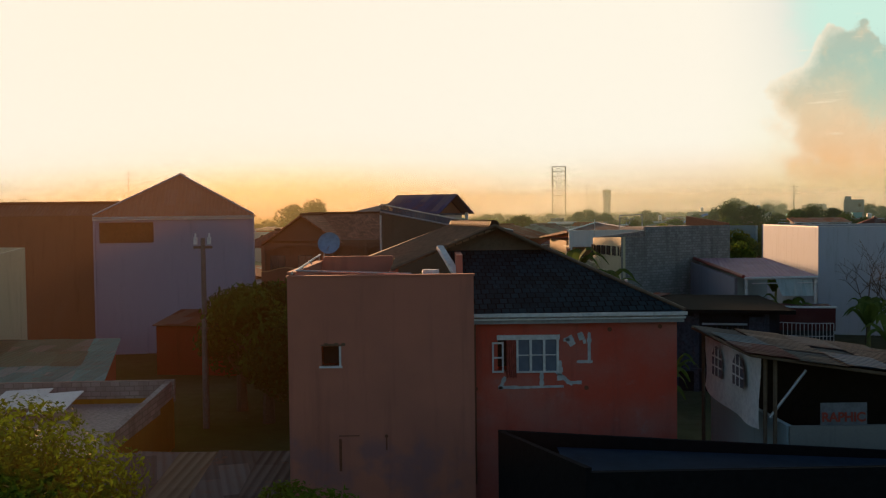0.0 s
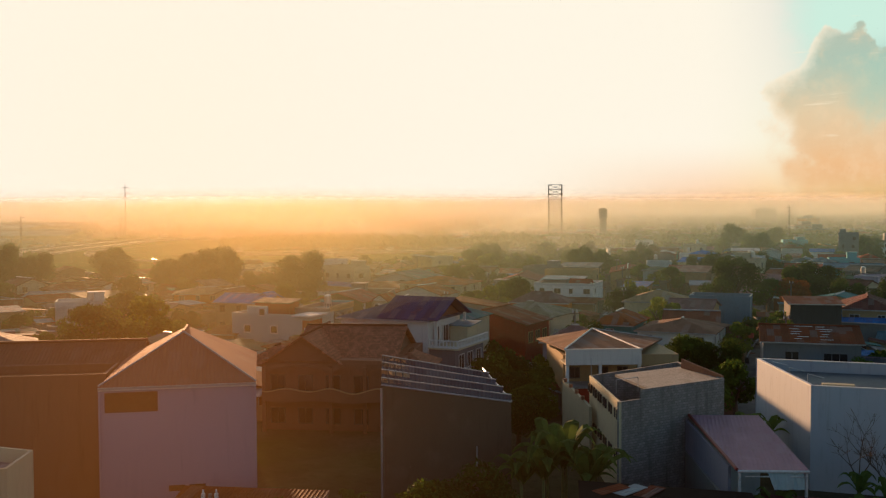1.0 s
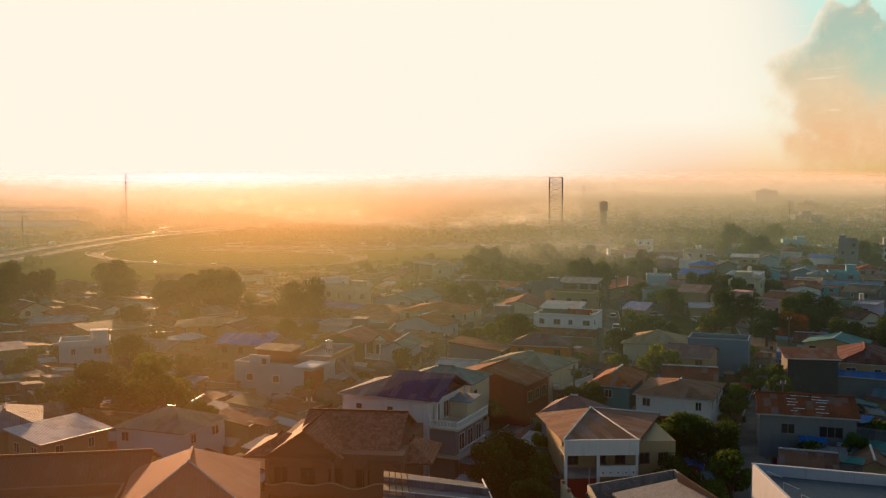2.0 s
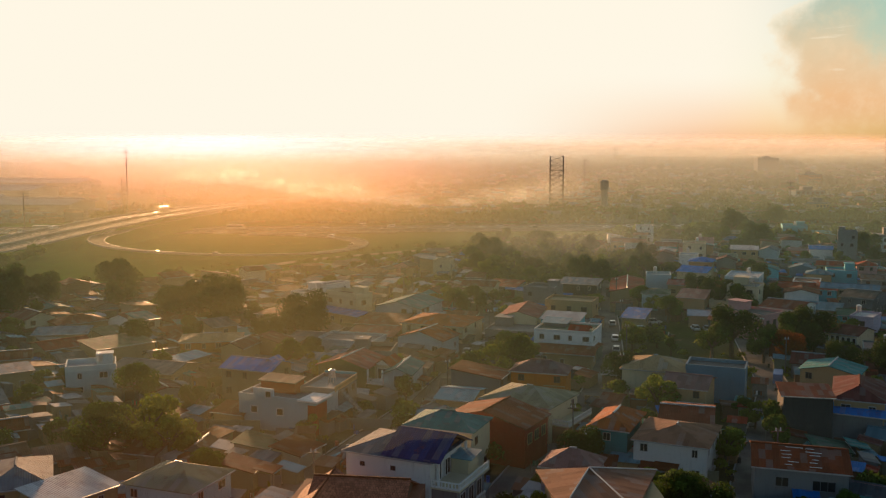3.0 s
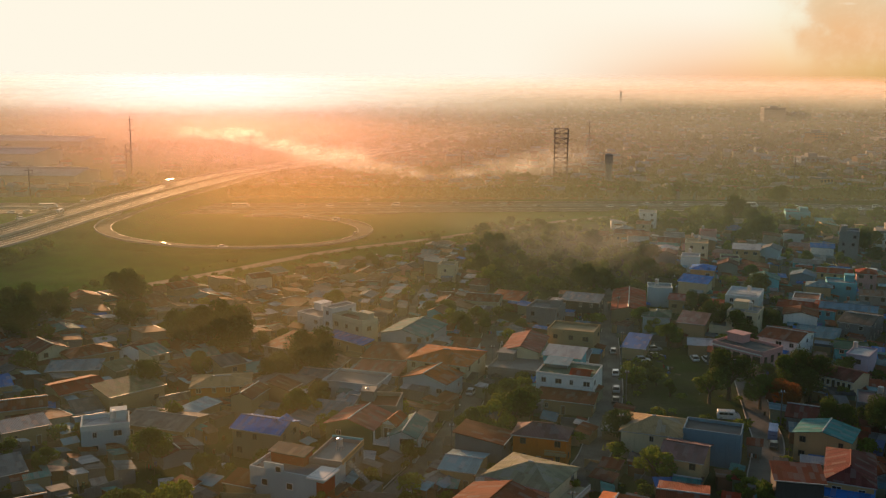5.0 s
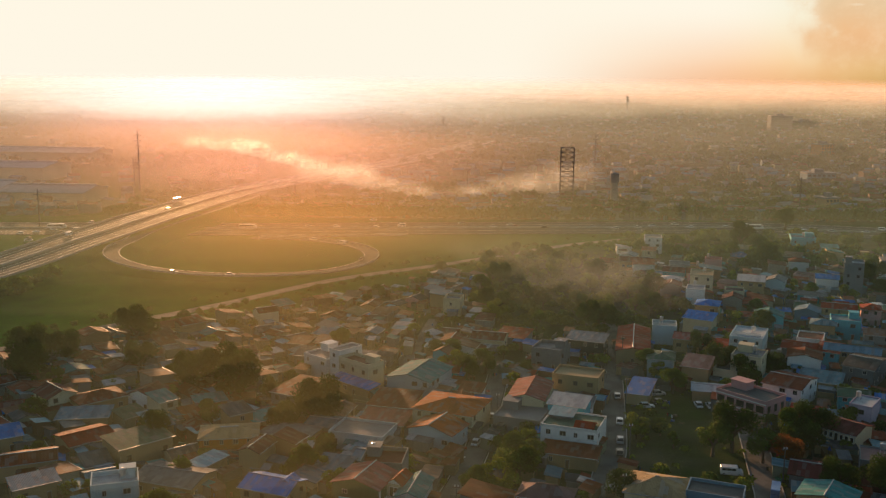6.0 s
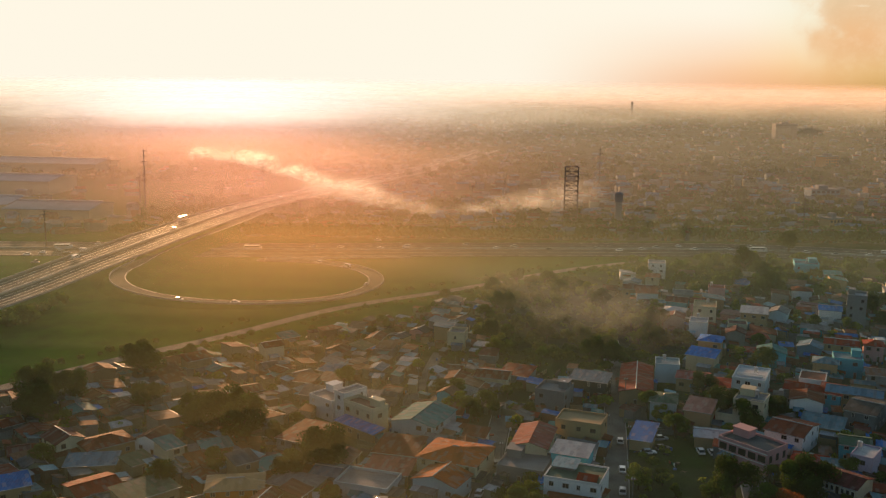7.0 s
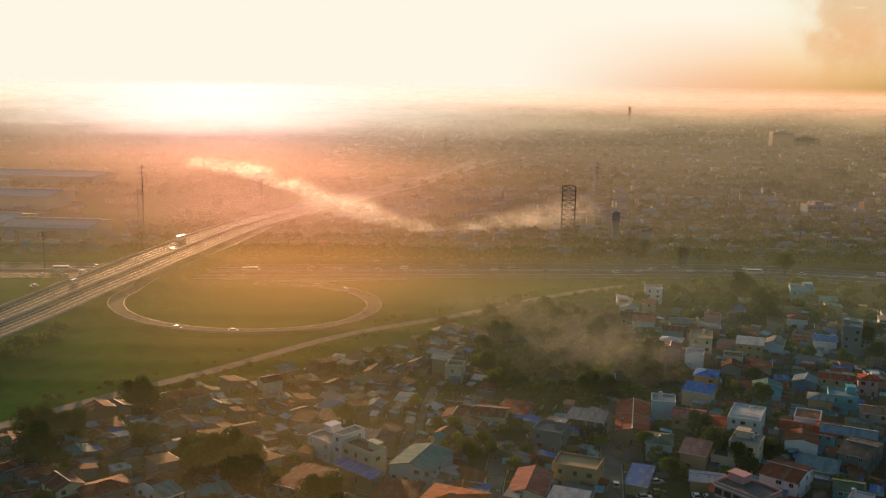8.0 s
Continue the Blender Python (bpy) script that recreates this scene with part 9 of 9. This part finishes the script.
while len(belt) < 560:
    q = r3.random()
    if q < 0.4:
        k = r3.randint(0, len(frontage) - 1)
        c, nrm, _ = frontage[k]
        o = r3.uniform(7, 13) * (-1 if r3.random() < 0.75 else 1)
        x, y, h = c.x + nrm.x * o, c.y + nrm.y * o, r3.uniform(1.3, 3.2)
    elif q < 0.7:
        x, y, h = r3.uniform(-260, -170), r3.uniform(320, 440), r3.uniform(3, 8)
    else:
        x, y, h = r3.uniform(100, 330), r3.uniform(440, 535), r3.uniform(4, 9)
    if on_roads(x, y) or not free(x, y, 1.0, STREETS):
        continue
    belt.append((x, y, -0.2, h))
far_crowns("tree_belt", belt, LEAF_A, "scrubby trees and bushes along the frontage road", 2, 70)

# the grove: whole trees, with palms and scrub under them
for k in range(74):
    gx, gy = r3.uniform(14, 96), r3.uniform(326, 474)
    if (gx > 20 or gy < 430) and not (gx > 70 and gy > 428) and not (38 < gx < 58 and 340 < gy < 400 and k % 3):
        plant_tree(r3.choice((0, 0, 1, 2, 3)), gx, gy, r3.uniform(0.7, 1.25))
grove = [(r3.uniform(14, 96), r3.uniform(326, 478), -0.3, r3.uniform(2.5, 5.5)) for _ in range(260)]
far_crowns("grove_scrub", [q for q in grove if (q[0] > 20 or q[1] < 430) and not (q[0] > 70 and q[1] > 428)], LEAF_GROVE, "dense green scrub under the grove of trees", 4, 260, 0.10)

# gardens between the houses, too many to count
bush = []
while len(bush) < 230:
    y = 112 + 330 * r3.random() ** 0.8
    x = r3.uniform(-0.6, 0.6) * (y + 15)
    if 0.95 * x - y < -425 or (18 < x < 92 and 322 < y < 480) or not free(x, y, 0.6, STREETS):
        continue
    bush.append((x, y, 0.3, r3.uniform(2.2, 5.0)))
far_crowns("garden_greenery", bush[::2], LEAF_A, "green bushes and small trees crowded between houses", 6, 420, 0.075)
far_crowns("garden_greenery", bush[1::2], LEAF_B, "yellow-green bushes and banana clumps between houses", 7, 420, 0.075)

# small plants over the fields and lots
tuft = []
while len(tuft) < 1500:
    x, y = r3.uniform(-250, 230), r3.uniform(115, 530)
    if not free(x, y, 0.5, STREETS) or on_roads(x, y):
        continue
    if 0.95 * x - y < -425:
        continue
    tuft.append((x, y, -0.1, r3.uniform(0.7, 2.2)))
far_crowns("undergrowth", tuft, LEAF_B, "rough grass tufts and low bushes between houses", 3, 26)

# houses of the far city, too small to pick apart
fv, ff, fi = [], [], []
tones = ("redbrown", "grey", "concrete", "brown", "greyblue", "maroon", "sage", "greyteal")
for k in range(2800):
    y = 610 + 2400 * r3.random() ** 2.8
    x = r3.uniform(-0.12, 0.62) * y if r3.random() < 0.85 else r3.uniform(-0.6, 0.0) * y
    if on_roads(x, y):
        continue
    w, d, h, up = r3.uniform(5, 12), r3.uniform(5, 9), r3.choice((2.8, 3.2, 3.6, 5.6, 6.2)), r3.uniform(0.8, 2.2)
    m = pose(x, y, -0.3, 0, 0, r3.uniform(-35, 35))
    n0 = len(fv)
    pts = [(-w / 2, -d / 2, 0), (w / 2, -d / 2, 0), (w / 2, d / 2, 0), (-w / 2, d / 2, 0), (-w / 2, -d / 2, h), (w / 2, -d / 2, h), (w / 2, d / 2, h), (-w / 2, d / 2, h), (-w / 2, 0, h + up), (w / 2, 0, h + up)]
    fv += [m @ Vector(p) for p in pts]
    wall_i, roof_i = r3.choice((6, 7, 3, 1)), r3.choice((0, 1, 2, 3, 4, 5))
    for f, i in (((0, 1, 5, 4), wall_i), ((1, 2, 6, 9, 5), wall_i), ((2, 3, 7, 6), wall_i), ((3, 0, 4, 8, 7), wall_i), ((4, 5, 9, 8), roof_i), ((6, 7, 8, 9), roof_i)):
        ff.append(tuple(n0 + j for j in f))
        fi.append(i)
me = mesh("far_houses", fv, ff, [wall_mat(t) for t in tones], fi)
tagged(new("far_houses", me), "distant houses and sheds of the hazy city", "houses", kind="stuff")

# low hills on the horizon
hv, hf = [], []
n = 80
for i in range(n + 1):
    w = radians(-42 + 84 * i / n)
    hgt = 5 + 16 * max(0.0, noise.noise(Vector((i * 0.11, 2.0, 0)))) + 6 * max(0.0, noise.noise(Vector((i * 0.37, 5.0, 0))))
    for rr, z in ((4200, -5), (4500, hgt), (4800, -5)):
        hv.append((math.sin(w) * rr, math.cos(w) * rr, z))
for i in range(n):
    for j in range(2):
        a = i * 3 + j
        hf.append((a, a + 3, a + 4, a + 1))
tagged(new("hills", mesh("hills", hv, hf, plain_mat("far_hills", (0.05, 0.055, 0.04), 0.95, grain=0.01))), "low hazy hills along the horizon", "hills", kind="structure")

# smoke of a field fire drifting over the interchange
def smoke_mat(key, thick, sx, sz, seed):
    m, t = fresh(key)
    uv = t.add("ShaderNodeTexCoord").outputs["UV"]
    ax = t.add("ShaderNodeSeparateXYZ", Vector=uv)
    mp = t.add("ShaderNodeMapping", Vector=uv, Location=(seed, seed * 0.7, 0), Scale=(sx, sz, 1)).outputs[0]
    n1_, n2_ = t.noise(mp, 1.0, 6.0, 0.62), t.noise(mp, 3.2, 5.0, 0.6)
    dx = t.math("MULTIPLY", t.math("SUBTRACT", ax.outputs[0], 0.5), 2.0)
    dz = t.math("MULTIPLY", t.math("SUBTRACT", ax.outputs[1], 0.42), 1.9)
    away = t.math("SQRT", t.math("ADD", t.math("MULTIPLY", dx, dx), t.math("MULTIPLY", dz, dz)))
    body = t.step(t.math("ADD", away, t.math("MULTIPLY", t.math("SUBTRACT", n1_, 0.5), 0.5)), 0.95, 0.2)
    ends = t.math("MULTIPLY", t.step(away, 1.0, 0.75), t.step(ax.outputs[1], 0.0, 0.12))
    puff = t.step(t.math("ADD", n1_, t.math("MULTIPLY", n2_, 0.4)), 0.45, 0.95)
    a = t.math("MULTIPLY", t.math("MULTIPLY", body, ends), t.math("MULTIPLY", puff, thick), clamp=True)
    tr = t.add("ShaderNodeBsdfTransparent")
    sc = t.add("ShaderNodeBsdfTranslucent", Color=(0.90, 0.96, 0.98, 1))
    mx = t.add("ShaderNodeMixShader", Fac=a)
    t.tree.links.new(tr.outputs[0], mx.inputs[1])
    t.tree.links.new(sc.outputs[0], mx.inputs[2])
    o = t.add("ShaderNodeOutputMaterial")
    t.tree.links.new(mx.outputs[0], o.inputs["Surface"])
    return m


def smoke(path, count, wide, high, thick, seed, label):
    """Drifting smoke: ragged veils that follow one another along a plan line, each wavering as it rises."""
    r = random.Random(seed)
    for i in range(count):
        u = (i + 0.5) / count
        f = u * (len(path) - 1)
        k = min(int(f), len(path) - 2)
        x, y, z = (path[k][j] + (path[k + 1][j] - path[k][j]) * (f - k) for j in range(3))
        w, h = wide * r.uniform(0.7, 1.3) * (0.55 + 0.9 * u), high * r.uniform(0.7, 1.2) * (0.6 + 0.7 * u)
        turn = r.uniform(-0.3, 0.3)
        g_v, g_f, uvs = [], [], []
        for a in range(9):
            for b in range(6):
                s, t = a / 8 - 0.5, b / 5
                g_v.append((x + math.cos(turn) * s * w, y + math.sin(turn) * s * w + 2.0 * math.sin(t * 5 + s * 6 + i), z + h * t))
                uvs.append((a / 8, t))
        for a in range(8):
            for b in range(5):
                q = a * 6 + b
                g_f.append((q, q + 6, q + 7, q + 1))
        me = mesh("smoke", g_v, g_f, smoke_mat("smoke", thick * r.uniform(0.7, 1.2), w / 14.0, h / 12.0, seed + i * 3.7), smooth=True)
        layer = me.uv_layers.new(name="drift")
        for lp in me.loops:
            layer.data[lp.index].uv = uvs[lp.vertex_index]
        tagged(new("smoke", me), label, "smoke", "field fire smoke", "stuff")


smoke(((-92, 850, -3), (-125, 890, 2), (-160, 930, 5), (-230, 1050, 5), (-310, 1170, 0)), 12, 44, 22, 0.95, 3, "bright sunlit smoke streaming from a field fire")
smoke(((-8, 676, -2), (-40, 705, 0), (-75, 745, 2), (-105, 800, 2)), 8, 52, 26, 0.34, 17, "low thin smoke drifting beside the expressway")
smoke(((-6, 680, -2), (30, 690, 2), (65, 700, 4), (105, 715, 4)), 6, 50, 24, 0.20, 29, "low thin smoke drifting over scrub and houses")
smoke(((8, 480, -2), (30, 440, 0), (46, 400, 0), (60, 360, 0), (70, 330, 0)), 8, 80, 26, 0.028, 41, "thin veil of smoke drifting over the grove")
